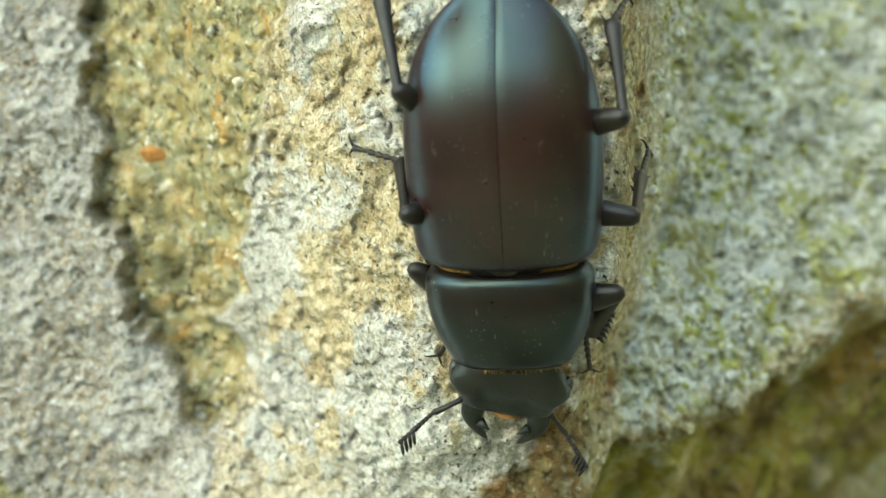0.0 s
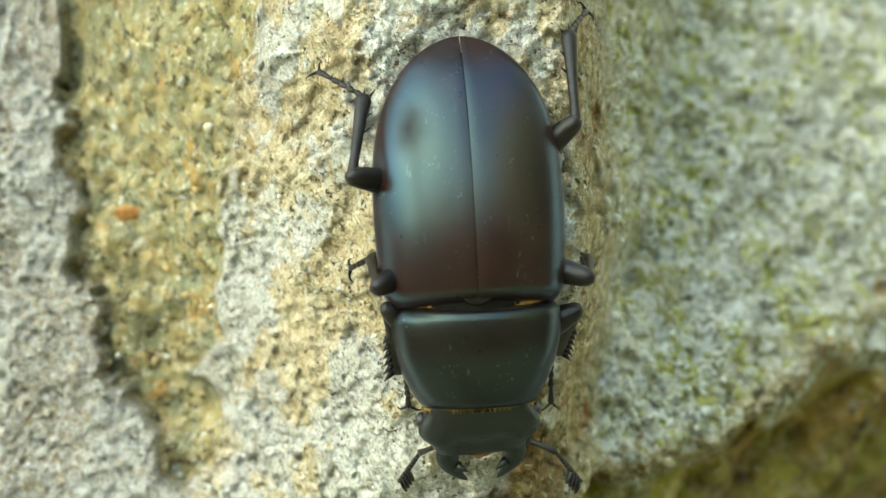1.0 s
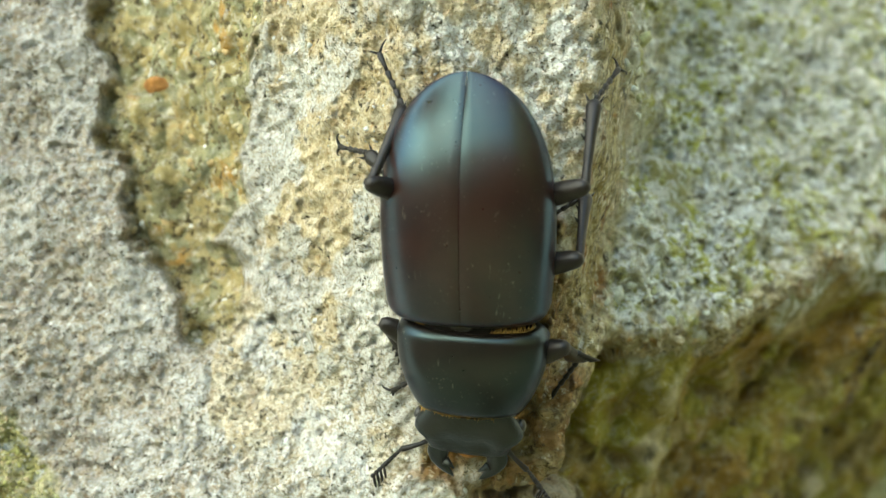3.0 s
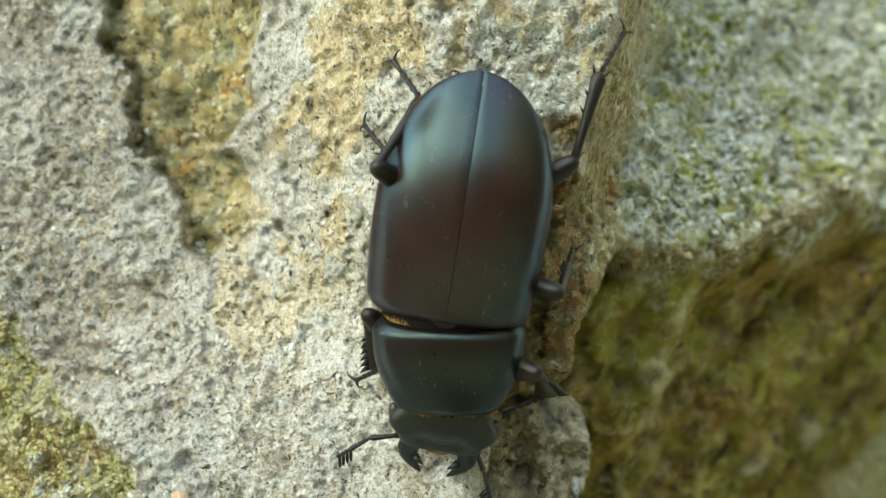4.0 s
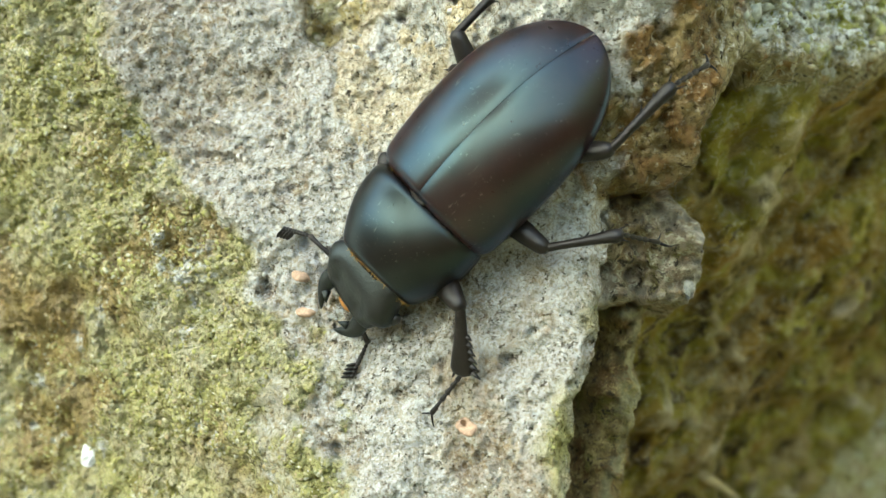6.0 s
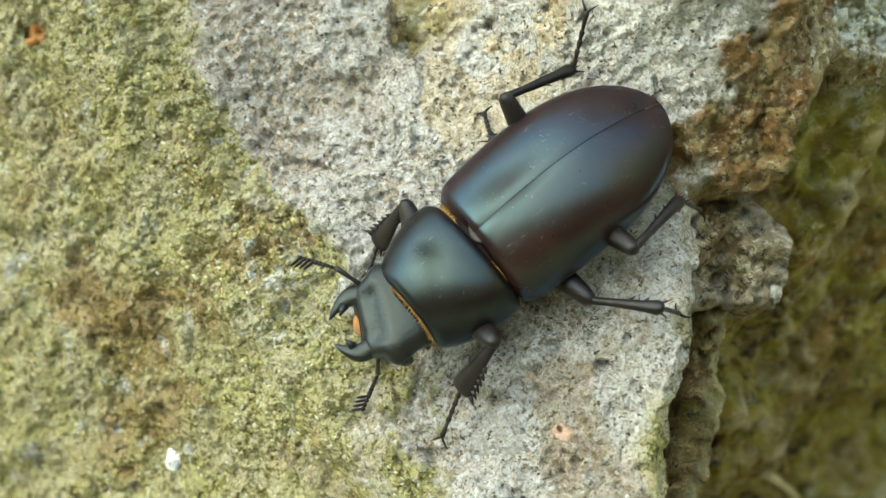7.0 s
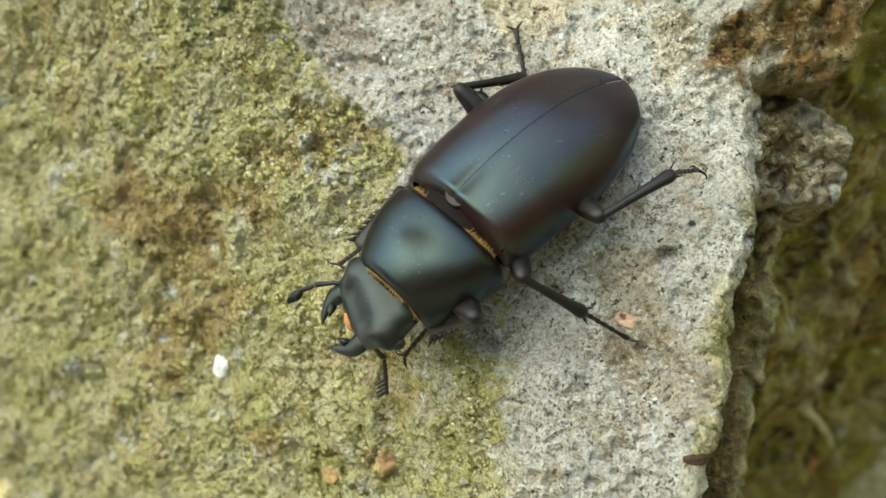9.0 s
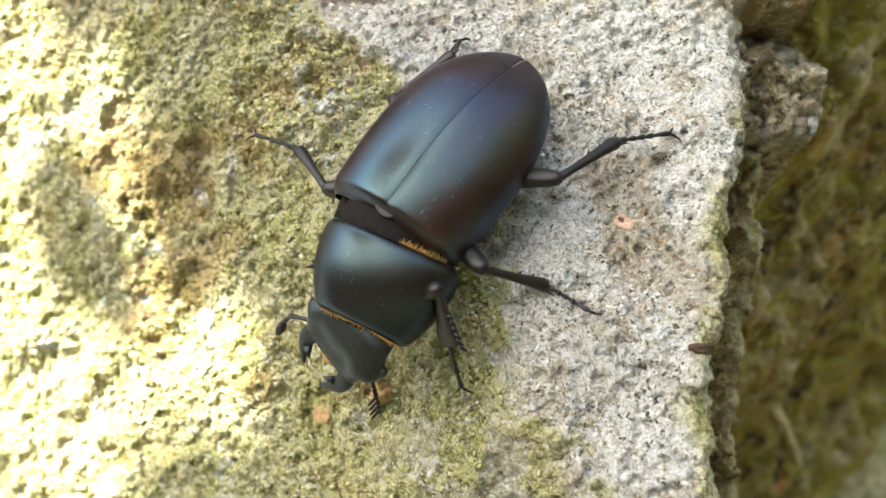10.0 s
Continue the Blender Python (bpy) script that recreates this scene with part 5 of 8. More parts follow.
    walk(joints["tarsus_HR"], [
        (0, pose(0.00853, -0.02026, 0.00322, -55.6, -0.0, -136.3)), (0.25, pose(0.00886, -0.0197, 0.00368, -57.3, -4.1, -140.6)),
        (0.5, pose(0.00903, -0.01895, 0.00407, -58.5, -7.7, -145.8)), (0.75, pose(0.00844, -0.01788, 0.00438, -46.6, 0.5, -140.6)),
        (1, pose(0.00774, -0.01672, 0.00463, -34.0, 6.2, -132.6)), (1.25, pose(0.00835, -0.01806, 0.00467, -35.8, 0.4, -140.9)),
        (1.5, pose(0.00877, -0.01916, 0.00462, -36.6, -4.4, -149.9)), (1.75, pose(0.00702, -0.01828, 0.00447, -36.1, -2.2, -148.1)),
        (2, pose(0.00526, -0.01704, 0.0045, -35.5, -0.5, -146.0)), (2.375, pose(0.00539, -0.01735, 0.00412, -31.3, -0.9, -147.1)),
        (2.75, pose(0.00551, -0.01764, 0.00372, -27.0, -1.2, -148.2)), (3.125, pose(0.00561, -0.01791, 0.0033, -22.8, -1.3, -149.3)),
        (3.5, pose(0.0057, -0.01817, 0.00287, -18.6, -1.3, -150.4)), (3.75, pose(0.00525, -0.01804, 0.00334, -30.8, 1.0, -142.7)),
        (4, pose(0.00481, -0.01787, 0.00384, -42.5, 4.2, -134.7)), (4.25, pose(0.00561, -0.02113, 0.00439, -26.7, 1.3, -137.4)),
        (4.5, pose(0.00624, -0.02329, 0.00494, -10.8, -0.4, -141.0)), (4.75, pose(0.00758, -0.02139, 0.00408, 3.5, -3.2, -161.3)),
        (5, pose(0.00712, -0.01722, 0.0031, 17.3, -1.4, 177.9)), (5.375, pose(0.00863, -0.01909, 0.00391, 25.3, -1.3, 179.1)),
        (5.75, pose(0.00947, -0.02011, 0.00465, 33.3, -1.5, -179.6)), (6.125, pose(0.00959, -0.02019, 0.00522, 41.2, -1.8, -178.2)),
        (6.5, pose(0.00901, -0.01931, 0.00551, 49.2, -2.2, -176.7)), (6.75, pose(0.00857, -0.01856, 0.00541, 42.8, -8.0, -168.3)),
        (7, pose(0.00792, -0.01747, 0.00522, 35.1, -11.8, -158.8)), (7.25, pose(0.0089, -0.01806, 0.00464, 39.4, -9.2, -157.6)),
        (7.5, pose(0.00812, -0.01699, 0.00362, 43.8, -7.3, -156.5)), (7.75, pose(0.00907, -0.01812, 0.00415, 35.3, -10.0, -149.1)),
        (8, pose(0.0089, -0.0179, 0.00448, 26.1, -11.1, -141.6)), (8.25, pose(0.01014, -0.01997, 0.0042, 37.3, -6.6, -146.3)),
        (8.5, pose(0.01042, -0.02101, 0.00374, 48.2, -2.4, -150.7)), (8.75, pose(0.00987, -0.01917, 0.00386, 29.6, -10.0, -139.8)),
        (9, pose(0.0079, -0.01575, 0.00377, 9.4, -12.7, -126.9)), (9.25, pose(0.00843, -0.01926, 0.00338, 5.7, -9.4, -129.5)),
        (9.5, pose(0.00786, -0.02212, 0.00236, 2.0, -7.0, -132.5)), (9.75, pose(0.00724, -0.02152, 0.00338, -21.1, -5.4, -136.4)),
        (10, pose(0.00622, -0.01808, 0.00433, -43.9, -5.7, -141.5)),
    ])
    walk(joints["femur_HL"], [
        (0, pose(-0.00276, -0.00943, 0.00299, 34.6, -0.0, 110.8)), (0.25, pose(-0.00276, -0.00943, 0.00299, 33.2, -0.6, 112.0)),
        (0.5, pose(-0.00276, -0.00943, 0.00299, 31.9, -1.0, 113.1)), (0.75, pose(-0.00276, -0.00943, 0.00299, 29.3, -3.2, 118.5)),
        (1, pose(-0.00276, -0.00943, 0.00299, 26.4, -4.7, 124.1)), (1.25, pose(-0.00276, -0.00943, 0.00299, 29.9, 0.5, 113.5)),
        (1.5, pose(-0.00276, -0.00943, 0.00299, 32.1, 5.0, 102.4)), (1.75, pose(-0.00276, -0.00943, 0.00299, 19.9, -1.6, 113.7)),
        (2, pose(-0.00276, -0.00943, 0.00299, 6.7, -4.7, 126.6)), (2.375, pose(-0.00276, -0.00943, 0.00299, 11.7, -3.0, 120.4)),
        (2.75, pose(-0.00276, -0.00943, 0.00299, 16.5, -1.3, 114.3)), (3.125, pose(-0.00276, -0.00943, 0.00299, 21.2, 0.4, 108.2)),
        (3.5, pose(-0.00276, -0.00943, 0.00299, 25.5, 2.1, 102.0)), (3.75, pose(-0.00276, -0.00943, 0.00299, 13.9, -3.6, 116.5)),
        (4, pose(-0.00276, -0.00943, 0.00299, 1.4, -5.6, 131.9)), (4.25, pose(-0.00276, -0.00943, 0.00299, 19.0, -3.9, 116.4)),
        (4.5, pose(-0.00276, -0.00943, 0.00299, 35.2, 1.2, 100.9)), (4.75, pose(-0.00276, -0.00943, 0.00299, 26.2, -3.4, 109.2)),
        (5, pose(-0.00276, -0.00943, 0.00299, 16.6, -5.9, 118.4)), (5.375, pose(-0.00276, -0.00943, 0.00299, 14.5, -5.8, 124.1)),
        (5.75, pose(-0.00276, -0.00943, 0.00299, 12.2, -5.5, 129.7)), (6.125, pose(-0.00276, -0.00943, 0.00299, 9.9, -5.1, 135.2)),
        (6.5, pose(-0.00276, -0.00943, 0.00299, 7.4, -4.6, 140.6)), (6.75, pose(-0.00276, -0.00943, 0.00299, 19.1, -1.3, 119.7)),
        (7, pose(-0.00276, -0.00943, 0.00299, 28.1, 4.5, 98.7)), (7.25, pose(-0.00276, -0.00943, 0.00299, 26.1, 0.1, 106.8)),
        (7.5, pose(-0.00276, -0.00943, 0.00299, 23.4, -3.0, 115.4)), (7.75, pose(-0.00276, -0.00943, 0.00299, 24.6, -4.0, 120.5)),
        (8, pose(-0.00276, -0.00943, 0.00299, 25.5, -4.8, 125.8)), (8.25, pose(-0.00276, -0.00943, 0.00299, 27.6, -3.6, 125.8)),
        (8.5, pose(-0.00276, -0.00943, 0.00299, 29.7, -2.6, 125.7)), (8.75, pose(-0.00276, -0.00943, 0.00299, 29.9, 5.7, 107.6)),
        (9, pose(-0.00276, -0.00943, 0.00299, 26.6, 12.0, 88.2)), (9.25, pose(-0.00276, -0.00943, 0.00299, 28.4, 9.9, 85.6)),
        (9.5, pose(-0.00276, -0.00943, 0.00299, 30.2, 8.4, 83.0)), (9.75, pose(-0.00276, -0.00943, 0.00299, 23.6, 0.0, 97.1)),
        (10, pose(-0.00276, -0.00943, 0.00299, 15.4, -5.1, 112.7)),
    ])
    walk(joints["tibia_HL"], [
        (0, pose(-0.00886, -0.01175, 0.0075, -39.1, -0.0, -173.8)), (0.25, pose(-0.0089, -0.01195, 0.00734, -32.4, 0.5, -172.9)),
        (0.5, pose(-0.00893, -0.01214, 0.00718, -25.6, 0.8, -172.0)), (0.75, pose(-0.00874, -0.01292, 0.00687, -19.1, -1.0, -176.4)),
        (1, pose(-0.00849, -0.01365, 0.00651, -12.5, -1.9, 179.0)), (1.25, pose(-0.00909, -0.01214, 0.00694, -25.6, -1.2, -179.3)),
        (1.5, pose(-0.0094, -0.01051, 0.00719, -38.6, -0.4, -177.8)), (1.75, pose(-0.00956, -0.0125, 0.00569, -29.9, -4.2, 175.3)),
        (2, pose(-0.00904, -0.01419, 0.00392, -20.7, -6.3, 167.8)), (2.375, pose(-0.00942, -0.01344, 0.0046, -26.4, -3.8, 171.2)),
        (2.75, pose(-0.00967, -0.01261, 0.00525, -32.0, -1.6, 174.6)), (3.125, pose(-0.00979, -0.01173, 0.00585, -37.5, 0.5, 178.2)),
        (3.5, pose(-0.00979, -0.0108, 0.00641, -42.9, 2.4, -178.1)), (3.75, pose(-0.0096, -0.01297, 0.0049, -24.5, -0.8, 178.1)),
        (4, pose(-0.00865, -0.01474, 0.00318, -5.9, -2.3, 173.1)), (4.25, pose(-0.0094, -0.01292, 0.00556, -18.5, -1.2, -179.1)),
        (4.5, pose(-0.00915, -0.01057, 0.00756, -30.7, 1.1, -171.4)), (4.75, pose(-0.00941, -0.01197, 0.00649, -24.9, -2.4, -178.7)),
        (5, pose(-0.00934, -0.01325, 0.00524, -18.7, -4.6, 173.4)), (5.375, pose(-0.00901, -0.0139, 0.00496, -11.8, -2.9, 175.7)),
        (5.75, pose(-0.00863, -0.0145, 0.00466, -4.9, -1.8, 178.2)), (6.125, pose(-0.00819, -0.01506, 0.00434, 2.0, -1.2, -179.0)),
        (6.5, pose(-0.00769, -0.01556, 0.00401, 8.9, -1.0, -176.1)), (6.75, pose(-0.00925, -0.0132, 0.00558, -8.6, -1.5, -170.3)),
        (7, pose(-0.00972, -0.0102, 0.00672, -26.1, -0.4, -164.4)), (7.25, pose(-0.00959, -0.01148, 0.00648, -16.5, -1.4, -167.2)),
        (7.5, pose(-0.00927, -0.0127, 0.00614, -6.8, -1.7, -170.2)), (7.75, pose(-0.00886, -0.01329, 0.00628, -6.7, -0.6, -162.8)),
        (8, pose(-0.0084, -0.01385, 0.0064, -6.4, 0.2, -155.3)), (8.25, pose(-0.00833, -0.01373, 0.00666, -8.6, 0.1, -155.2)),
        (8.5, pose(-0.00825, -0.01359, 0.00692, -10.8, 0.1, -155.1)), (8.75, pose(-0.00944, -0.01113, 0.00693, -6.6, -2.4, -172.7)),
        (9, pose(-0.00983, -0.00847, 0.00646, -1.8, -3.3, 169.5)), (9.25, pose(-0.00967, -0.00824, 0.00671, -14.2, -2.6, 169.8)),
        (9.5, pose(-0.00949, -0.00801, 0.00694, -26.6, -2.0, 169.8)), (9.75, pose(-0.00997, -0.01033, 0.00617, -21.6, -2.1, 168.2)),
        (10, pose(-0.00974, -0.01256, 0.00509, -16.5, -2.0, 166.6)),
    ])
    walk(joints["tarsus_HL"], [
        (0, pose(-0.00823, -0.01761, 0.00271, -74.3, -0.0, 121.8)), (0.25, pose(-0.00807, -0.01831, 0.00328, -69.4, 1.9, 122.4)),
        (0.5, pose(-0.00793, -0.01891, 0.00389, -64.5, 3.8, 123.1)), (0.75, pose(-0.00833, -0.02008, 0.00438, -57.1, 6.6, 126.6)),
        (1, pose(-0.00867, -0.02106, 0.00487, -49.3, 8.4, 130.8)), (1.25, pose(-0.00908, -0.01899, 0.00367, -53.7, 5.9, 130.9)),
        (1.5, pose(-0.0092, -0.01644, 0.00246, -58.0, 3.8, 130.9)), (1.75, pose(-0.01037, -0.01904, 0.00192, -63.8, 2.8, 130.2)),
        (2, pose(-0.01083, -0.02107, 0.00126, -69.6, 1.7, 129.7)), (2.375, pose(-0.01068, -0.02012, 0.00123, -66.0, 2.9, 130.1)),
        (2.75, pose(-0.01038, -0.01901, 0.00122, -62.4, 4.1, 130.7)), (3.125, pose(-0.00995, -0.01775, 0.00123, -58.7, 4.5, 132.4)),
        (3.5, pose(-0.00938, -0.01636, 0.00125, -54.9, 4.7, 134.2)), (3.75, pose(-0.00988, -0.01987, 0.00176, -48.3, 7.9, 139.4)),
        (4, pose(-0.00959, -0.02223, 0.0024, -41.1, 9.8, 145.1)), (4.25, pose(-0.00934, -0.02012, 0.00316, -53.2, 4.0, 140.2)),
        (4.5, pose(-0.00809, -0.01701, 0.00369, -64.8, -2.2, 135.6)), (4.75, pose(-0.00939, -0.01886, 0.00329, -61.7, 8.9, 140.9)),
        (5, pose(-0.01036, -0.02037, 0.00281, -56.0, 16.9, 151.5)), (5.375, pose(-0.00966, -0.0213, 0.00341, -54.4, 16.8, 157.7)),
        (5.75, pose(-0.00888, -0.02206, 0.00401, -52.6, 16.5, 163.9)), (6.125, pose(-0.00805, -0.02264, 0.00461, -50.6, 16.1, 169.9)),
        (6.5, pose(-0.00716, -0.02304, 0.00519, -48.4, 15.6, 175.7)), (6.75, pose(-0.00801, -0.0206, 0.00444, -60.3, 7.0, 170.9)),
        (7, pose(-0.00791, -0.01677, 0.00338, -71.5, -1.4, 166.2)), (7.25, pose(-0.00803, -0.01859, 0.00432, -58.8, 5.2, 170.0)),
        (7.5, pose(-0.00802, -0.02013, 0.00524, -45.2, 9.8, 176.2)), (7.75, pose(-0.00664, -0.0205, 0.0054, -47.4, 6.8, 176.1)),
        (8, pose(-0.00524, -0.0207, 0.00555, -49.7, 4.3, 175.5)), (8.25, pose(-0.00518, -0.02054, 0.00553, -39.6, 4.6, 177.6)),
        (8.5, pose(-0.00511, -0.02035, 0.0055, -29.5, 4.4, 179.5)), (8.75, pose(-0.00852, -0.01862, 0.00606, -38.9, 4.1, -178.7)),
        (9, pose(-0.01123, -0.01593, 0.00623, -48.2, 4.2, -176.6)), (9.25, pose(-0.01106, -0.01547, 0.00485, -34.0, -8.2, 169.0)),
        (9.5, pose(-0.01081, -0.01467, 0.00354, -16.3, -14.4, 151.0)), (9.75, pose(-0.01152, -0.01722, 0.00339, -17.5, -11.6, 148.4)),
        (10, pose(-0.0115, -0.01962, 0.00294, -18.8, -9.4, 145.8)),
    ])
    walk(joints["femur_MR"], [
        (0, pose(0.00299, -0.00368, 0.00299, 50.8, -0.0, -108.6)), (0.25, pose(0.00299, -0.00368, 0.00299, 46.7, -2.5, -105.6)),
        (0.5, pose(0.00299, -0.00368, 0.00299, 42.4, -4.4, -102.1)), (0.75, pose(0.00299, -0.00368, 0.00299, 45.2, -9.7, -91.7)),
        (1, pose(0.00299, -0.00368, 0.00299, 46.0, -14.6, -80.1)), (1.25, pose(0.00299, -0.00368, 0.00299, 50.9, -7.6, -83.7)),
        (1.5, pose(0.00299, -0.00368, 0.00299, 55.5, -1.5, -88.0)), (1.75, pose(0.00299, -0.00368, 0.00299, 39.0, 9.0, -98.5)),
        (2, pose(0.00299, -0.00368, 0.00299, 20.1, 14.2, -112.3)), (2.375, pose(0.00299, -0.00368, 0.00299, 20.4, 15.4, -132.1)),
        (2.75, pose(0.00299, -0.00368, 0.00299, 18.5, 16.5, -152.4)), (3.125, pose(0.00299, -0.00368, 0.00299, 14.4, 16.7, -173.0)),
        (3.5, pose(0.00299, -0.00368, 0.00299, 8.7, 15.8, 166.4)), (3.75, pose(0.00299, -0.00368, 0.00299, 8.8, 12.0, 167.8)),
        (4, pose(0.00299, -0.00368, 0.00299, 9.0, 9.0, 169.2)), (4.25, pose(0.00299, -0.00368, 0.00299, 8.9, 7.3, 165.7)),
        (4.5, pose(0.00299, -0.00368, 0.00299, 8.9, 6.0, 162.3)), (4.75, pose(0.00299, -0.00368, 0.00299, 9.5, 1.0, -170.4)),
        (5, pose(0.00299, -0.00368, 0.00299, 7.9, -2.7, -142.9)), (5.375, pose(0.00299, -0.00368, 0.00299, 8.0, -1.3, -150.0)),
        (5.75, pose(0.00299, -0.00368, 0.00299, 7.9, -0.2, -157.2)), (6.125, pose(0.00299, -0.00368, 0.00299, 7.7, 0.6, -164.4)),
        (6.5, pose(0.00299, -0.00368, 0.00299, 7.4, 1.2, -171.6)), (6.75, pose(0.00299, -0.00368, 0.00299, 7.6, 1.5, -177.1)),
        (7, pose(0.00299, -0.00368, 0.00299, 7.6, 1.7, 177.4)), (7.25, pose(0.00299, -0.00368, 0.00299, 7.5, 1.3, 177.4)),
        (7.5, pose(0.00299, -0.00368, 0.00299, 7.3, 1.0, 177.4)), (7.75, pose(0.00299, -0.00368, 0.00299, 7.6, -0.6, -169.1)),
        (8, pose(0.00299, -0.00368, 0.00299, 7.5, -1.8, -155.5)), (8.25, pose(0.00299, -0.00368, 0.00299, 7.5, -0.5, -163.9)),
        (8.5, pose(0.00299, -0.00368, 0.00299, 7.3, 0.4, -172.3)), (8.75, pose(0.00299, -0.00368, 0.00299, 6.8, 1.1, 179.6)),
        (9, pose(0.00299, -0.00368, 0.00299, 6.2, 1.6, 171.5)), (9.25, pose(0.00299, -0.00368, 0.00299, 37.4, -3.6, -130.3)),
        (9.5, pose(0.00299, -0.00368, 0.00299, 29.4, -27.6, -67.1)), (9.75, pose(0.00299, -0.00368, 0.00299, 5.3, -23.2, -61.5)),
        (10, pose(0.00299, -0.00368, 0.00299, -17.1, -18.2, -60.4)),
    ])
    walk(joints["tibia_MR"], [
        (0, pose(0.00712, -0.00507, 0.00834, -69.4, -0.0, -151.4)), (0.25, pose(0.00761, -0.00474, 0.00801, -69.9, -3.9, -152.8)),
        (0.5, pose(0.00805, -0.0044, 0.00763, -70.3, -7.8, -154.3)), (0.75, pose(0.00788, -0.003, 0.00781, -69.5, -8.4, -154.5)),
        (1, pose(0.00749, -0.00162, 0.0078, -68.7, -9.1, -154.7)), (1.25, pose(0.00724, -0.0025, 0.0083, -69.3, -8.2, -154.4)),
        (1.5, pose(0.00689, -0.0034, 0.00868, -70.0, -7.4, -154.1)), (1.75, pose(0.00819, -0.00514, 0.00728, -52.7, -24.7, -169.4)),
        (2, pose(0.00877, -0.00668, 0.00528, -26.3, -32.9, 167.4)), (2.375, pose(0.00736, -0.00849, 0.00531, -33.8, -13.7, -167.8)),
        (2.75, pose(0.00547, -0.00977, 0.00509, -34.8, 2.7, -143.3)), (3.125, pose(0.00331, -0.01037, 0.00463, -27.9, 14.8, -116.0)),
        (3.5, pose(0.00112, -0.01024, 0.00399, -13.6, 20.5, -85.7)), (3.75, pose(0.00133, -0.0103, 0.00402, -17.2, 12.4, -101.0)),
        (4, pose(0.00155, -0.01034, 0.00405, -19.7, 5.6, -116.1)), (4.25, pose(0.00118, -0.01025, 0.00405, -17.8, 7.8, -102.3)),
        (4.5, pose(0.00081, -0.01014, 0.00405, -14.9, 9.1, -88.2)), (4.75, pose(0.00411, -0.01039, 0.00413, -20.2, -4.3, -137.1)),
        (5, pose(0.00715, -0.0091, 0.00394, -10.9, -14.1, 172.3)), (5.375, pose(0.00642, -0.00959, 0.00395, -32.2, -4.9, -156.2)),
        (5.75, pose(0.00564, -0.00998, 0.00394, -43.6, 10.5, -125.5)), (6.125, pose(0.00482, -0.01027, 0.00392, -39.4, 26.6, -90.5)),
        (6.5, pose(0.00397, -0.01045, 0.00388, -17.2, 34.7, -47.7)), (6.75, pose(0.00331, -0.01051, 0.0039, -13.3, 24.3, -57.1)),
        (7, pose(0.00265, -0.01051, 0.00391, -9.9, 16.4, -68.0)), (7.25, pose(0.00266, -0.01051, 0.00389, -4.0, 10.4, -82.4)),
        (7.5, pose(0.00266, -0.01052, 0.00387, 1.9, 6.9, -97.8)), (7.75, pose(0.00429, -0.01039, 0.00391, 5.9, 3.4, -60.5)),
        (8, pose(0.00585, -0.00989, 0.0039, 7.5, -0.7, -23.5)), (8.25, pose(0.0049, -0.01025, 0.00389, 3.7, 0.8, -36.8)),
        (8.5, pose(0.0039, -0.01046, 0.00386, -0.4, 1.3, -50.2)), (8.75, pose(0.00293, -0.01053, 0.00381, 8.4, 0.8, -70.0)),
        (9, pose(0.00196, -0.01046, 0.00374, 16.1, 2.8, -90.0)), (9.25, pose(0.00734, -0.00703, 0.00718, -11.2, 6.5, -110.2)),
        (9.5, pose(0.00792, 0.0001, 0.00599, -36.9, 1.4, -131.9)), (9.75, pose(0.00891, -0.00018, 0.00357, -28.2, 5.8, -123.2)),
        (10, pose(0.00904, -0.00097, 0.00106, -18.6, 8.0, -113.8)),
    ])
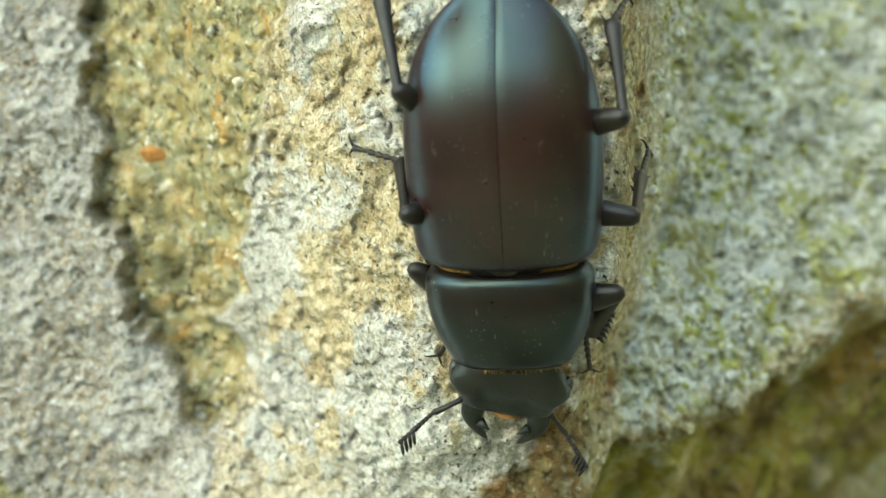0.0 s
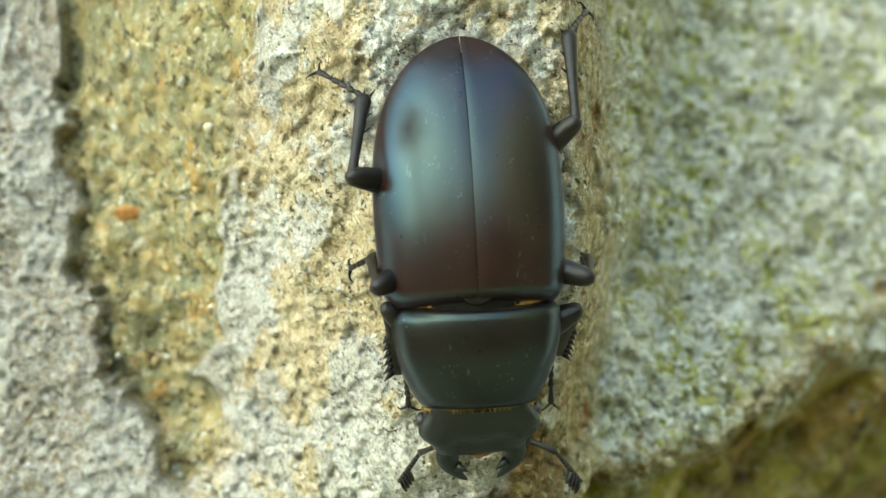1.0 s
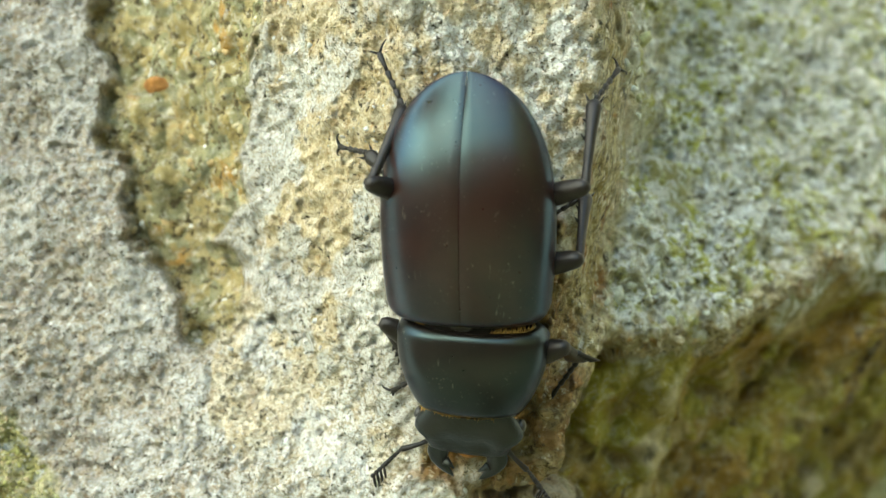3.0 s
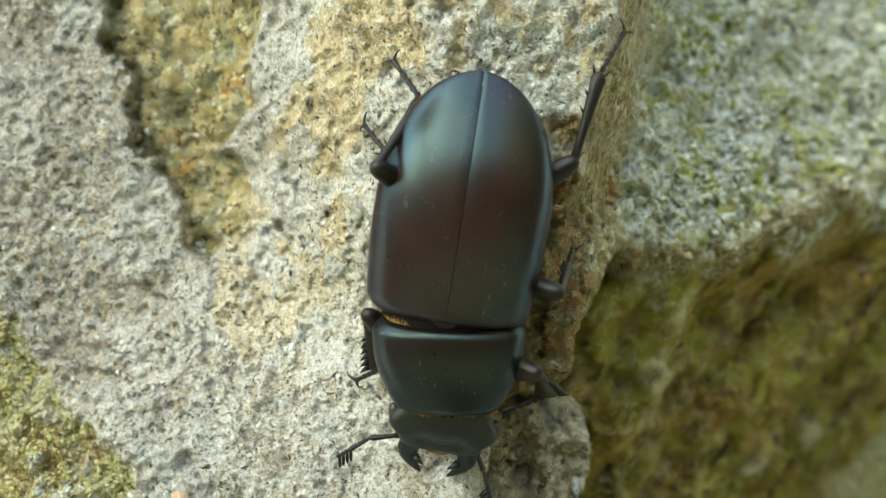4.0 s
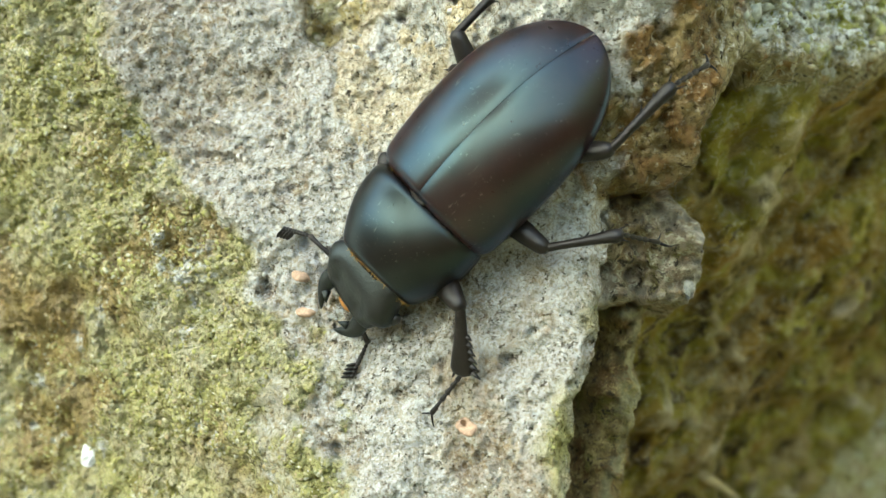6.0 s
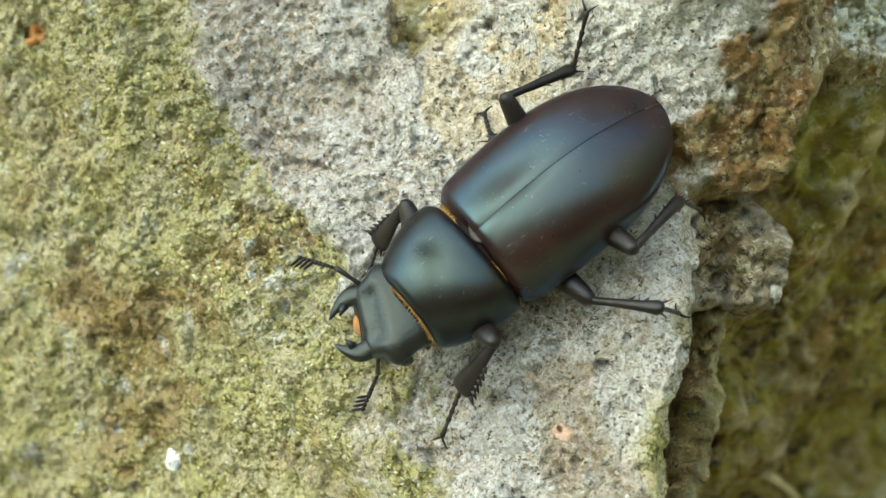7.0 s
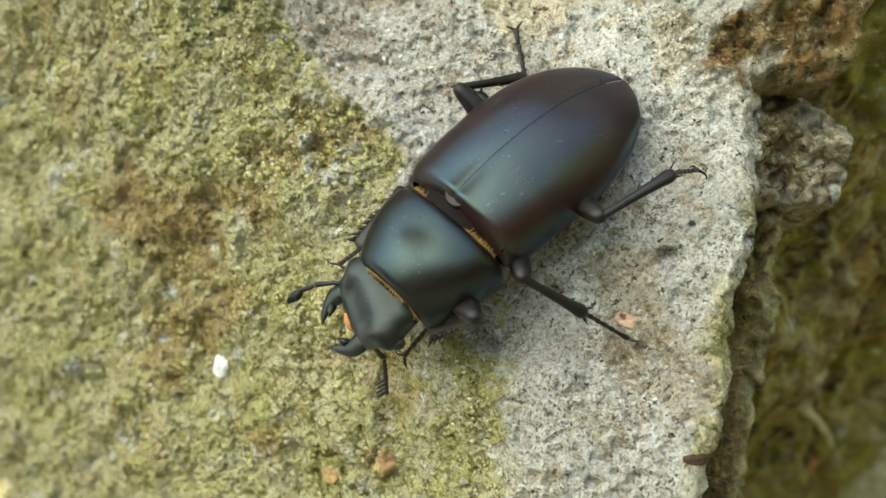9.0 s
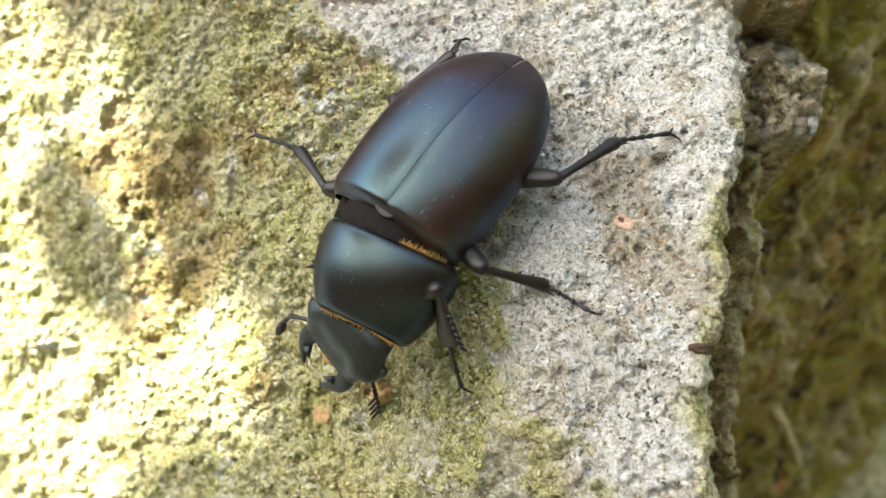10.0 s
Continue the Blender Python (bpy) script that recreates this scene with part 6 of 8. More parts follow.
    walk(joints["tarsus_MR"], [
        (0, pose(0.00829, -0.00721, 0.00188, -33.4, -0.0, -94.9)), (0.25, pose(0.0083, -0.00705, 0.00154, -37.7, 0.1, -94.8)),
        (0.5, pose(0.00826, -0.00688, 0.00119, -42.0, 0.1, -94.6)), (0.75, pose(0.00806, -0.00559, 0.00142, -54.6, 2.4, -91.1)),
        (1, pose(0.00765, -0.00432, 0.00145, -67.0, 5.9, -88.6)), (1.25, pose(0.00746, -0.00509, 0.00191, -55.9, 1.6, -89.9)),
        (1.5, pose(0.00717, -0.00589, 0.00225, -44.7, -1.8, -92.9)), (1.75, pose(0.0067, -0.00967, 0.00229, -40.5, -3.5, -96.0)),
        (2, pose(0.0058, -0.01235, 0.00272, -36.1, -4.5, -99.4)), (2.375, pose(0.00769, -0.01428, 0.00158, -39.2, -1.4, -95.8)),
        (2.75, pose(0.00901, -0.0142, 0.00116, -42.0, 1.3, -91.9)), (3.125, pose(0.00915, -0.0123, 0.0015, -44.6, 3.7, -87.6)),
        (3.5, pose(0.00776, -0.00918, 0.00247, -46.8, 5.8, -82.8)), (3.75, pose(0.00788, -0.01113, 0.00203, -54.2, -2.3, -91.4)),
        (4, pose(0.00748, -0.013, 0.00174, -59.8, -10.3, -101.1)), (4.25, pose(0.00766, -0.01137, 0.00196, -64.9, -2.3, -96.5)),
        (4.5, pose(0.00747, -0.00965, 0.0023, -69.4, 6.1, -92.5)), (4.75, pose(0.00838, -0.01526, 0.00175, -54.3, 15.3, -84.0)),
        (5, pose(0.00593, -0.01578, 0.00268, -36.5, 20.1, -72.5)), (5.375, pose(0.00849, -0.01506, 0.00028, -38.6, 12.3, -76.9)),
        (5.75, pose(0.01022, -0.01217, -0.00074, -40.7, 5.8, -82.1)), (6.125, pose(0.01017, -0.00835, -0., -42.4, 0.5, -88.1)),
        (6.5, pose(0.00806, -0.00516, 0.00221, -43.4, -4.1, -94.9)), (6.75, pose(0.0086, -0.00632, 0.00245, -39.0, -6.1, -99.8)),
        (7, pose(0.00883, -0.00766, 0.00277, -34.3, -7.3, -104.9)), (7.25, pose(0.00947, -0.00952, 0.00341, -31.7, -7.3, -108.6)),
        (7.5, pose(0.00949, -0.01148, 0.00409, -28.9, -7.0, -112.3)), (7.75, pose(0.01029, -0.00705, 0.00461, -45.6, -7.1, -116.8)),
        (8, pose(0.00857, -0.00361, 0.00479, -62.2, -10.1, -119.8)), (8.25, pose(0.00902, -0.00474, 0.00433, -50.1, 0.7, -113.9)),
        (8.5, pose(0.0092, -0.00605, 0.00382, -36.7, 8.4, -104.2)), (8.75, pose(0.00935, -0.0082, 0.00481, -35.0, 6.2, -104.0)),
        (9, pose(0.00859, -0.01056, 0.00564, -33.3, 4.4, -104.3)), (9.25, pose(0.01374, -0.00922, 0.00585, -23.0, 6.1, -98.4)),
        (9.5, pose(0.01209, -0.00351, 0.00185, -12.3, 6.5, -92.4)), (9.75, pose(0.01418, -0.00324, 0.00033, -8.1, 6.1, -85.0)),
        (10, pose(0.01514, -0.00333, -0.00112, -3.8, 5.5, -77.8)),
    ])
    walk(joints["femur_ML"], [
        (0, pose(-0.00299, -0.00368, 0.00299, 10.7, 0.0, 84.5)), (0.25, pose(-0.00299, -0.00368, 0.00299, 12.9, -0.7, 89.3)),
        (0.5, pose(-0.00299, -0.00368, 0.00299, 15.1, -1.4, 94.2)), (0.75, pose(-0.00299, -0.00368, 0.00299, 19.9, 1.2, 83.4)),
        (1, pose(-0.00299, -0.00368, 0.00299, 24.0, 3.8, 72.4)), (1.25, pose(-0.00299, -0.00368, 0.00299, 22.4, -0.2, 81.6)),
        (1.5, pose(-0.00299, -0.00368, 0.00299, 20.2, -3.1, 91.2)), (1.75, pose(-0.00299, -0.00368, 0.00299, 19.1, 0.5, 81.1)),
        (2, pose(-0.00299, -0.00368, 0.00299, 17.3, 3.1, 70.6)), (2.375, pose(-0.00299, -0.00368, 0.00299, 17.1, -0.8, 83.9)),
        (2.75, pose(-0.00299, -0.00368, 0.00299, 15.8, -3.8, 97.5)), (3.125, pose(-0.00299, -0.00368, 0.00299, 13.7, -5.7, 111.2)),
        (3.5, pose(-0.00299, -0.00368, 0.00299, 10.7, -6.8, 125.2)), (3.75, pose(-0.00299, -0.00368, 0.00299, 19.1, -2.7, 109.3)),
        (4, pose(-0.00299, -0.00368, 0.00299, 26.0, 2.1, 93.5)), (4.25, pose(-0.00299, -0.00368, 0.00299, 29.6, -2.2, 103.7)),
        (4.5, pose(-0.00299, -0.00368, 0.00299, 32.1, -6.0, 114.3)), (4.75, pose(-0.00299, -0.00368, 0.00299, 23.2, -1.6, 108.2)),
        (5, pose(-0.00299, -0.00368, 0.00299, 13.9, 1.1, 101.1)), (5.375, pose(-0.00299, -0.00368, 0.00299, 7.6, 1.0, 100.0)),
        (5.75, pose(-0.00299, -0.00368, 0.00299, 1.3, 0.9, 98.9)), (6.125, pose(-0.00299, -0.00368, 0.00299, -5.0, 0.7, 97.8)),
        (6.5, pose(-0.00299, -0.00368, 0.00299, -11.3, 0.5, 96.8)), (6.75, pose(-0.00299, -0.00368, 0.00299, -5.5, 0.5, 97.7)),
        (7, pose(-0.00299, -0.00368, 0.00299, 0.3, 0.5, 98.7)), (7.25, pose(-0.00299, -0.00368, 0.00299, 1.2, 0.4, 75.7)),
        (7.5, pose(-0.00299, -0.00368, 0.00299, 1.9, 0.7, 52.7)), (7.75, pose(-0.00299, -0.00368, 0.00299, 11.8, 0.6, 51.0)),
        (8, pose(-0.00299, -0.00368, 0.00299, 21.6, 0.7, 49.2)), (8.25, pose(-0.00299, -0.00368, 0.00299, 20.0, 0.7, 48.8)),
        (8.5, pose(-0.00299, -0.00368, 0.00299, 18.4, 0.6, 48.4)), (8.75, pose(-0.00299, -0.00368, 0.00299, 17.8, -0.6, 52.8)),
        (9, pose(-0.00299, -0.00368, 0.00299, 17.0, -1.6, 57.3)), (9.25, pose(-0.00299, -0.00368, 0.00299, 17.8, -3.4, 66.7)),
        (9.5, pose(-0.00299, -0.00368, 0.00299, 18.0, -4.8, 76.2)), (9.75, pose(-0.00299, -0.00368, 0.00299, 17.5, -3.3, 74.6)),
        (10, pose(-0.00299, -0.00368, 0.00299, 17.1, -2.1, 72.8)),
    ])
    walk(joints["tibia_ML"], [
        (0, pose(-0.00974, -0.00303, 0.00427, -78.8, -0.0, 144.7)), (0.25, pose(-0.00971, -0.00362, 0.00453, -77.6, -3.4, 144.0)),
        (0.5, pose(-0.00963, -0.00421, 0.00478, -76.3, -6.9, 143.2)), (0.75, pose(-0.00943, -0.00289, 0.00534, -74.2, -2.9, 144.2)),
        (1, pose(-0.00895, -0.0016, 0.00579, -72.1, 1.1, 145.3)), (1.25, pose(-0.0093, -0.00275, 0.00562, -70.1, 8.8, 147.8)),
        (1.5, pose(-0.00946, -0.00394, 0.00537, -67.7, 16.4, 150.7)), (1.75, pose(-0.00943, -0.00265, 0.00524, -79.7, 20.9, 152.6)),
        (2, pose(-0.00917, -0.00139, 0.00504, -91.8, 25.7, 153.6)), (2.375, pose(-0.00955, -0.00301, 0.00501, -78.6, 22.7, 153.7)),
        (2.75, pose(-0.00956, -0.00466, 0.00487, -64.2, 17.6, 158.1)), (3.125, pose(-0.00918, -0.00626, 0.00462, -51.3, 11.5, 158.9)),
        (3.5, pose(-0.00844, -0.00771, 0.00427, -39.3, 6.1, 156.8)), (3.75, pose(-0.00911, -0.00593, 0.00525, -60.0, 1.6, 152.0)),
        (4, pose(-0.00919, -0.00394, 0.00601, -80.1, -4.4, 148.6)), (4.25, pose(-0.00879, -0.00522, 0.00639, -67.0, 0.0, 149.3)),
        (4.5, pose(-0.00816, -0.00644, 0.00664, -53.8, 3.6, 152.0)), (4.75, pose(-0.00899, -0.00574, 0.0057, -55.7, 6.3, 156.3)),
        (5, pose(-0.00957, -0.00494, 0.00465, -57.1, 8.7, 161.2)), (5.375, pose(-0.00973, -0.00485, 0.00391, -37.6, 1.9, 157.4)),
        (5.75, pose(-0.00981, -0.00474, 0.00315, -17.9, -2.5, 150.6)), (6.125, pose(-0.0098, -0.00462, 0.00239, 2.2, -3.9, 142.5)),
        (6.5, pose(-0.00971, -0.00449, 0.00164, 22.3, -2.8, 134.2)), (6.75, pose(-0.0098, -0.00461, 0.00233, 19.6, -1.2, 131.4)),
        (7, pose(-0.00981, -0.00473, 0.00303, 17.0, -0.2, 128.5)), (7.25, pose(-0.00968, -0.00198, 0.00314, -1.9, 5.1, 105.8)),
        (7.5, pose(-0.00848, 0.0005, 0.00322, -20.5, 3.0, 81.8)), (7.75, pose(-0.00823, 0.00058, 0.0044, -32.1, 4.1, 88.2)),
        (8, pose(-0.00783, 0.00054, 0.00553, -43.3, 6.2, 95.0)), (8.25, pose(-0.00785, 0.00061, 0.00535, -47.2, 9.9, 103.4)),
        (8.5, pose(-0.00787, 0.00068, 0.00517, -49.7, 13.6, 112.8)), (8.75, pose(-0.00824, 0.00027, 0.00509, -45.9, 10.4, 114.2)),
        (9, pose(-0.00857, -0.00016, 0.00501, -42.4, 7.6, 114.6)), (9.25, pose(-0.00907, -0.00119, 0.00509, -46.4, 12.1, 125.2)),
        (9.5, pose(-0.00941, -0.00229, 0.00512, -48.4, 16.6, 137.0)), (9.75, pose(-0.00936, -0.00205, 0.00507, -43.4, 7.3, 131.8)),
        (10, pose(-0.00931, -0.0018, 0.00501, -38.0, 0.1, 124.3)),
    ])
    walk(joints["tarsus_ML"], [
        (0, pose(-0.01051, -0.00413, -0.0025, -79.0, -0.0, 119.2)), (0.25, pose(-0.01092, -0.00458, -0.00219, -72.5, -0.3, 119.2)),
        (0.5, pose(-0.01125, -0.00504, -0.00187, -66.0, -0.6, 119.1)), (0.75, pose(-0.0108, -0.00421, -0.0013, -70.9, -1.5, 118.7)),
        (1, pose(-0.01005, -0.00341, -0.00078, -75.9, -2.5, 118.3)), (1.25, pose(-0.00971, -0.00527, -0.00079, -77.1, -3.2, 118.1)),
        (1.5, pose(-0.00917, -0.00711, -0.00076, -78.3, -4.0, 118.0)), (1.75, pose(-0.00785, -0.00486, -0.0011, -30.8, 44.8, 146.6)),
        (2, pose(-0.00639, -0.00252, -0.00117, 55.2, 35.3, -135.1)), (2.375, pose(-0.00781, -0.00538, -0.00122, 40.7, 1.9, -114.8)),
        (2.75, pose(-0.00894, -0.00815, -0.00105, 17.4, -18.2, -80.8)), (3.125, pose(-0.00973, -0.01067, -0.00066, -14.5, -19.4, -39.2)),
        (3.5, pose(-0.01012, -0.0128, -0.00008, -39.2, -4.7, -0.9)), (3.75, pose(-0.01058, -0.00906, -0.00072, -69.8, 0.2, 5.1)),
        (4, pose(-0.01025, -0.00468, -0.00077, -95.3, 8.3, 8.1)), (4.25, pose(-0.01016, -0.00754, 0.00004, -98.4, 8.0, 8.1)),
        (4.5, pose(-0.00976, -0.01021, 0.00108, -101.5, 7.6, 8.2)), (4.75, pose(-0.00998, -0.00955, 0.00004, -109.6, 15.2, 6.6)),
        (5, pose(-0.00994, -0.00878, -0.00108, -118.3, 22.5, 3.7)), (5.375, pose(-0.0117, -0.00995, -0.0003, -113.7, 22.4, 3.8)),
        (5.75, pose(-0.01311, -0.01042, 0.00104, -109.2, 22.2, 3.9)), (6.125, pose(-0.01398, -0.0101, 0.00266, -104.6, 22.1, 3.9)),
        (6.5, pose(-0.0142, -0.00903, 0.00425, -100.1, 22.0, 4.0)), (6.75, pose(-0.01463, -0.00895, 0.00465, -102.6, 13.0, 5.6)),
        (7, pose(-0.01497, -0.00884, 0.00505, -105.3, 4.1, 7.6)), (7.25, pose(-0.01631, -0.00388, 0.00291, -102.4, 20.3, 2.9)),
        (7.5, pose(-0.01489, 0.0013, 0.00081, -100.9, 36.6, -1.5)), (7.75, pose(-0.01408, 0.00051, 0.00073, -104.5, 47.0, -4.4)),
        (8, pose(-0.01278, -0.00041, 0.00082, -110.0, 57.2, -9.3)), (8.25, pose(-0.01221, -0.00133, 0.00036, -115.7, 61.4, -12.6)),
        (8.5, pose(-0.01151, -0.00219, 0.00005, -122.8, 65.5, -17.3)), (8.75, pose(-0.01225, -0.00251, 0.00022, -114.5, 54.2, -5.6)),
        (9, pose(-0.01295, -0.00284, 0.0004, -111.1, 42.4, 1.4)), (9.25, pose(-0.01235, -0.00479, 0.0002, -124.2, 61.5, -14.5)),
        (9.5, pose(-0.01145, -0.00665, 0.00017, -170.3, 74.2, -63.2)), (9.75, pose(-0.0127, -0.00584, 0.00037, 152.3, 71.0, -109.3)),
        (10, pose(-0.0138, -0.00487, 0.00076, 134.3, 61.9, -136.0)),
    ])
    walk(joints["femur_FR"], [
        (0, pose(0.00258, 0.00465, 0.0034, 7.3, -0.0, -126.2)), (0.25, pose(0.00251, 0.00454, 0.00334, 8.5, 0.1, -126.7)),
        (0.5, pose(0.00244, 0.00444, 0.00329, 9.7, 0.1, -127.3)), (0.75, pose(0.00251, 0.0038, 0.00265, 20.4, 0.1, -127.4)),
        (1, pose(0.00258, 0.00316, 0.002, 31.2, 0.1, -127.6)), (1.25, pose(0.00261, 0.00348, 0.00211, 41.2, -4.4, -117.5)),
        (1.5, pose(0.00263, 0.00379, 0.00223, 49.6, -9.8, -106.8)), (1.75, pose(0.00235, 0.00406, 0.00262, 28.8, -10.5, -102.2)),
        (2, pose(0.00206, 0.00434, 0.00302, 8.0, -9.5, -98.4)), (2.375, pose(0.00215, 0.00434, 0.003, 8.3, -6.3, -106.6)),
        (2.75, pose(0.00224, 0.00435, 0.00299, 8.4, -3.9, -114.8)), (3.125, pose(0.00233, 0.00435, 0.00297, 8.4, -2.0, -123.1)),
        (3.5, pose(0.00243, 0.00435, 0.00296, 8.2, -0.6, -131.5)), (3.75, pose(0.00209, 0.00441, 0.0029, 10.1, -0.9, -127.8)),
        (4, pose(0.00175, 0.00447, 0.00284, 12.1, -1.2, -124.2)), (4.25, pose(0.00218, 0.00399, 0.00266, 29.9, -1.8, -118.9)),
        (4.5, pose(0.00261, 0.0035, 0.00248, 47.5, -3.7, -113.3)), (4.75, pose(0.00235, 0.00339, 0.00243, 30.7, 0.4, -117.3)),
        (5, pose(0.00209, 0.00328, 0.00238, 13.8, 2.6, -122.5)), (5.375, pose(0.0022, 0.00352, 0.00261, 11.8, 2.4, -124.6)),
        (5.75, pose(0.00231, 0.00375, 0.00284, 9.8, 2.2, -126.7)), (6.125, pose(0.00242, 0.00399, 0.00307, 7.8, 1.9, -128.7)),
        (6.5, pose(0.00254, 0.00423, 0.00329, 5.8, 1.7, -130.6)), (6.75, pose(0.00252, 0.00444, 0.00328, 11.5, 0.5, -120.2)),
        (7, pose(0.0025, 0.00466, 0.00327, 16.9, -1.3, -109.8)), (7.25, pose(0.00244, 0.00446, 0.00311, 9.4, -1.5, -107.7)),
        (7.5, pose(0.00239, 0.00426, 0.00296, 1.8, -1.4, -105.6)), (7.75, pose(0.00282, 0.00407, 0.00288, -2.2, -1.1, -105.5)),
        (8, pose(0.00325, 0.00389, 0.00279, -6.2, -0.8, -105.5)), (8.25, pose(0.00318, 0.00394, 0.00277, -8.9, 0.6, -90.5)),
        (8.5, pose(0.0031, 0.00399, 0.00274, -11.1, 2.3, -75.4)), (8.75, pose(0.00273, 0.0041, 0.00254, -2.2, -1.9, -99.0)),
        (9, pose(0.00236, 0.00421, 0.00235, 7.1, -2.0, -123.1)), (9.25, pose(0.00213, 0.00408, 0.00221, 2.9, -1.0, -128.3)),
        (9.5, pose(0.0019, 0.00395, 0.00206, -1.3, -0.6, -133.7)), (9.75, pose(0.00139, 0.00403, 0.00187, 0.3, -0.5, -134.8)),
        (10, pose(0.00089, 0.00411, 0.00169, 1.9, -0.3, -136.0)),
    ])
    walk(joints["tibia_FR"], [
        (0, pose(0.00755, 0.00101, 0.00418, -16.2, 0.0, 39.3)), (0.25, pose(0.00743, 0.00087, 0.00426, -19.4, -0.5, 36.9)),
        (0.5, pose(0.00731, 0.00073, 0.00433, -22.5, -1.1, 34.4)), (0.75, pose(0.00713, 0.00026, 0.00481, -30.4, -3.2, 26.9)),
        (1, pose(0.00678, -0.00009, 0.00522, -37.8, -5.7, 19.0)), (1.25, pose(0.0069, 0.00159, 0.00619, -55.5, -6.5, 14.9)),
        (1.5, pose(0.00672, 0.0034, 0.00689, -73.2, -9.8, 12.6)), (1.75, pose(0.00778, 0.00345, 0.00556, -46.6, 13.0, 23.2)),
        (2, pose(0.00817, 0.00358, 0.00387, -12.6, 24.7, 47.0)), (2.375, pose(0.00807, 0.00268, 0.00389, -14.3, 17.5, 39.2)),
        (2.75, pose(0.00785, 0.00182, 0.00389, -15.8, 11.8, 31.5)), (3.125, pose(0.0075, 0.00102, 0.00388, -17.0, 7.2, 23.6)),
        (3.5, pose(0.00704, 0.00029, 0.00384, -18.0, 3.6, 15.5)), (3.75, pose(0.00692, 0.00067, 0.00399, -20.3, 2.9, 16.1)),
        (4, pose(0.00678, 0.00108, 0.00414, -22.6, 2.3, 16.6)), (4.25, pose(0.00693, 0.00147, 0.00575, -44.6, -1.9, 5.1)),
        (4.5, pose(0.00658, 0.00211, 0.00704, -64.8, -11.1, -4.5)), (4.75, pose(0.00709, 0.00093, 0.0056, -49.3, -1.9, -0.8)),
        (5, pose(0.00714, -0.00002, 0.00386, -33.4, 4.7, 6.7)), (5.375, pose(0.00717, 0.00002, 0.00388, -30.2, 6.3, 12.6)),
        (5.75, pose(0.0072, 0.00007, 0.00389, -26.7, 7.2, 18.6)), (6.125, pose(0.00721, 0.00012, 0.00391, -22.9, 7.6, 24.6)),
        (6.5, pose(0.00721, 0.00019, 0.00392, -18.9, 7.6, 30.6)), (6.75, pose(0.00777, 0.00137, 0.00452, -32.8, 1.5, 14.7)),
        (7, pose(0.0081, 0.00268, 0.00508, -43.9, -6.5, -1.3)), (7.25, pose(0.00829, 0.00262, 0.00412, -25.5, -13.3, -14.5)),
        (7.5, pose(0.00837, 0.0026, 0.00315, -5.3, -14.9, -29.1)), (7.75, pose(0.00879, 0.00241, 0.00264, -22.3, -9.7, -11.4)),
        (8, pose(0.00919, 0.00223, 0.00213, -37.1, -2.0, 5.1)), (8.25, pose(0.00931, 0.0039, 0.0018, -30.2, -9.2, -9.3)),
        (8.5, pose(0.00899, 0.00557, 0.00155, -20.9, -13.2, -25.1)), (8.75, pose(0.00886, 0.00312, 0.00231, -19.7, -5.0, -9.0)),
        (9, pose(0.00753, 0.00087, 0.00312, -16.8, 0.9, 7.7)), (9.25, pose(0.007, 0.00023, 0.00252, -14.6, 0.8, 8.3)),
        (9.5, pose(0.00639, -0.00034, 0.00192, -12.3, 0.7, 8.9)), (9.75, pose(0.0058, -0.00035, 0.00191, -14.4, 0.6, 9.1)),
        (10, pose(0.00521, -0.00035, 0.0019, -16.4, 0.5, 9.4)),
    ])
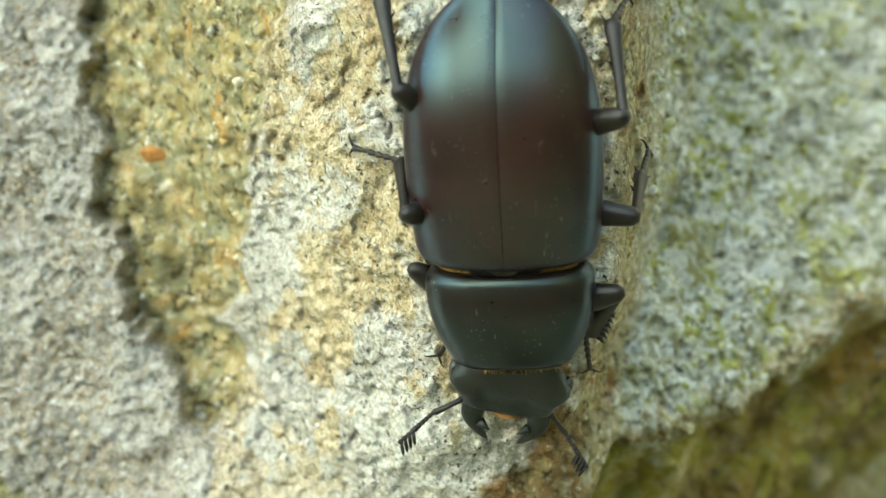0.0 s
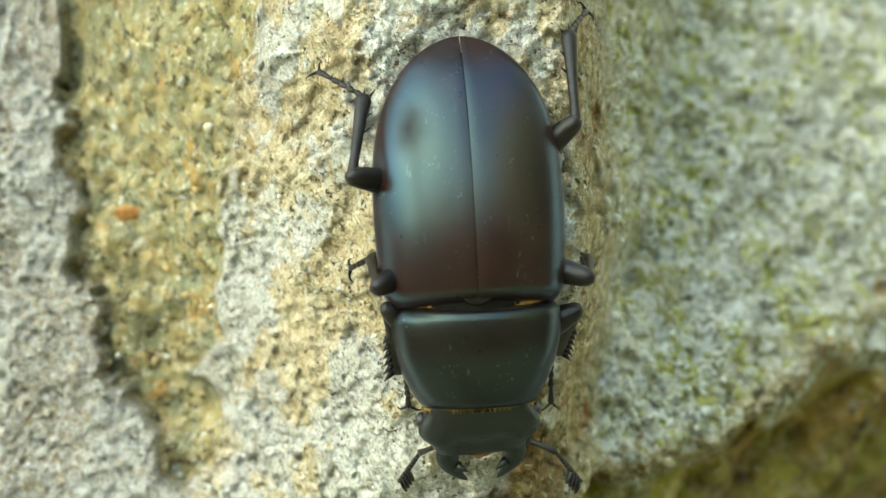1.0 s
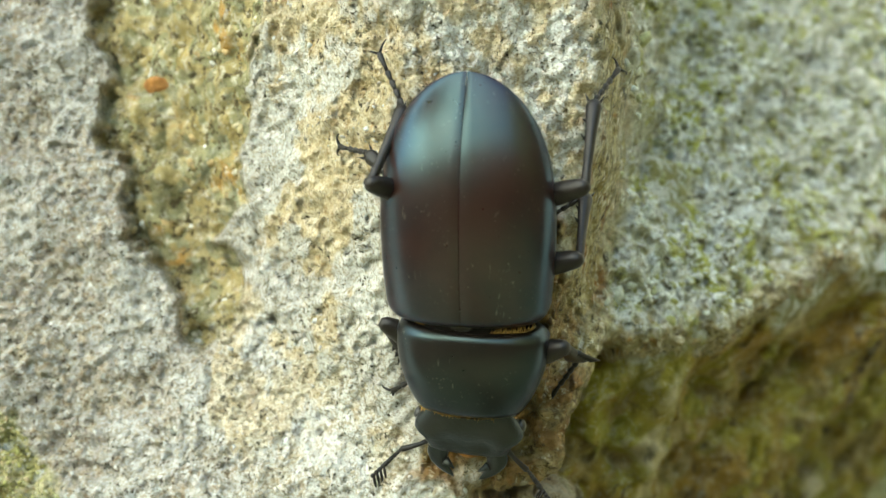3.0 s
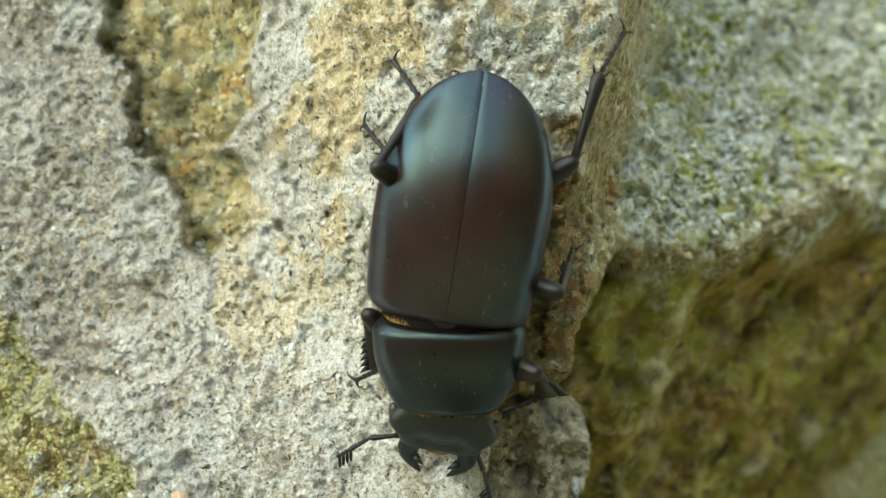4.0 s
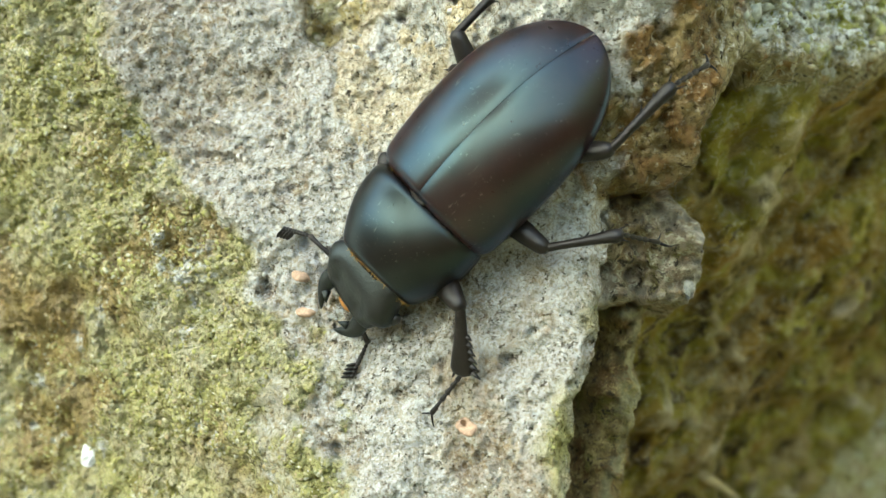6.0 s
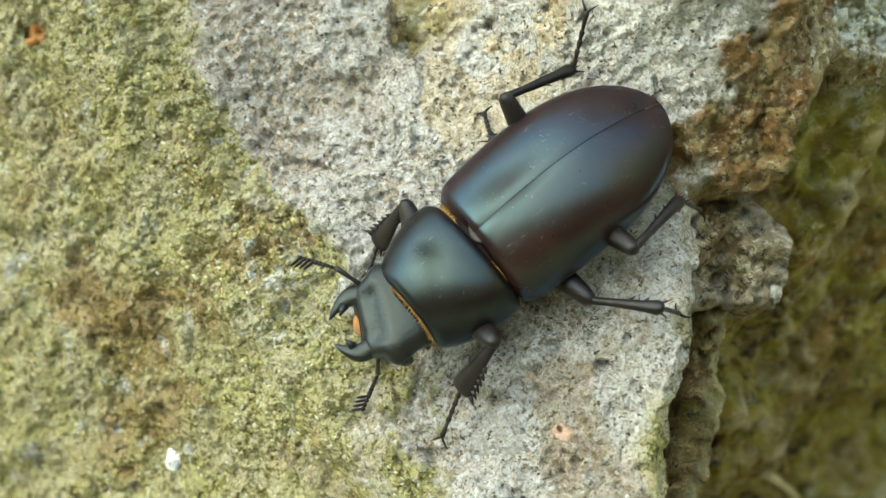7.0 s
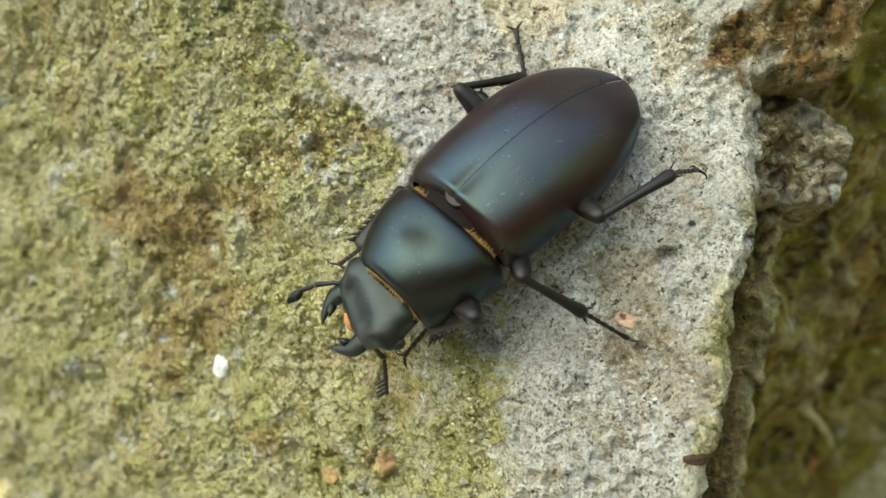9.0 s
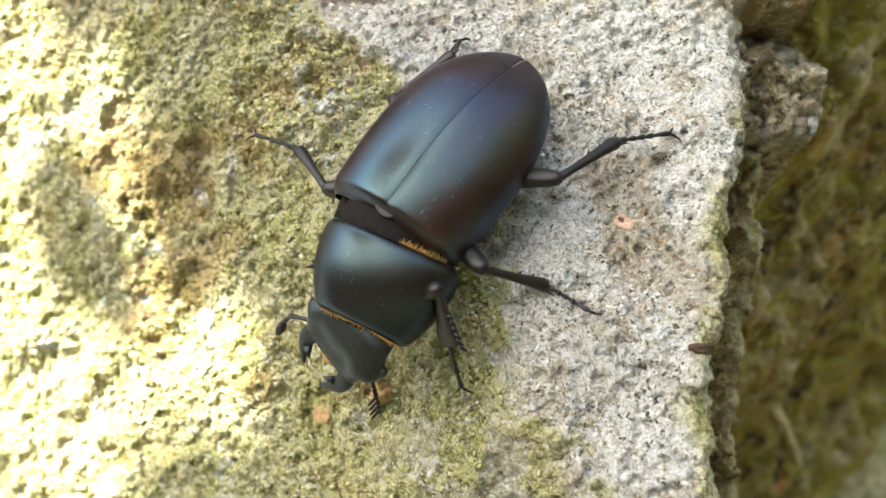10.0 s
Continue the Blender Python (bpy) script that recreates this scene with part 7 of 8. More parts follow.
    walk(joints["tarsus_FR"], [
        (0, pose(0.00363, 0.00579, 0.00238, -2.8, -0.0, -34.8)), (0.25, pose(0.0038, 0.00574, 0.00212, -9.2, 0.1, -30.8)),
        (0.5, pose(0.00399, 0.00567, 0.00187, -15.6, 0.6, -26.8)), (0.75, pose(0.00478, 0.0053, 0.00156, -33.9, 2.6, -16.8)),
        (1, pose(0.0055, 0.00486, 0.00129, -51.0, 7.2, -6.2)), (1.25, pose(0.00654, 0.00527, 0.00092, -35.1, 10.3, 0.3)),
        (1.5, pose(0.00733, 0.00544, 0.00081, -18.7, 11.0, 7.1)), (1.75, pose(0.00507, 0.00711, 0.00101, -20.4, -0.5, -23.9)),
        (2, pose(0.00317, 0.00744, 0.00259, -16.0, -8.8, -56.0)), (2.375, pose(0.00375, 0.00722, 0.00238, -19.3, -6.1, -53.0)),
        (2.75, pose(0.00431, 0.00692, 0.00218, -22.7, -3.8, -50.0)), (3.125, pose(0.00482, 0.00657, 0.002, -25.9, -1.9, -46.9)),
        (3.5, pose(0.00528, 0.00615, 0.00185, -29.1, -0.3, -43.8)), (3.75, pose(0.00514, 0.00645, 0.00176, -36.5, 0.4, -42.4)),
        (4, pose(0.00499, 0.00675, 0.00167, -43.9, 1.1, -41.0)), (4.25, pose(0.00668, 0.00605, 0.00124, -42.5, -5.2, -49.7)),
        (4.5, pose(0.00792, 0.00476, 0.00132, -39.6, -10.0, -59.7)), (4.75, pose(0.00731, 0.00513, 0.00072, -38.1, -23.6, -92.8)),
        (5, pose(0.00622, 0.00529, 0.00033, -21.4, -31.9, -131.9)), (5.375, pose(0.00561, 0.00537, 0.00066, -20.6, -16.8, -111.0)),
        (5.75, pose(0.00502, 0.0054, 0.00102, -17.6, -5.8, -89.2)), (6.125, pose(0.00443, 0.00538, 0.00142, -12.0, 1.4, -66.1)),
        (6.5, pose(0.00388, 0.00529, 0.00185, -4.4, 4.8, -42.1)), (6.75, pose(0.00631, 0.00658, 0.00104, -8.5, 5.0, -4.7)),
        (7, pose(0.00871, 0.00731, 0.00064, -9.1, 7.1, 33.1)), (7.25, pose(0.01037, 0.00809, 0.00143, -76.6, 1.5, 2.9)),
        (7.5, pose(0.01162, 0.00812, 0.00257, -119.8, -51.2, -14.6)), (7.75, pose(0.01038, 0.00817, 0.00023, -133.3, -66.2, 9.3)),
        (8, pose(0.00887, 0.00735, -0.00176, -178.7, -73.8, 64.0)), (8.25, pose(0.01072, 0.00931, -0.0014, -155.9, -73.8, 68.7)),
        (8.5, pose(0.01202, 0.0108, -0.00069, -133.4, -74.4, 73.7)), (8.75, pose(0.01, 0.00908, 0.00015, -104.1, -58.6, 49.4)),
        (9, pose(0.00667, 0.00697, 0.00125, -93.2, -40.7, 43.6)), (9.25, pose(0.00607, 0.0064, 0.0009, -100.1, -30.6, 43.0)),
        (9.5, pose(0.0054, 0.00587, 0.00055, -106.4, -20.6, 41.1)), (9.75, pose(0.00479, 0.00581, 0.00031, -101.7, -10.6, 38.1)),
        (10, pose(0.00419, 0.00575, 0.00007, -97.7, -0.5, 36.1)),
    ])
    walk(joints["femur_FL"], [
        (0, pose(-0.00271, 0.00463, 0.0034, 13.0, -0.0, 105.6)), (0.25, pose(-0.00278, 0.00449, 0.00334, 12.4, 0.1, 105.3)),
        (0.5, pose(-0.00285, 0.00436, 0.00329, 11.8, 0.1, 104.9)), (0.75, pose(-0.00278, 0.00379, 0.00265, 11.5, -0.6, 109.1)),
        (1, pose(-0.00271, 0.00322, 0.002, 11.2, -1.1, 113.3)), (1.25, pose(-0.00268, 0.00347, 0.00211, -4.0, 1.3, 99.2)),
        (1.5, pose(-0.00266, 0.00371, 0.00223, -19.0, 0.2, 84.6)), (1.75, pose(-0.00294, 0.00415, 0.00262, -2.6, 3.5, 97.5)),
        (2, pose(-0.00322, 0.00459, 0.00302, 14.0, 3.1, 111.1)), (2.375, pose(-0.00313, 0.00456, 0.003, 15.6, 2.3, 111.9)),
        (2.75, pose(-0.00304, 0.00453, 0.00299, 17.2, 1.6, 112.6)), (3.125, pose(-0.00295, 0.00451, 0.00297, 18.9, 1.0, 113.4)),
        (3.5, pose(-0.00286, 0.00448, 0.00296, 20.5, 0.6, 114.2)), (3.75, pose(-0.00318, 0.00414, 0.0029, 28.2, 2.5, 107.0)),
        (4, pose(-0.0035, 0.0038, 0.00284, 35.4, 4.8, 99.5)), (4.25, pose(-0.00309, 0.00371, 0.00266, 29.9, 3.2, 100.2)),
        (4.5, pose(-0.00268, 0.00362, 0.00248, 24.5, 1.9, 101.3)), (4.75, pose(-0.00294, 0.00349, 0.00243, 12.3, -1.0, 108.3)),
        (5, pose(-0.0032, 0.00336, 0.00238, -0.1, -2.0, 115.9)), (5.375, pose(-0.00309, 0.00352, 0.00261, 7.5, -1.5, 104.9)),
        (5.75, pose(-0.00297, 0.00368, 0.00284, 14.7, -0.1, 94.0)), (6.125, pose(-0.00286, 0.00384, 0.00307, 21.4, 2.1, 83.0)),
        (6.5, pose(-0.00275, 0.004, 0.00329, 27.3, 4.9, 71.7)), (6.75, pose(-0.00277, 0.00419, 0.00328, 28.3, 0.4, 80.1)),
        (7, pose(-0.00278, 0.00439, 0.00327, 28.6, -3.2, 88.9)), (7.25, pose(-0.00284, 0.00414, 0.00311, 28.6, -4.8, 94.8)),
        (7.5, pose(-0.00289, 0.0039, 0.00296, 28.2, -6.0, 100.9)), (7.75, pose(-0.00246, 0.004, 0.00288, 23.5, 5.3, 76.7)),
        (8, pose(-0.00204, 0.00409, 0.00279, 13.9, 11.8, 50.5)), (8.25, pose(-0.00211, 0.0041, 0.00277, 17.7, 7.5, 58.0)),
        (8.5, pose(-0.00219, 0.00411, 0.00274, 21.1, 3.9, 65.5)), (8.75, pose(-0.00256, 0.00409, 0.00254, 23.3, 1.2, 71.3)),
        (9, pose(-0.00293, 0.00407, 0.00235, 25.3, -1.1, 77.4)), (9.25, pose(-0.00316, 0.00386, 0.00221, 28.0, 0.5, 73.7)),
        (9.5, pose(-0.00338, 0.00365, 0.00206, 30.6, 1.9, 69.8)), (9.75, pose(-0.00386, 0.00347, 0.00187, 44.3, -3.1, 80.0)),
        (10, pose(-0.00434, 0.00329, 0.00169, 56.3, -9.5, 90.8)),
    ])
    walk(joints["tibia_FL"], [
        (0, pose(-0.00854, 0.003, 0.00479, -28.7, -0.0, -29.0)), (0.25, pose(-0.00863, 0.0029, 0.00467, -32.0, 1.5, -25.3)),
        (0.5, pose(-0.00872, 0.00279, 0.00456, -35.1, 2.9, -21.5)), (0.75, pose(-0.00853, 0.00179, 0.00389, -45.6, 1.2, -23.3)),
        (1, pose(-0.0083, 0.0008, 0.00321, -55.9, -0.5, -25.2)), (1.25, pose(-0.0088, 0.00246, 0.00168, -53.4, 15.3, -8.4)),
        (1.5, pose(-0.0085, 0.00426, 0.00021, -42.5, 27.0, 13.6)), (1.75, pose(-0.00909, 0.00332, 0.00234, -50.2, 14.2, 6.0)),
        (2, pose(-0.00887, 0.00249, 0.00451, -56.8, 2.9, -2.2)), (2.375, pose(-0.00871, 0.00239, 0.00467, -57.5, 4.3, 0.2)),
        (2.75, pose(-0.00853, 0.0023, 0.00483, -58.0, 5.5, 3.0)), (3.125, pose(-0.00836, 0.0022, 0.00498, -58.4, 6.6, 6.1)),
        (3.5, pose(-0.00818, 0.00211, 0.00513, -58.6, 7.6, 9.4)), (3.75, pose(-0.00845, 0.00266, 0.00583, -55.7, 8.1, 12.6)),
        (4, pose(-0.00855, 0.00327, 0.00643, -52.6, 8.3, 15.8)), (4.25, pose(-0.00842, 0.00292, 0.00575, -65.2, 8.9, 16.2)),
        (4.5, pose(-0.00824, 0.00259, 0.00505, -77.8, 9.6, 16.6)), (4.75, pose(-0.00869, 0.00156, 0.00375, -75.6, 28.8, 31.1)),
        (5, pose(-0.00879, 0.00065, 0.00238, -59.3, 44.6, 55.6)), (5.375, pose(-0.00903, 0.00191, 0.00342, -42.9, 27.7, 54.3)),
        (5.75, pose(-0.00897, 0.00326, 0.00442, -31.4, 13.2, 44.6)), (6.125, pose(-0.00859, 0.00463, 0.00533, -19.8, 3.0, 30.2)),
        (6.5, pose(-0.00791, 0.00596, 0.00613, -7.0, -2.4, 13.4)), (6.75, pose(-0.00815, 0.00516, 0.00622, -22.1, -2.2, 9.5)),
        (7, pose(-0.00824, 0.00433, 0.00624, -37.2, -3.0, 5.2)), (7.25, pose(-0.00825, 0.00344, 0.00607, -49.8, -1.5, 6.5)),
        (7.5, pose(-0.00821, 0.00256, 0.00588, -62.4, 0.1, 7.9)), (7.75, pose(-0.00796, 0.00553, 0.00534, -56.0, -5.8, 2.8)),
        (8, pose(-0.0065, 0.00816, 0.00426, -48.7, -10.1, -3.9)), (8.25, pose(-0.007, 0.00745, 0.00464, -48.5, -14.8, -14.3)),
        (8.5, pose(-0.00739, 0.00666, 0.00498, -46.3, -18.6, -26.0)), (8.75, pose(-0.00794, 0.00597, 0.005, -44.3, -19.3, -35.2)),
        (9, pose(-0.00842, 0.00525, 0.005, -41.5, -19.5, -44.6)), (9.25, pose(-0.00841, 0.00543, 0.00512, -53.1, 2.3, -20.5)),
        (9.5, pose(-0.00836, 0.0056, 0.00522, -51.3, 23.4, 6.8)), (9.75, pose(-0.00828, 0.00402, 0.00621, -57.8, 18.7, 10.2)),
        (10, pose(-0.00777, 0.00238, 0.00678, -65.9, 17.3, 9.3)),
    ])
    walk(joints["tarsus_FL"], [
        (0, pose(-0.0058, 0.00794, 0.0017, -24.8, 0.0, 4.1)), (0.25, pose(-0.00637, 0.00787, 0.00126, -18.0, -0.9, 1.5)),
        (0.5, pose(-0.00697, 0.00776, 0.00086, -11.1, -1.3, -1.1)), (0.75, pose(-0.00683, 0.00597, -0.00071, -17.1, -0.9, -0.3)),
        (1, pose(-0.00672, 0.00404, -0.00212, -23.1, -0.5, 0.6)), (1.25, pose(-0.00959, 0.00646, -0.00331, -32.9, 2.8, 10.3)),
        (1.5, pose(-0.01154, 0.00841, -0.00367, -41.7, 6.8, 20.5)), (1.75, pose(-0.01073, 0.0073, -0.00245, -34.4, -7.1, 1.9)),
        (2, pose(-0.009, 0.00603, -0.00087, -22.1, -15.3, -20.2)), (2.375, pose(-0.00912, 0.00585, -0.00075, -16.7, -12.8, -24.4)),
        (2.75, pose(-0.00924, 0.00567, -0.00061, -11.4, -10.6, -27.8)), (3.125, pose(-0.00935, 0.00549, -0.00047, -6.2, -8.5, -30.7)),
        (3.5, pose(-0.00945, 0.0053, -0.00031, -1.1, -6.8, -33.1)), (3.75, pose(-0.00998, 0.00604, 0.00057, -10.0, -5.3, -41.2)),
        (4, pose(-0.01032, 0.00683, 0.00137, -18.7, -5.2, -49.7)), (4.25, pose(-0.01004, 0.00527, -0.00002, -5.2, -0.9, -38.0)),
        (4.5, pose(-0.00963, 0.0036, -0.00116, 8.5, 0.2, -25.3)), (4.75, pose(-0.01209, 0.00138, -0.00171, 4.8, 0.6, -29.2)),
        (5, pose(-0.0137, -0.0007, -0.00157, 1.1, 0.7, -33.2)), (5.375, pose(-0.01405, 0.003, -0.00047, -1.9, 0.3, -18.6)),
        (5.75, pose(-0.01337, 0.00664, 0.00115, -4.7, 0.6, -4.0)), (6.125, pose(-0.01174, 0.00981, 0.00315, -7.3, 1.4, 10.6)),
        (6.5, pose(-0.00936, 0.01219, 0.00535, -9.3, 2.4, 25.2)), (6.75, pose(-0.00904, 0.01106, 0.0038, -14.7, 1.8, 24.5)),
        (7, pose(-0.0085, 0.00946, 0.00235, -20.1, 1.2, 23.9)), (7.25, pose(-0.0086, 0.00759, 0.00116, -28.3, 1.3, 25.3)),
        (7.5, pose(-0.00862, 0.00552, 0.00017, -36.4, 1.6, 26.9)), (7.75, pose(-0.00759, 0.00915, 0.00003, -35.8, -3.5, 18.1)),
        (8, pose(-0.00536, 0.01234, -0.00051, -34.1, -7.5, 8.5)), (8.25, pose(-0.00475, 0.01128, -0.00003, -42.1, -5.4, 8.8)),
        (8.5, pose(-0.0041, 0.01001, 0.00057, -50.2, -3.6, 9.1)), (8.75, pose(-0.00407, 0.00888, 0.00076, -49.8, -8.5, 1.6)),
        (9, pose(-0.00402, 0.00768, 0.00098, -48.1, -12.5, -7.0)), (9.25, pose(-0.00725, 0.00912, -0.00002, -55.1, 2.1, 6.7)),
        (9.5, pose(-0.01081, 0.00936, 0.00061, -57.0, 15.9, 22.8)), (9.75, pose(-0.0106, 0.00708, 0.00104, -54.9, 15.1, 27.8)),
        (10, pose(-0.00992, 0.00469, 0.00117, -52.8, 14.2, 32.5)),
    ])
    walk(joints["scape_R"], [
        (0, pose(0.00354, 0.01136, 0.0058, 19.0, -0.0, -70.3)), (0.25, pose(0.00304, 0.01167, 0.00571, 12.3, 0.2, -71.1)),
        (0.5, pose(0.00254, 0.01198, 0.00563, 5.5, 0.3, -71.8)), (0.75, pose(0.00275, 0.01138, 0.00347, -24.5, -0.0, -68.4)),
        (1, pose(0.00296, 0.01078, 0.00132, -54.5, 1.3, -64.6)), (1.25, pose(0.00292, 0.01107, 0.00164, -47.1, 1.7, -63.6)),
        (1.5, pose(0.00289, 0.01137, 0.00196, -39.7, 1.9, -62.7)), (1.75, pose(0.00279, 0.01165, 0.00334, -10.7, -3.1, -70.1)),
        (2, pose(0.00269, 0.01193, 0.00471, 18.7, -3.9, -79.7)), (2.375, pose(0.00283, 0.01185, 0.00469, 18.4, -3.4, -77.8)),
        (2.75, pose(0.00297, 0.01178, 0.00467, 18.0, -3.1, -75.9)), (3.125, pose(0.00311, 0.0117, 0.00465, 17.7, -2.8, -74.1)),
        (3.5, pose(0.00325, 0.01162, 0.00463, 17.3, -2.6, -72.3)), (3.75, pose(0.00252, 0.01157, 0.00433, 12.6, -1.4, -74.5)),
        (4, pose(0.00179, 0.01151, 0.00403, 7.8, -0.7, -77.0)), (4.25, pose(0.00283, 0.01087, 0.00344, 1.4, 0.1, -82.6)),
        (4.5, pose(0.00387, 0.01023, 0.00284, -5.0, 0.2, -88.3)), (4.75, pose(0.0038, 0.00963, 0.00256, -10.0, -0.3, -94.8)),
        (5, pose(0.00372, 0.00902, 0.00228, -14.9, -1.1, -101.3)), (5.375, pose(0.00367, 0.00942, 0.00313, -4.9, 0.3, -95.8)),
        (5.75, pose(0.00362, 0.00983, 0.00397, 5.2, 0.6, -90.0)), (6.125, pose(0.00357, 0.01023, 0.00481, 15.2, 0.1, -84.1)),
        (6.5, pose(0.00352, 0.01063, 0.00565, 25.0, -1.2, -78.2)), (6.75, pose(0.00366, 0.01052, 0.00565, 25.1, -1.8, -75.5)),
        (7, pose(0.0038, 0.01042, 0.00565, 25.2, -2.3, -72.8)), (7.25, pose(0.00359, 0.01049, 0.00525, 23.9, -3.1, -68.9)),
        (7.5, pose(0.00338, 0.01056, 0.00485, 22.5, -3.7, -64.9)), (7.75, pose(0.00407, 0.01049, 0.00449, 22.4, -0.7, -71.6)),
        (8, pose(0.00476, 0.01042, 0.00413, 22.0, 1.7, -78.6)), (8.25, pose(0.00465, 0.01045, 0.00406, 20.8, -1.7, -68.9)),
        (8.5, pose(0.00455, 0.01049, 0.00399, 18.9, -4.1, -58.9)), (8.75, pose(0.0041, 0.01048, 0.00344, 7.5, -4.9, -52.1)),
        (9, pose(0.00366, 0.01047, 0.00288, -4.0, -4.4, -45.3)), (9.25, pose(0.00316, 0.01055, 0.00227, -14.0, -3.9, -54.7)),
        (9.5, pose(0.00266, 0.01064, 0.00166, -23.6, -4.8, -64.6)), (9.75, pose(0.0021, 0.0103, 0.00125, -24.3, -5.0, -68.7)),
        (10, pose(0.00153, 0.00997, 0.00085, -25.0, -5.2, -72.9)),
    ])
    walk(joints["club_R"], [
        (0, pose(0.00631, 0.01235, 0.00682, 27.2, -0.0, -55.4)), (0.25, pose(0.00591, 0.01265, 0.00638, 24.0, -2.7, -48.3)),
        (0.5, pose(0.00548, 0.01295, 0.00592, 20.3, -4.5, -40.9)), (0.75, pose(0.00538, 0.01242, 0.00218, -6.1, -4.5, -37.4)),
        (1, pose(0.00457, 0.01161, -0.00121, -32.4, -3.3, -34.2)), (1.25, pose(0.00479, 0.01207, -0.00063, -35.8, -0.8, -30.8)),
        (1.5, pose(0.00498, 0.01252, -0.00002, -38.9, 1.3, -27.1)), (1.75, pose(0.00567, 0.01266, 0.00277, -14.8, -4.0, -35.5)),
        (2, pose(0.00557, 0.01252, 0.00571, 9.8, -5.1, -45.6)), (2.375, pose(0.0057, 0.01253, 0.00567, 12.0, -3.9, -46.0)),
        (2.75, pose(0.00582, 0.01254, 0.00563, 14.1, -2.9, -46.4)), (3.125, pose(0.00595, 0.01255, 0.00559, 16.2, -2.2, -46.7)),
        (3.5, pose(0.00606, 0.01256, 0.00555, 18.4, -1.6, -47.1)), (3.75, pose(0.00544, 0.01239, 0.00501, 6.0, -1.2, -47.2)),
        (4, pose(0.00479, 0.01221, 0.00446, -6.4, -0.9, -47.4)), (4.25, pose(0.00591, 0.01127, 0.00352, 4.7, -1.6, -57.8)),
        (4.5, pose(0.00697, 0.01032, 0.00258, 15.6, -0.5, -68.3)), (4.75, pose(0.00684, 0.00937, 0.00202, -6.7, -0.1, -70.0)),
        (5, pose(0.00666, 0.00842, 0.00149, -29.0, -0.2, -71.9)), (5.375, pose(0.00675, 0.00912, 0.00286, -23.4, 1.5, -67.8)),
        (5.75, pose(0.00671, 0.00982, 0.00425, -17.7, 2.5, -63.5)), (6.125, pose(0.00655, 0.01053, 0.00563, -11.9, 3.0, -59.2)),
        (6.5, pose(0.00627, 0.01123, 0.00697, -6.0, 3.0, -54.9)), (6.75, pose(0.00637, 0.01127, 0.00697, 4.8, 2.3, -54.2)),
        (7, pose(0.00647, 0.0113, 0.00697, 15.7, 1.8, -53.6)), (7.25, pose(0.00621, 0.01158, 0.0065, 16.1, 0.0, -47.5)),
        (7.5, pose(0.00595, 0.01185, 0.00603, 16.4, -1.3, -41.3)), (7.75, pose(0.00679, 0.01141, 0.00568, 19.0, 1.3, -51.9)),
        (8, pose(0.00759, 0.01096, 0.0053, 21.0, 3.8, -62.6)), (8.25, pose(0.00735, 0.01153, 0.00517, 11.3, 1.6, -58.2)),
        (8.5, pose(0.00703, 0.01207, 0.005, 1.6, 0.5, -53.3)), (8.75, pose(0.00651, 0.0124, 0.00384, -18.2, 0.4, -53.5)),
        (9, pose(0.00587, 0.01263, 0.00267, -37.9, 0.2, -53.7)), (9.25, pose(0.00565, 0.01225, 0.00152, -42.7, 0.6, -52.9)),
        (9.5, pose(0.00528, 0.01177, 0.00042, -47.4, 1.0, -52.1)), (9.75, pose(0.00477, 0.01123, -0.00002, -53.8, -1.3, -54.7)),
        (10, pose(0.00425, 0.01068, -0.00046, -60.0, -3.6, -57.8)),
    ])
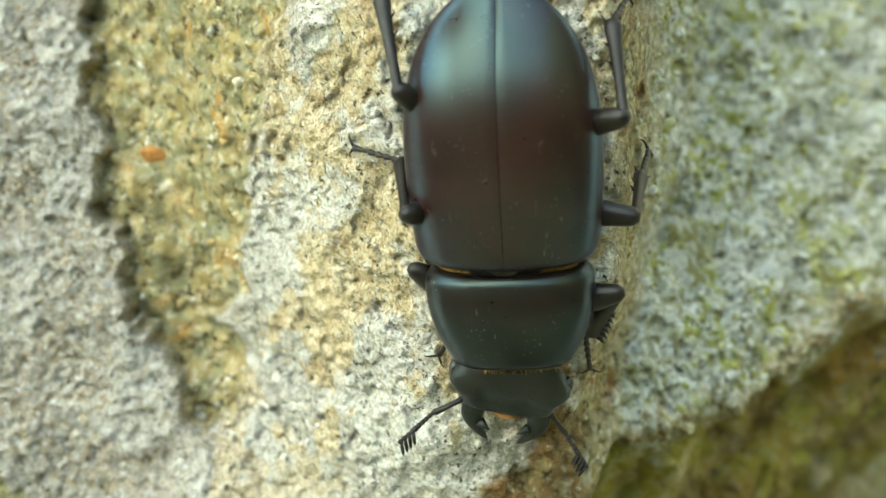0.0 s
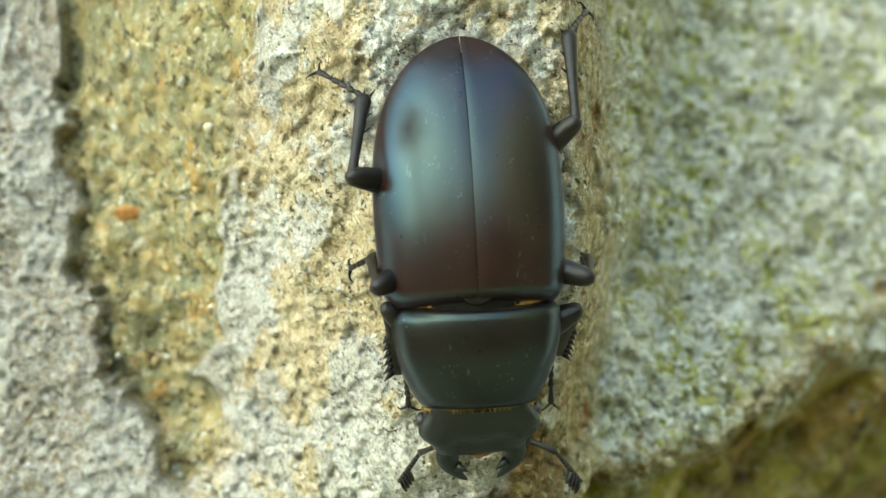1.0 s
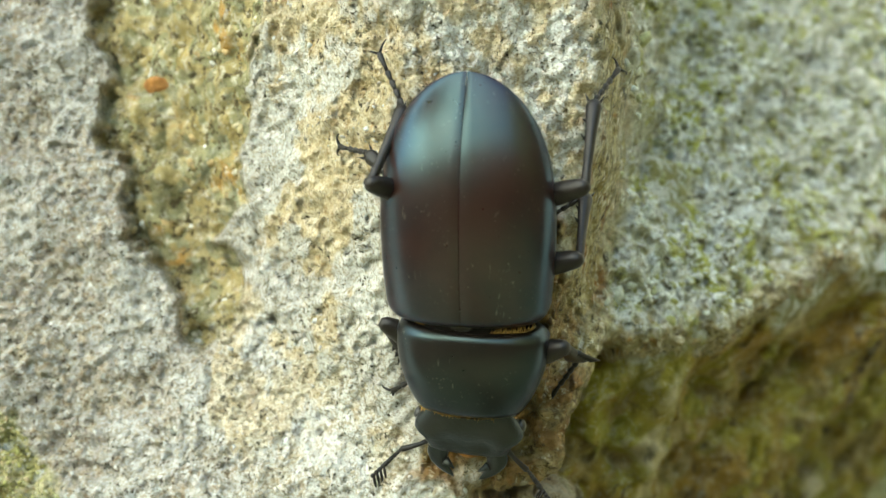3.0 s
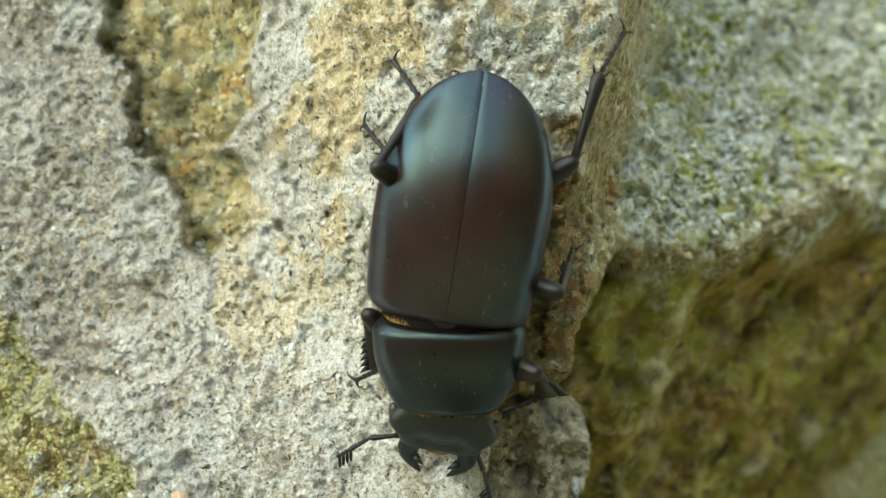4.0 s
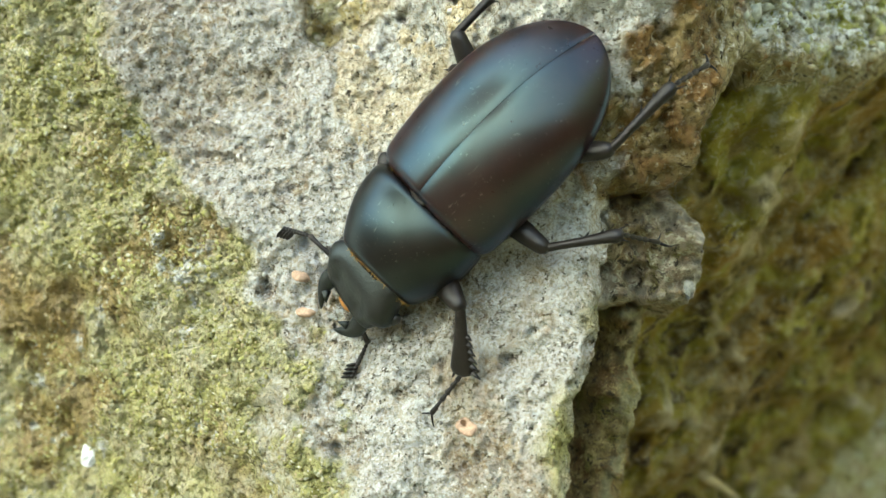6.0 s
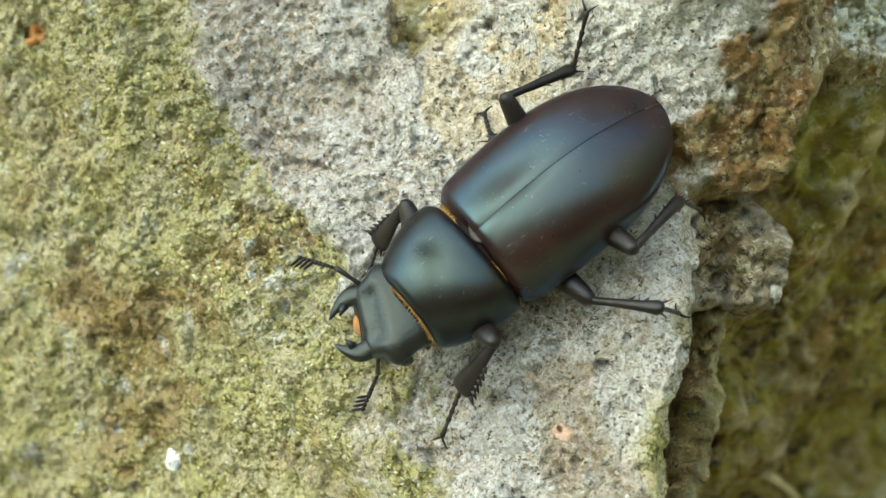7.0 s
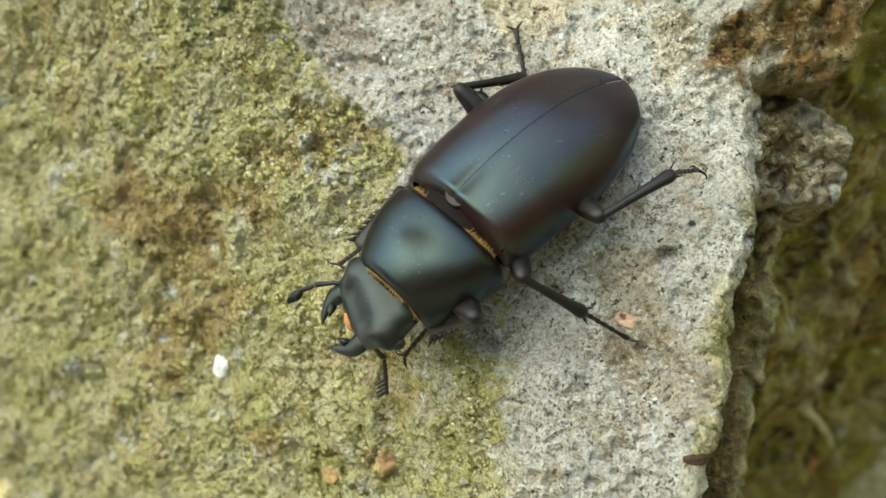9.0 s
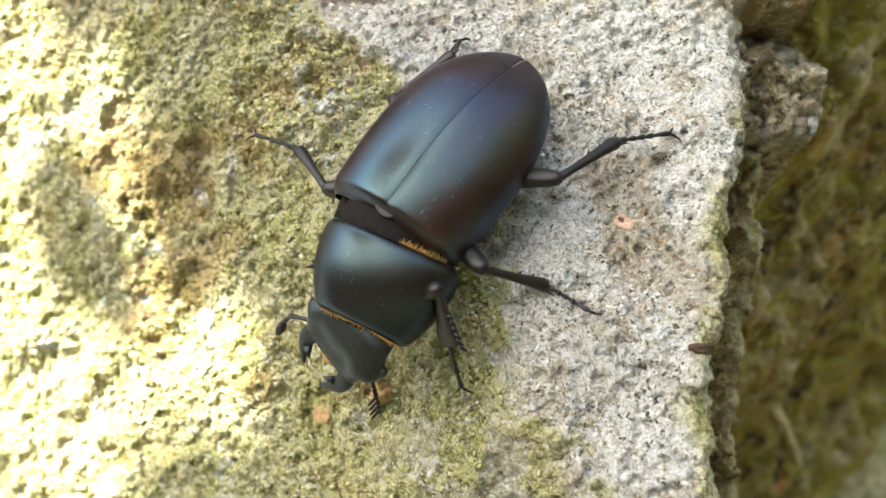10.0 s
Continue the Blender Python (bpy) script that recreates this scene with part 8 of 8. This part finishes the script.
    walk(joints["scape_L"], [
        (0, pose(-0.00258, 0.01239, 0.0059, -9.6, 0.0, 28.7)), (0.25, pose(-0.00311, 0.01192, 0.00575, -2.7, 0.5, 32.6)),
        (0.5, pose(-0.00364, 0.01146, 0.0056, 4.1, 0.5, 36.6)), (0.75, pose(-0.00344, 0.01101, 0.0035, 7.4, -0.4, 50.3)),
        (1, pose(-0.00324, 0.01055, 0.0014, 10.2, -1.6, 64.1)), (1.25, pose(-0.00328, 0.01083, 0.0017, 8.3, -0.9, 61.6)),
        (1.5, pose(-0.00332, 0.0111, 0.002, 6.5, -0.4, 59.1)), (1.75, pose(-0.00342, 0.01149, 0.00335, -13.0, 0.2, 53.5)),
        (2, pose(-0.00352, 0.01187, 0.00471, -32.3, -0.9, 47.6)), (2.375, pose(-0.00337, 0.01194, 0.00469, -22.6, -1.7, 45.4)),
        (2.75, pose(-0.00323, 0.01201, 0.00467, -12.9, -2.0, 43.2)), (3.125, pose(-0.00308, 0.01208, 0.00465, -3.1, -1.9, 41.1)),
        (3.5, pose(-0.00293, 0.01214, 0.00463, 6.6, -1.5, 39.0)), (3.75, pose(-0.00367, 0.01192, 0.00431, -8.8, -0.6, 32.2)),
        (4, pose(-0.00441, 0.0117, 0.004, -24.1, -1.3, 25.0)), (4.25, pose(-0.00328, 0.01172, 0.00333, -44.6, -0.6, 26.3)),
        (4.5, pose(-0.00215, 0.01175, 0.00266, -65.1, 0.6, 27.5)), (4.75, pose(-0.00199, 0.01175, 0.00223, -70.2, 17.5, 35.6)),
        (5, pose(-0.00184, 0.01175, 0.0018, -67.1, 31.9, 53.6)), (5.375, pose(-0.00201, 0.01183, 0.00279, -58.3, 17.9, 53.4)),
        (5.75, pose(-0.00218, 0.01191, 0.00379, -51.7, 5.7, 47.8)), (6.125, pose(-0.00235, 0.01199, 0.00478, -44.2, -4.0, 38.7)),
        (6.5, pose(-0.00252, 0.01207, 0.00577, -34.9, -10.6, 27.1)), (6.75, pose(-0.00223, 0.01243, 0.00578, -46.0, -7.4, 27.9)),
        (7, pose(-0.00193, 0.0128, 0.00579, -57.1, -4.8, 28.5)), (7.25, pose(-0.00226, 0.01255, 0.0053, -64.1, -6.5, 27.3)),
        (7.5, pose(-0.00258, 0.01231, 0.00482, -71.1, -8.5, 26.4)), (7.75, pose(-0.00186, 0.01233, 0.00443, -66.9, -11.2, 25.4)),
        (8, pose(-0.00114, 0.01235, 0.00403, -61.8, -12.2, 21.0)), (8.25, pose(-0.00124, 0.01239, 0.00395, -61.7, -4.5, 25.1)),
        (8.5, pose(-0.00135, 0.01243, 0.00386, -61.1, 3.1, 29.1)), (8.75, pose(-0.00176, 0.01251, 0.0032, -76.1, 5.4, 30.4)),
        (9, pose(-0.00217, 0.01259, 0.00253, -91.0, 8.1, 31.1)), (9.25, pose(-0.0028, 0.01216, 0.00193, -89.7, 12.2, 31.0)),
        (9.5, pose(-0.00344, 0.01172, 0.00133, -88.3, 16.4, 31.0)), (9.75, pose(-0.00392, 0.01168, 0.00069, -99.2, 15.4, 31.0)),
        (10, pose(-0.0044, 0.01164, 0.00004, -109.9, 14.3, 31.2)),
    ])
    walk(joints["club_L"], [
        (0, pose(-0.00405, 0.01507, 0.00539, -0.7, 0.0, 26.8)), (0.25, pose(-0.00479, 0.01454, 0.0056, 13.7, 0.0, 30.4)),
        (0.5, pose(-0.00549, 0.01395, 0.00582, 28.0, -0.7, 34.1)), (0.75, pose(-0.00581, 0.01297, 0.00389, 2.5, -1.4, 36.4)),
        (1, pose(-0.006, 0.01188, 0.00194, -23.1, -1.2, 38.8)), (1.25, pose(-0.00599, 0.01228, 0.00215, -21.0, -2.2, 34.8)),
        (1.5, pose(-0.00597, 0.01269, 0.00235, -18.9, -2.9, 30.6)), (1.75, pose(-0.00585, 0.01329, 0.00266, -15.4, -1.4, 33.8)),
        (2, pose(-0.00544, 0.01366, 0.00305, -11.9, -0.3, 37.1)), (2.375, pose(-0.00539, 0.01398, 0.0035, -9.6, -0.5, 35.7)),
        (2.75, pose(-0.00528, 0.01423, 0.00398, -7.3, -0.6, 34.2)), (3.125, pose(-0.00511, 0.01442, 0.00448, -5.0, -0.6, 32.8)),
        (3.5, pose(-0.00488, 0.01453, 0.00498, -2.7, -0.5, 31.3)), (3.75, pose(-0.00531, 0.01452, 0.00384, -7.8, -0.6, 26.3)),
        (4, pose(-0.00559, 0.01428, 0.00273, -12.9, -1.0, 21.2)), (4.25, pose(-0.00424, 0.01371, 0.00115, -25.1, -0.7, 21.6)),
        (4.5, pose(-0.00277, 0.01289, -0.00016, -37.3, -0.4, 21.9)), (4.75, pose(-0.00332, 0.01209, -0.00056, -17.1, 1.8, 25.8)),
        (5, pose(-0.00371, 0.01125, -0.00063, 3.2, 2.5, 30.2)), (5.375, pose(-0.0038, 0.01215, 0.00028, 5.0, 2.0, 28.0)),
        (5.75, pose(-0.00377, 0.01303, 0.00136, 6.7, 1.7, 25.8)), (6.125, pose(-0.00362, 0.01382, 0.00262, 8.5, 1.5, 23.6)),
        (6.5, pose(-0.00339, 0.01449, 0.00402, 10.3, 1.4, 21.4)), (6.75, pose(-0.00298, 0.01448, 0.00357, 2.7, 0.6, 24.5)),
        (7, pose(-0.00255, 0.01438, 0.00319, -5.0, 0.4, 27.7)), (7.25, pose(-0.0026, 0.0139, 0.00253, -9.4, 0.4, 30.0)),
        (7.5, pose(-0.00264, 0.0134, 0.00191, -13.8, 0.6, 32.3)), (7.75, pose(-0.00188, 0.01367, 0.00162, -10.6, 0.5, 32.5)),
        (8, pose(-0.00113, 0.01393, 0.00136, -7.3, 0.4, 32.6)), (8.25, pose(-0.00167, 0.01382, 0.00122, -9.0, 0.3, 32.4)),
        (8.5, pose(-0.00221, 0.01367, 0.00115, -10.6, 0.2, 32.1)), (8.75, pose(-0.00238, 0.01301, 0.0002, -29.0, 0.7, 35.7)),
        (9, pose(-0.00251, 0.01232, -0.00054, -47.3, 2.1, 39.5)), (9.25, pose(-0.00338, 0.01183, -0.0011, -32.7, 5.1, 44.3)),
        (9.5, pose(-0.00424, 0.01135, -0.00164, -17.7, 6.3, 49.6)), (9.75, pose(-0.00436, 0.01084, -0.00227, -16.8, 4.8, 49.5)),
        (10, pose(-0.00447, 0.01036, -0.00279, -15.9, 3.6, 49.3)),
    ])
    # the added twigs slide so that their lanes let sun patches in
    home = GAP + SUN_WAY * 0.8
    walk(sun_patch_twig, [(t, Matrix.Translation(home + ACROSS * a + ALONG * b)) for t, a, b in (
        (0, 0.056, -0.020), (9.2, 0.056, -0.020), (9.5, 0.048, -0.018), (9.7, 0.032, -0.013), (9.9, 0.010, -0.004), (10, 0, 0))])
    home = SIDE_GAP + SUN_WAY * 0.95
    walk(side_twig, [(t, Matrix.Translation(home + ACROSS * a + ALONG * b)) for t, a, b in (
        (0, 0, 0.032), (8.8, 0, 0.030), (9.0, 0, 0.018), (9.2, 0, 0), (9.35, 0, 0.010), (9.6, 0, 0.030), (10, 0, 0.032))])


motions()
